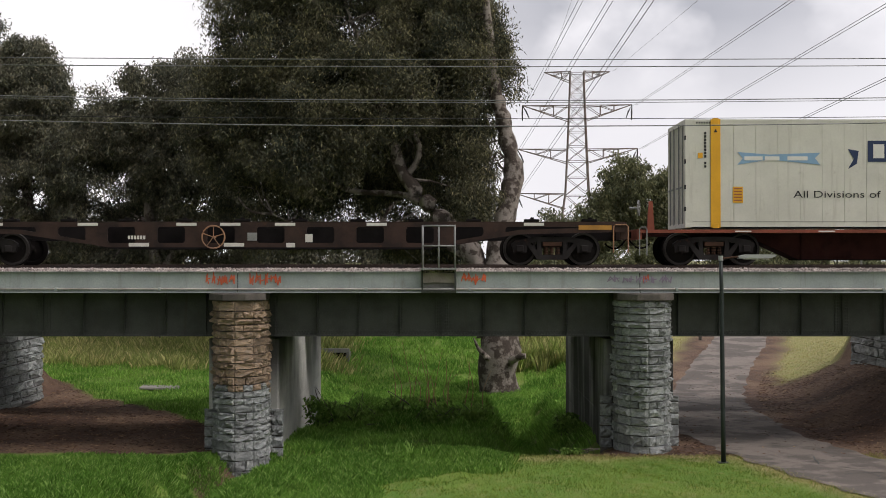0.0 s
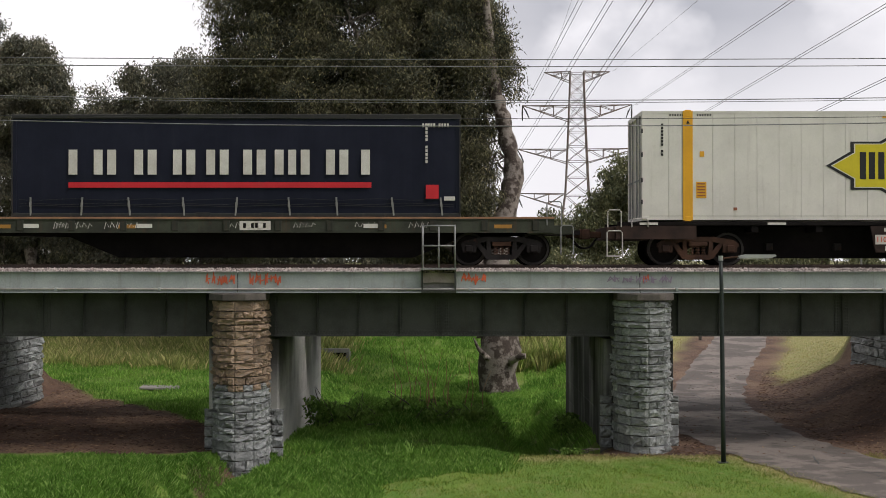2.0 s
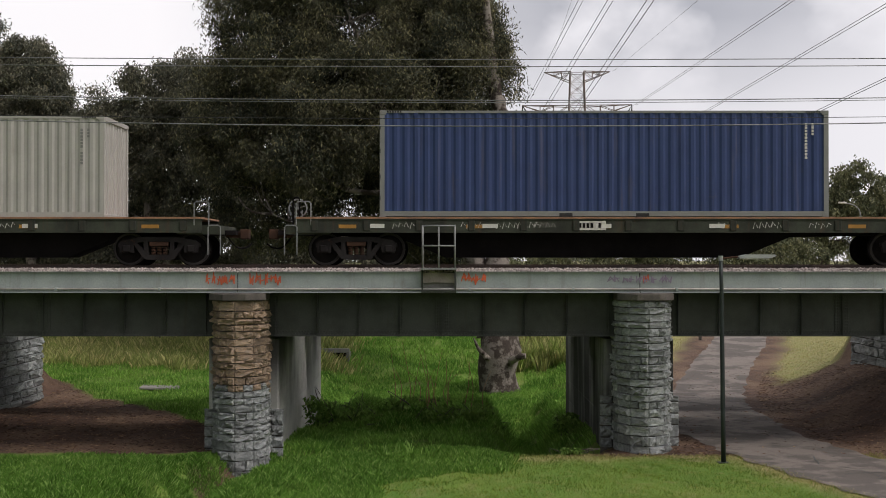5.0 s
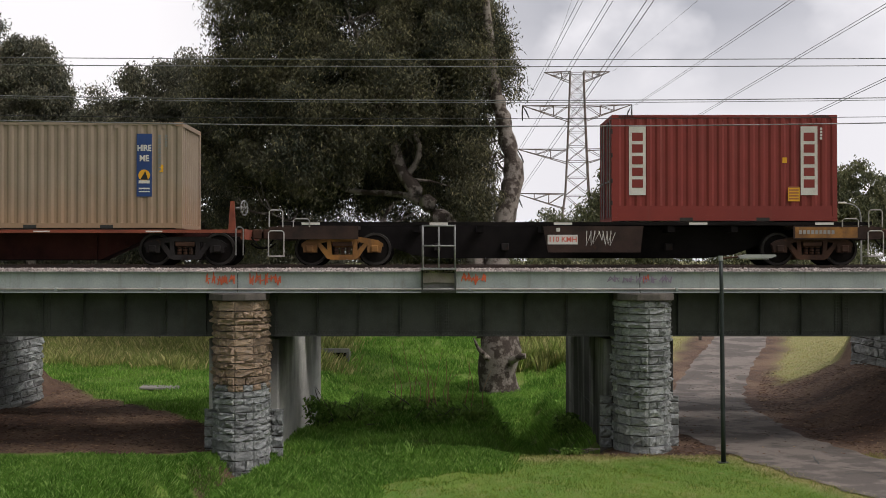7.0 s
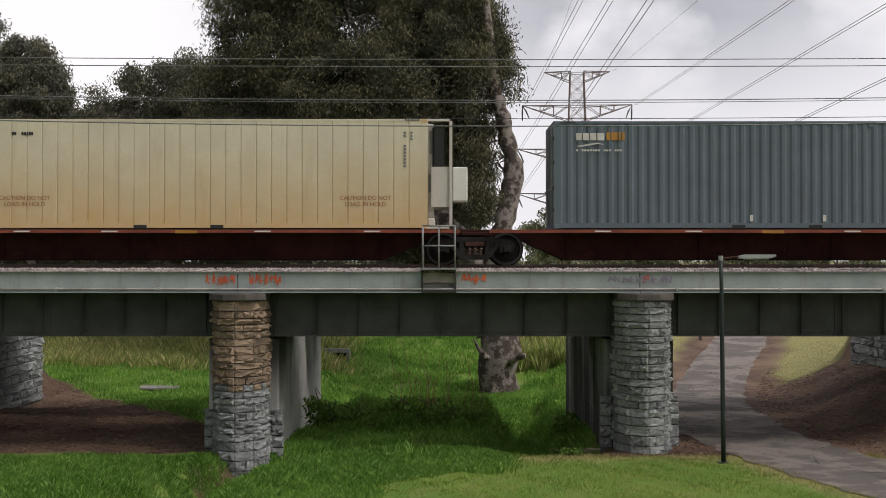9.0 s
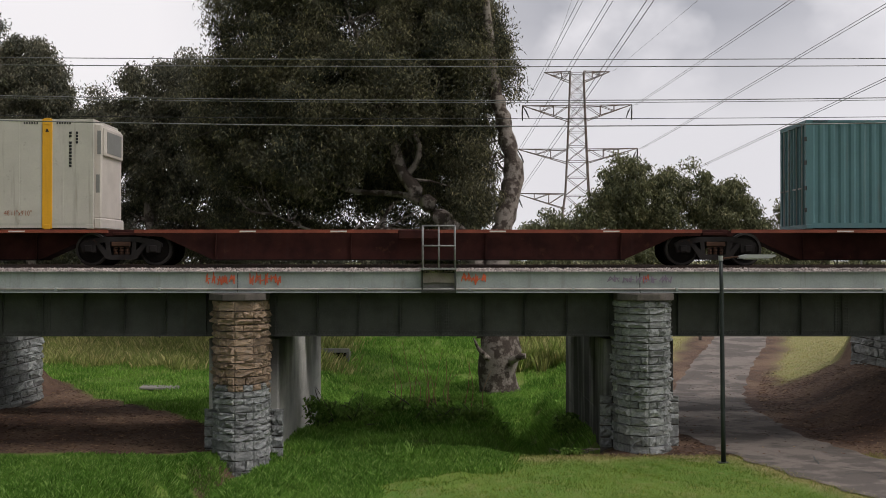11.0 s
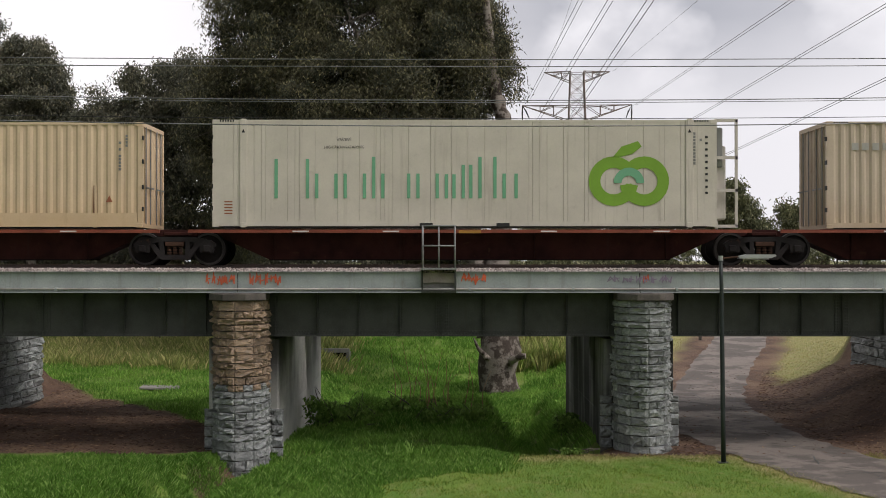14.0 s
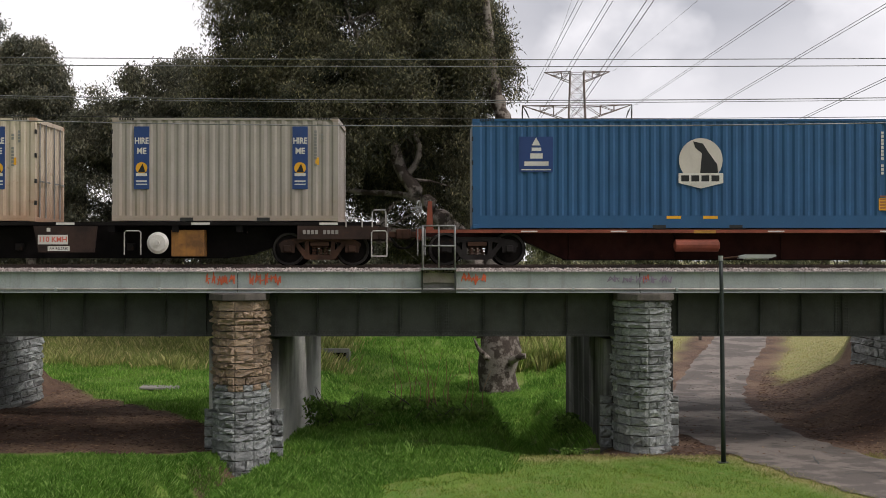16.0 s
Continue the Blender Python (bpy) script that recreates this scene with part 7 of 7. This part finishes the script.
def green_reefer(a, b, zb, H, seed, kind):
    t, L, h = shell("white refrigerated container with green posts and slanted green emblem", a, b, zb, H, "panel", "white", base=0.1, seed=seed)
    strap(t, -h + 0.97, H, "green", 0.3)
    strap(t, h - 0.7, H, "green", 0.3)
    o = -h - 0.15
    flatpoly(t, "emblem", [(o + 4.48, 1.22), (o + 4.66, 0.98), (o + 5.05, 0.98), (o + 4.95, 1.14), (o + 6.02, 2.05), (o + 5.82, 2.35)], "navy_ink", FACE, "navy slanted emblem")
    flatpoly(t, "emblem", [(o + 5.18, 1.12), (o + 5.42, 0.98), (o + 6.55, 2.1), (o + 6.55, 2.15), (o + 6.35, 2.38), (o + 5.88, 2.38), (o + 6.0, 2.12)], "green", FACE - 0.002, "green slanted emblem")
    letter_frames(t, "word_block", o + 6.75, [0.32, 0.32, 0.09, 0.44, 0.38, 0.32, 0.34], 0.15, 1.75, 2.12, 0.085, "green")
    letter_frames(t, "word_block", o + 6.75, [0.32, 0.37, 0.36, 0.36, 0.30, 0.32, 0.32], 0.135, 1.18, 1.56, 0.085, "navy_ink")
    text(t, "46'6\"x9'8\" RF", -h + 2.75, 0.45, 0.19, "black", FACE, 0.85)
    warn_label(t, -h + 0.4, 0.42)
    rect(t, "small_label", -h + 0.45, -h + 0.56, 1.72, 1.86, "yellow")
    rect(t, "top_strip", -0.9, 0.8, H - 0.13, H - 0.08, "yellow")
    for k in range(12):
        rect(t, "edge_mark", h - 0.28, h - 0.2, 0.9 + k * 0.16, 0.96 + k * 0.16, "black")
    labels(t, h - 0.2, H, seed)
    hazard(t, -h + 0.4, H - 0.12)
    open_frame(t, h, H)


def cream_reefer_logo(a, b, zb, H, seed, kind):
    t, L, h = shell("cream refrigerated container with a yellow post and faded blue ribbon emblems", a, b, zb, H, "panel", "ribbon_cream", base=0.12, seed=seed)
    strap(t, -h + 0.83, H, "yellow")
    flatpoly(t, "ribbon", [(-h + 1.43, 1.72), (-h + 2.3, 1.86), (-h + 3.7, 1.72), (-h + 3.55, 1.9), (-h + 3.7, 2.05), (-h + 2.3, 2.0), (-h + 1.43, 2.07), (-h + 1.58, 1.9)], "ribbon_blue", FACE, "faded blue ribbon")
    letter_bars(t, "ribbon_block", -h + 1.62, [0.5, 0.4, -0.1, 0.55], 0.06, 1.84, 1.95, "white", "", FACE - 0.004)
    flatpoly(t, "emblem", [(-h + 4.45, 1.6), (-h + 4.7, 1.75), (-h + 4.75, 2.1), (-h + 4.45, 2.15), (-h + 4.62, 1.88)], "navy_ink")
    rect(t, "emblem", -h + 5.0, -h + 7.2, 1.8, 2.38, "navy_ink")
    letter_bars(t, "emblem_block", -h + 5.15, [0.3, 0.35, 0.35], 0.1, 1.9, 2.28, "white", "", FACE - 0.004)
    text(t, "All Divisions of", -h + 4.15, 0.9, 0.27, "black", FACE, 2.4)
    warn_label(t, -h + 1.3, 0.68)
    rect(t, "small_label", -h + 0.35, -h + 0.48, 1.9, 2.05, "yellow")
    rect(t, "rail_seam", -h + 0.2, h - 0.2, 0.16, 0.178, "seam")
    labels(t, h, H, seed)
    hazard(t, -h + 0.3, H - 0.12)
    freezer_unit(t, h, H)


def curtain_box(label, side, framing, text_kind=None):
    def make(a, b, zb, H, seed, kind):
        t, L, h = shell(label, a, b, zb, H, "curtain", side, framing, framing, base=0.11, seed=seed)
        rnd = random.Random(seed)
        put("roof_edge", mesh_of("roof_edge", B((-h, h, -1.24, -1.15, H - 0.11, H + 0.01), bevel=0.015), M[framing]), t)
        for cx in (-h, h - 0.035):
            put("curtain_tube", mesh_of("curtain_tube", B((cx, cx + 0.035, -1.25, -1.18, 0.1, H - 0.1)), M[framing]), t)
        put("base_rail", mesh_of("base_rail", B((-h, h, -1.232, -1.1, 0.0, 0.10), bevel=0.01), M["frame_dark"]), t)
        bm = bmesh.new()
        n = int(L / {"dark_navy": 1.3, "deep_navy": 0.85}.get(side, 0.62))
        for k in range(n):
            x = -h + 0.45 + k * (L - 0.9) / (n - 1) + rnd.uniform(-0.08, 0.08)
            put("buckle_strap", shared(("buckle", "navy" in side), lambda: mesh_of("buckle_strap", B((-0.022, 0.022, -1.238, -1.215, 0.04, 0.54), (-0.03, 0.03, -1.25, -1.23, 0.28, 0.40)), M["frame_grey" if "navy" in side else "strap_dark"])), t, pose(x, 0, 0, 0, rnd.uniform(-7, 7), 0))
        for z in (0.3, 0.36, 0.48):
            p = [(-h + 0.2 + (L - 0.4) * k / 40, -1.222 - 0.012 * abs(math.sin(k * 1.3)), z + 0.02 * math.sin(k * 0.9 + z * 20)) for k in range(41)]
            tube(bm, p, 0.008, 4)
        put("lashing_seam", mesh_of("lashing_seam", bm, M["frame_dark" if "navy" in side else "strap_dark"]), t)
        for x in (-0.9, 0.9):
            rect(t, "fork_pocket", x - 0.2, x + 0.2, 0.01, 0.13, "black", -1.239)
        code_bars(t, h - 1.05, H - 0.34, 0.75, 0.1, "plate_white", -1.245, 10, seed)
        rect(t, "number_card", h - 0.45, h - 0.15, 0.45, 0.56, "plate_white", -1.245)
        if text_kind:
            o, w = text_kind
            up = 0.0 if zb > 6.2 else 0.4
            letter_frames(t, "word_block", -h + o, [w * 0.95, w, w * 0.95, w * 0.8, w * 0.9, w * 0.75, w * 0.22, w * 0.95, w * 0.85], w * 0.13, 1.16 + up, 1.84 + up, 0.21, "plate_white", "", -1.262)
            rect(t, "underline", -h + o, -h + o + w * 8.45, 0.80 + up, 0.95 + up, "line_red", -1.262, "red underline")
            if zb > 6.2:
                rect(t, "warning_label", h - 0.95, h - 0.6, 0.5, 0.88, "line_red", -1.262)
                code_bars(t, h - 0.93, 2.55, 0.06, 1.1, "plate_white", -1.262, 11, seed, True)
        return t
    return make


INK = {"upright_panel_red": "plate_white", "blue_paint": "plate_white", "slate_paint": "seam", "navy_paint": "plate_white", "teal_paint": "plate_white"}


def corrugated(label, side, decorate=None, framing=None, style="corrugated", doors="rear"):
    def make(a, b, zb, H, seed, kind):
        t, L, h = shell(label, a, b, zb, H, style, side, framing, doors=doors, base=0.16, seed=seed)
        pockets(t, (-1.05, 1.05))
        labels(t, h, H, seed, False, INK.get(side, "frame_grey"))
        for k in range(5):
            x = -h + L * (0.08 + 0.21 * k)
            rect(t, "rail_lug", x - 0.05, x + 0.05, H - 0.16, H - 0.08, side, FACE)
        hazard(t, -h + 0.2, H - 0.06)
        hazard(t, h - 0.62, H - 0.06)
        if decorate:
            decorate(t, L, h, H, seed)
        return t
    return make


def d_upright_panel(t, L, h, H, seed):
    for x in (-h + 0.47, h - 1.0):
        rect(t, "name_panel", x, x + 0.46, 0.72, 2.6, "plate_white", FACE, "white upright name panel")
        letter_bars_up(t, x + 0.08, 0.3, 5, 0.92, 2.52, "upright_panel_red")
    warn_label(t, h - 1.35, 0.55, "yellow", 0.32, 0.38)
    rect(t, "small_label", h - 1.5, h - 1.38, 1.6, 1.75, "yellow")
    rect(t, "base_plate", -h + 0.15, h - 0.15, 0.15, 0.42, "upright_panel_red", FACE + 0.004)


def letter_bars_up(t, x, w, n, z0, z1, material, y=FACE - 0.004):
    s = (z1 - z0) / n
    for k in range(n):
        put("name_block", mesh_of("name_block", B((x, x + w, y, y + 0.003, z0 + k * s, z0 + k * s + s * 0.72)), M[material]), t)


def hire_banner(t, x, H):
    rect(t, "banner", x, x + 0.42, 0.88, 2.6, "sign_blue", FACE, "navy upright banner")
    text(t, "HIRE", x + 0.21, 2.2, 0.23, "plate_white", FACE - 0.004, 0.38, 0.008)
    text(t, "ME", x + 0.21, 1.92, 0.23, "plate_white", FACE - 0.004, 0.26, 0.008)
    ringpoly(t, "banner_badge", x + 0.21, 1.46, 0, 0.16, "yellow", y=FACE - 0.004)
    flatpoly(t, "banner_badge", [(x + 0.1, 1.34), (x + 0.32, 1.34), (x + 0.24, 1.58), (x + 0.16, 1.44)], "black", FACE - 0.008)
    rect(t, "banner_line", x + 0.06, x + 0.36, 1.24, 1.32, "plate_white", FACE - 0.006)
    rect(t, "banner_line", x + 0.06, x + 0.36, 1.08, 1.12, "plate_white", FACE - 0.004)
    rect(t, "banner_line", x + 0.06, x + 0.36, 1.0, 1.03, "plate_white", FACE - 0.004)


def d_hire_pair(t, L, h, H, seed):
    hire_banner(t, -h + 0.6, H)
    hire_banner(t, h - 1.25, H)
    rect(t, "small_label", h - 0.62, h - 0.52, 1.55, 1.75, "yellow")


def animal_badge(t, x, z, r, ring, field):
    ringpoly(t, "badge", x, z, 0, r, field, y=FACE, label="round badge with a dark animal shape")
    flatpoly(t, "badge_shape", [(x - 0.05 * r, z - 0.8 * r), (x + 0.8 * r, z - 0.7 * r), (x + 0.75 * r, z - 0.2 * r), (x + 0.35 * r, z + 0.35 * r), (x + 0.1 * r, z + 0.75 * r), (x - 0.35 * r, z + 0.85 * r), (x - 0.25 * r, z + 0.55 * r), (x + 0.05 * r, z + 0.3 * r)], "black", FACE - 0.004)
    flatpoly(t, "badge_band", [(x - r * 1.02, z - r * 1.05), (x, z - r * 1.3), (x + r * 1.02, z - r * 1.05), (x + r * 1.02, z - r * 0.6), (x - r * 1.02, z - r * 0.6)], ring, FACE - 0.008)
    letter_bars(t, "badge_block", x - r * 0.9, [r * 0.36] * 4, r * 0.1, z - r * 0.98, z - r * 0.7, "black", "", FACE - 0.012)


def d_wolf_tan(t, L, h, H, seed):
    animal_badge(t, -h + 3.05, 1.85, 0.56, "plate_white", "yellow")
    rect(t, "small_label", h - 0.68, h - 0.58, 1.7, 1.85, "yellow")


def d_slate(t, L, h, H, seed):
    letter_bars(t, "word_block", -h + 0.62, [0.15, 0.17, 0.17, 0.19], 0.03, 2.42, 2.62, "plate_white")
    letter_bars(t, "word_block", -h + 1.45, [0.1, 0.17, 0.06, 0.08], 0.03, 2.42, 2.64, "amber")
    flatpoly(t, "word_wave", [(-h + 0.6, 2.26), (-h + 1.2, 2.36), (-h + 1.4, 2.3), (-h + 1.2, 2.32), (-h + 0.75, 2.24)], "plate_white")
    code_bars(t, -h + 0.62, 2.12, 1.35, 0.05, "plate_white", FACE, 18, seed)
    for x in (-0.75, 1.25):
        rect(t, "number_card", x, x + 0.09, 0.2, 0.38, "plate_white")
    code_bars(t, h - 1.1, H - 0.35, 0.07, 1.2, "plate_white", FACE, 12, seed, True)


def d_bold_word(t, L, h, H, seed):
    letter_frames(t, "word_block", -h + 3.2, [0.65, 0.73, 0.65, 0.58, 0.63, 0.53, 0.15, 0.65, 0.58], 0.13, 1.75, 2.25, 0.15, "black", "")
    rect(t, "underline", -h + 3.12, -h + 9.4, 1.5, 1.58, "line_red", FACE, "red underline")
    text(t, "Australia's Global Logistics People", -h + 6.28, 1.08, 0.34, "black", FACE, 6.1)
    rect(t, "rust_patch", h - 3.35, h - 0.5, 0.2, H - 0.1, "bold_word_white_paint", FACE + 0.012)
    rnd = random.Random(seed)
    for k in range(30):
        x = h - 3.4 + 3.0 * (k / 30) + rnd.uniform(-0.04, 0.04)
        w = rnd.uniform(0.015, 0.05)
        z = rnd.uniform(0.3, 2.0)
        flatpoly(t, "rust_streak", [(x, H - 0.1), (x + w, H - 0.1), (x + w * 0.6, z), (x + w * 0.4, z)], "rust", FACE - 0.002)
    for x in (-0.85, 1.2):
        rect(t, "pocket_mark", x - 0.18, x + 0.18, 0.12, 0.22, "yellow", FACE - 0.002)
    warn_label(t, h - 0.75, 0.75, "yellow", 0.38, 0.26)


def d_blue(t, L, h, H, seed):
    rect(t, "sign_panel", -h + 1.28, -h + 2.2, 1.55, 2.52, "sign_blue", FACE, "dark blue panel with pale arrow")
    flatpoly(t, "sign_arrow", [(-h + 1.62, 2.28), (-h + 1.86, 2.28), (-h + 1.74, 2.5)], "plate_white", FACE - 0.004)
    rect(t, "sign_bar", -h + 1.62, -h + 1.88, 2.13, 2.22, "plate_white", FACE - 0.004)
    rect(t, "sign_bar", -h + 1.58, -h + 1.92, 1.92, 2.06, "plate_white", FACE - 0.004)
    rect(t, "sign_bar", -h + 1.42, -h + 2.08, 1.72, 1.84, "plate_white", FACE - 0.004)
    rect(t, "sign_bar", -h + 1.34, -h + 2.14, 1.6, 1.63, "plate_white", FACE - 0.004)
    animal_badge(t, -h + 6.25, 1.88, 0.6, "plate_white", "off_white")
    warn_label(t, h - 1.2, 0.5, "yellow", 0.3, 0.34)
    rect(t, "small_label", h - 0.85, h - 0.75, 1.85, 2.0, "yellow")
    code_bars(t, h - 1.1, H - 0.35, 0.07, 1.2, "plate_white", FACE - 0.002, 12, seed, True)
    rect(t, "base_plate", -h + 0.15, h - 0.15, 0.16, 0.36, "blue_paint", FACE + 0.004)
    for x in (-0.65, 0.35):
        rect(t, "pocket_mark", x - 0.2, x + 0.2, 0.27, 0.35, "yellow", FACE - 0.002)


def d_ring_emblem(faded):
    def deco(t, L, h, H, seed):
        m = "faded_green" if faded else "dark_green_ink"
        y = FACE - 0.002
        # plain strokes where the letters of the name stand
        x, z0 = -h + 1.7, 0.78
        for w, tall in ((0.95, 1.08), (0.62, 0.68), (0.62, 0.68), (0.09, 1.14), (0.8, 0.68), (0.62, 0.68), (0.3, 0.66), (0.3, 0.92), (0.5, 1.14), (0.42, 0.68)):
            letter_frames(t, "name_block", x, [w], 0, z0, z0 + tall, 0.12 if not faded else 0.08, m, "", y)
            x += w + 0.16
        cx = -h + 11.4
        ringpoly(t, "emblem", cx - 0.42, 1.25, 0.36, 0.68, "apple_green", 20, 350, y, "green ring emblem")
        ringpoly(t, "emblem", cx + 0.42, 1.25, 0.36, 0.68, "apple_green", -170, 160, y - 0.004, "green ring emblem")
        ringpoly(t, "emblem", cx, 1.2, 0.2, 0.42, "faded_green", 0, 180, y - 0.008)
        flatpoly(t, "emblem_leaf", [(cx - 0.45, 1.9), (cx - 0.2, 2.2), (cx + 0.25, 2.35), (cx + 0.35, 2.2), (cx + 0.1, 2.0), (cx - 0.2, 1.92)], "apple_green", y)
        strap(t, -h + 0.85, H, "cream", 0.2)
        strap(t, h - 0.75, H, "cream", 0.2)
        for k in range(10):
            rect(t, "edge_mark", h - 0.32, h - 0.25, 0.9 + k * 0.17, 0.96 + k * 0.17, "black", y)
        warn_label(t, -h + 0.3, 0.3, "yellow" if not faded else "cream", 0.28, 0.42)
        if faded:
            text(t, "WARNING", -h + 3.6, H - 0.55, 0.13, "black", y, 0.4)
            text(t, "2 HIGH STACKING AT 40 000 KG", -h + 3.6, H - 0.76, 0.11, "black", y, 1.1)
            open_frame(t, h, H, 0.58)
        else:
            rect(t, "top_strip", -0.9, 0.7, H - 0.1, H - 0.05, "amber", y)
            rect(t, "small_label", -h + 0.45, -h + 0.55, 1.5, 1.65, "yellow", y)
            freezer_unit(t, h, H)
    return deco


def d_cream_reefer(t, L, h, H, seed):
    freezer_unit(t, h, H)
    put("unit_frame", mesh_of("unit_frame", B((h + 0.6, h + 0.68, -1.2, -1.1, 0, H), (h - 0.1, h + 0.68, -1.2, -1.1, H - 0.06, H), (h - 0.1, h + 0.68, -1.2, -1.1, 0.0, 0.1), (h + 0.1, h + 0.6, -1.15, 1.0, 0.6, 1.7)), M["off_white"]), t)
    put("door", mesh_of("door", B((h + 0.13, h + 0.5, -1.12, -1.05, 1.65, H - 0.18), bevel=0.06), M["frame_dark"]), t, None, "dark rounded access door")
    put("side_box", mesh_of("side_box", B((h + 0.68, h + 1.1, -1.1, -0.5, 0.75, 1.7), bevel=0.03), M["white"]), t, None, "white box on the end frame")
    for x in (-h + 2.6, h - 1.7):
        text(t, "CAUTION DO NOT\nLOAD IN HOLD", x, 0.75, 0.17, "brown_ink", FACE, 1.4)
    code_bars(t, -h + 2.25, H - 0.45, 0.6, 0.09, "black", FACE, 9, seed)


def d_grey_cream(t, L, h, H, seed):
    for k in range(7):
        rect(t, "old_letter", -h + 0.7 + 0.28 * k, -h + 0.88 + 0.28 * k, 2.15, 2.35, "grey_paint", FACE + 0.002)


def d_cream_long(t, L, h, H, seed):
    rect(t, "base_plate", -h + 0.15, h - 0.15, 0.16, 0.4, "long_cream", FACE + 0.004)
    for x in (-h + 1.3, h - 1.3):
        rect(t, "lifting_post", x - 0.05, x + 0.05, 0.0, 1.15, "long_cream", FACE - 0.004)
        flatpoly(t, "rust_streak", [(x - 0.05, 0.4), (x - 0.01, 0.4), (x - 0.02, 1.15), (x - 0.04, 1.15)], "rust", FACE - 0.008)
    for x in (-1.0, 1.08):
        text(t, "EMPTY ONLY", x, 0.25, 0.1, "black", FACE - 0.002, 0.42)
    flatpoly(t, "warning_triangle", [(h - 1.0, 0.7), (h - 0.82, 0.7), (h - 0.91, 0.88)], "brown_ink")


KINDS = {
    "ribbon": cream_reefer_logo, "slanted_emblem": green_reefer, "diamond": yellow_reefer, "diamond_flat": yellow_reefer, "diamond_b": yellow_reefer, "diamond_c": yellow_reefer,
    "bold_word_dark": curtain_box("dark navy curtain-sided container with pale letter blocks and a red line", "dark_navy", "frame_dark", (1.57, 0.98)),
    "bold_word_navy": curtain_box("long navy curtain-sided container with pale letter blocks and a red line", "deep_navy", "frame_dark", (3.3, 0.93)),
    "red_curtain": curtain_box("bright red curtain-sided container with buckled straps", "red_sheet", "frame_dark"),
    "maroon_curtain": curtain_box("faded maroon curtain-sided container with buckled straps", "maroon_sheet", "frame_dark"),
    "maroon_b": curtain_box("dark maroon curtain-sided container with buckled straps", "maroon_brown", "frame_dark"),
    "navy": corrugated("navy blue corrugated steel container", "navy_paint", None, "frame_grey"),
    "plain_grey": corrugated("plain grey corrugated steel container", "grey_paint"),
    "plain_teal": corrugated("plain dull teal corrugated steel container", "teal_paint"),
    "ring_emblem": corrugated("off-white ribbed container with dark green strokes and a green ring emblem", "off_white", d_ring_emblem(False), None, "ribbed"),
    "ring_emblem_b": corrugated("cream ribbed container with faded green strokes and a green ring emblem", "cream", d_ring_emblem(True), None, "ribbed"),
    "upright_panel": corrugated("short red corrugated container with two white upright panels", "upright_panel_red", d_upright_panel),
    "hire_tan": corrugated("short dusty tan corrugated container with navy hire banners", "tan", d_hire_pair),
    "wolf_tan": corrugated("short dusty tan corrugated container with a round badge", "tan", d_wolf_tan),
    "slate": corrugated("slate grey corrugated container with small pale markings", "slate_paint", d_slate),
    "cream_reefer": corrugated("dusty cream refrigerated container with an end cooling unit", "reefer_cream", d_cream_reefer, None, "beaded"),
    "rusty_cream": corrugated("rust-stained cream corrugated container", "rusty_cream_paint", None, None, "corrugated", "front"),
    "bold_word_white": corrugated("white corrugated container with dark letter blocks and rust streaks", "bold_word_white_paint", d_bold_word),
    "grey_cream": corrugated("weathered grey-cream corrugated container", "grey_cream_paint", d_grey_cream),
    "cream_long": corrugated("long cream corrugated container with rust along the top", "long_cream", d_cream_long, None, "corrugated", "front"),
    "blue": corrugated("blue corrugated container with a round badge and dark panel", "blue_paint", d_blue),
    "hire_grey": corrugated("short grey corrugated container with navy hire banners", "grey_tan", d_hire_pair),
    "rusty_tan": corrugated("short rust-stained tan container with navy hire banners", "rusty_cream_paint", d_hire_pair, None, "corrugated", "front"),
}
for seed, (kind, a, b, zb, H) in enumerate(LOADS):
    KINDS[kind](a, b, zb, H, seed + 100, kind)


# ---- what moves ----
def motions():
    times = [0, 2, 4.2, 6.3, 8, 10, 12, 14, 16]
    for ob, x, y, z in MOVING:
        walk(ob, [(t, pose(x + travel(t), y, z)) for t in times])
    for w, dx in WHEELS:
        walk(w, [(k / 10, pose(dx, 0, 0.457, 0, (k * 80) % 360, 0)) for k in range(161)])


motions()
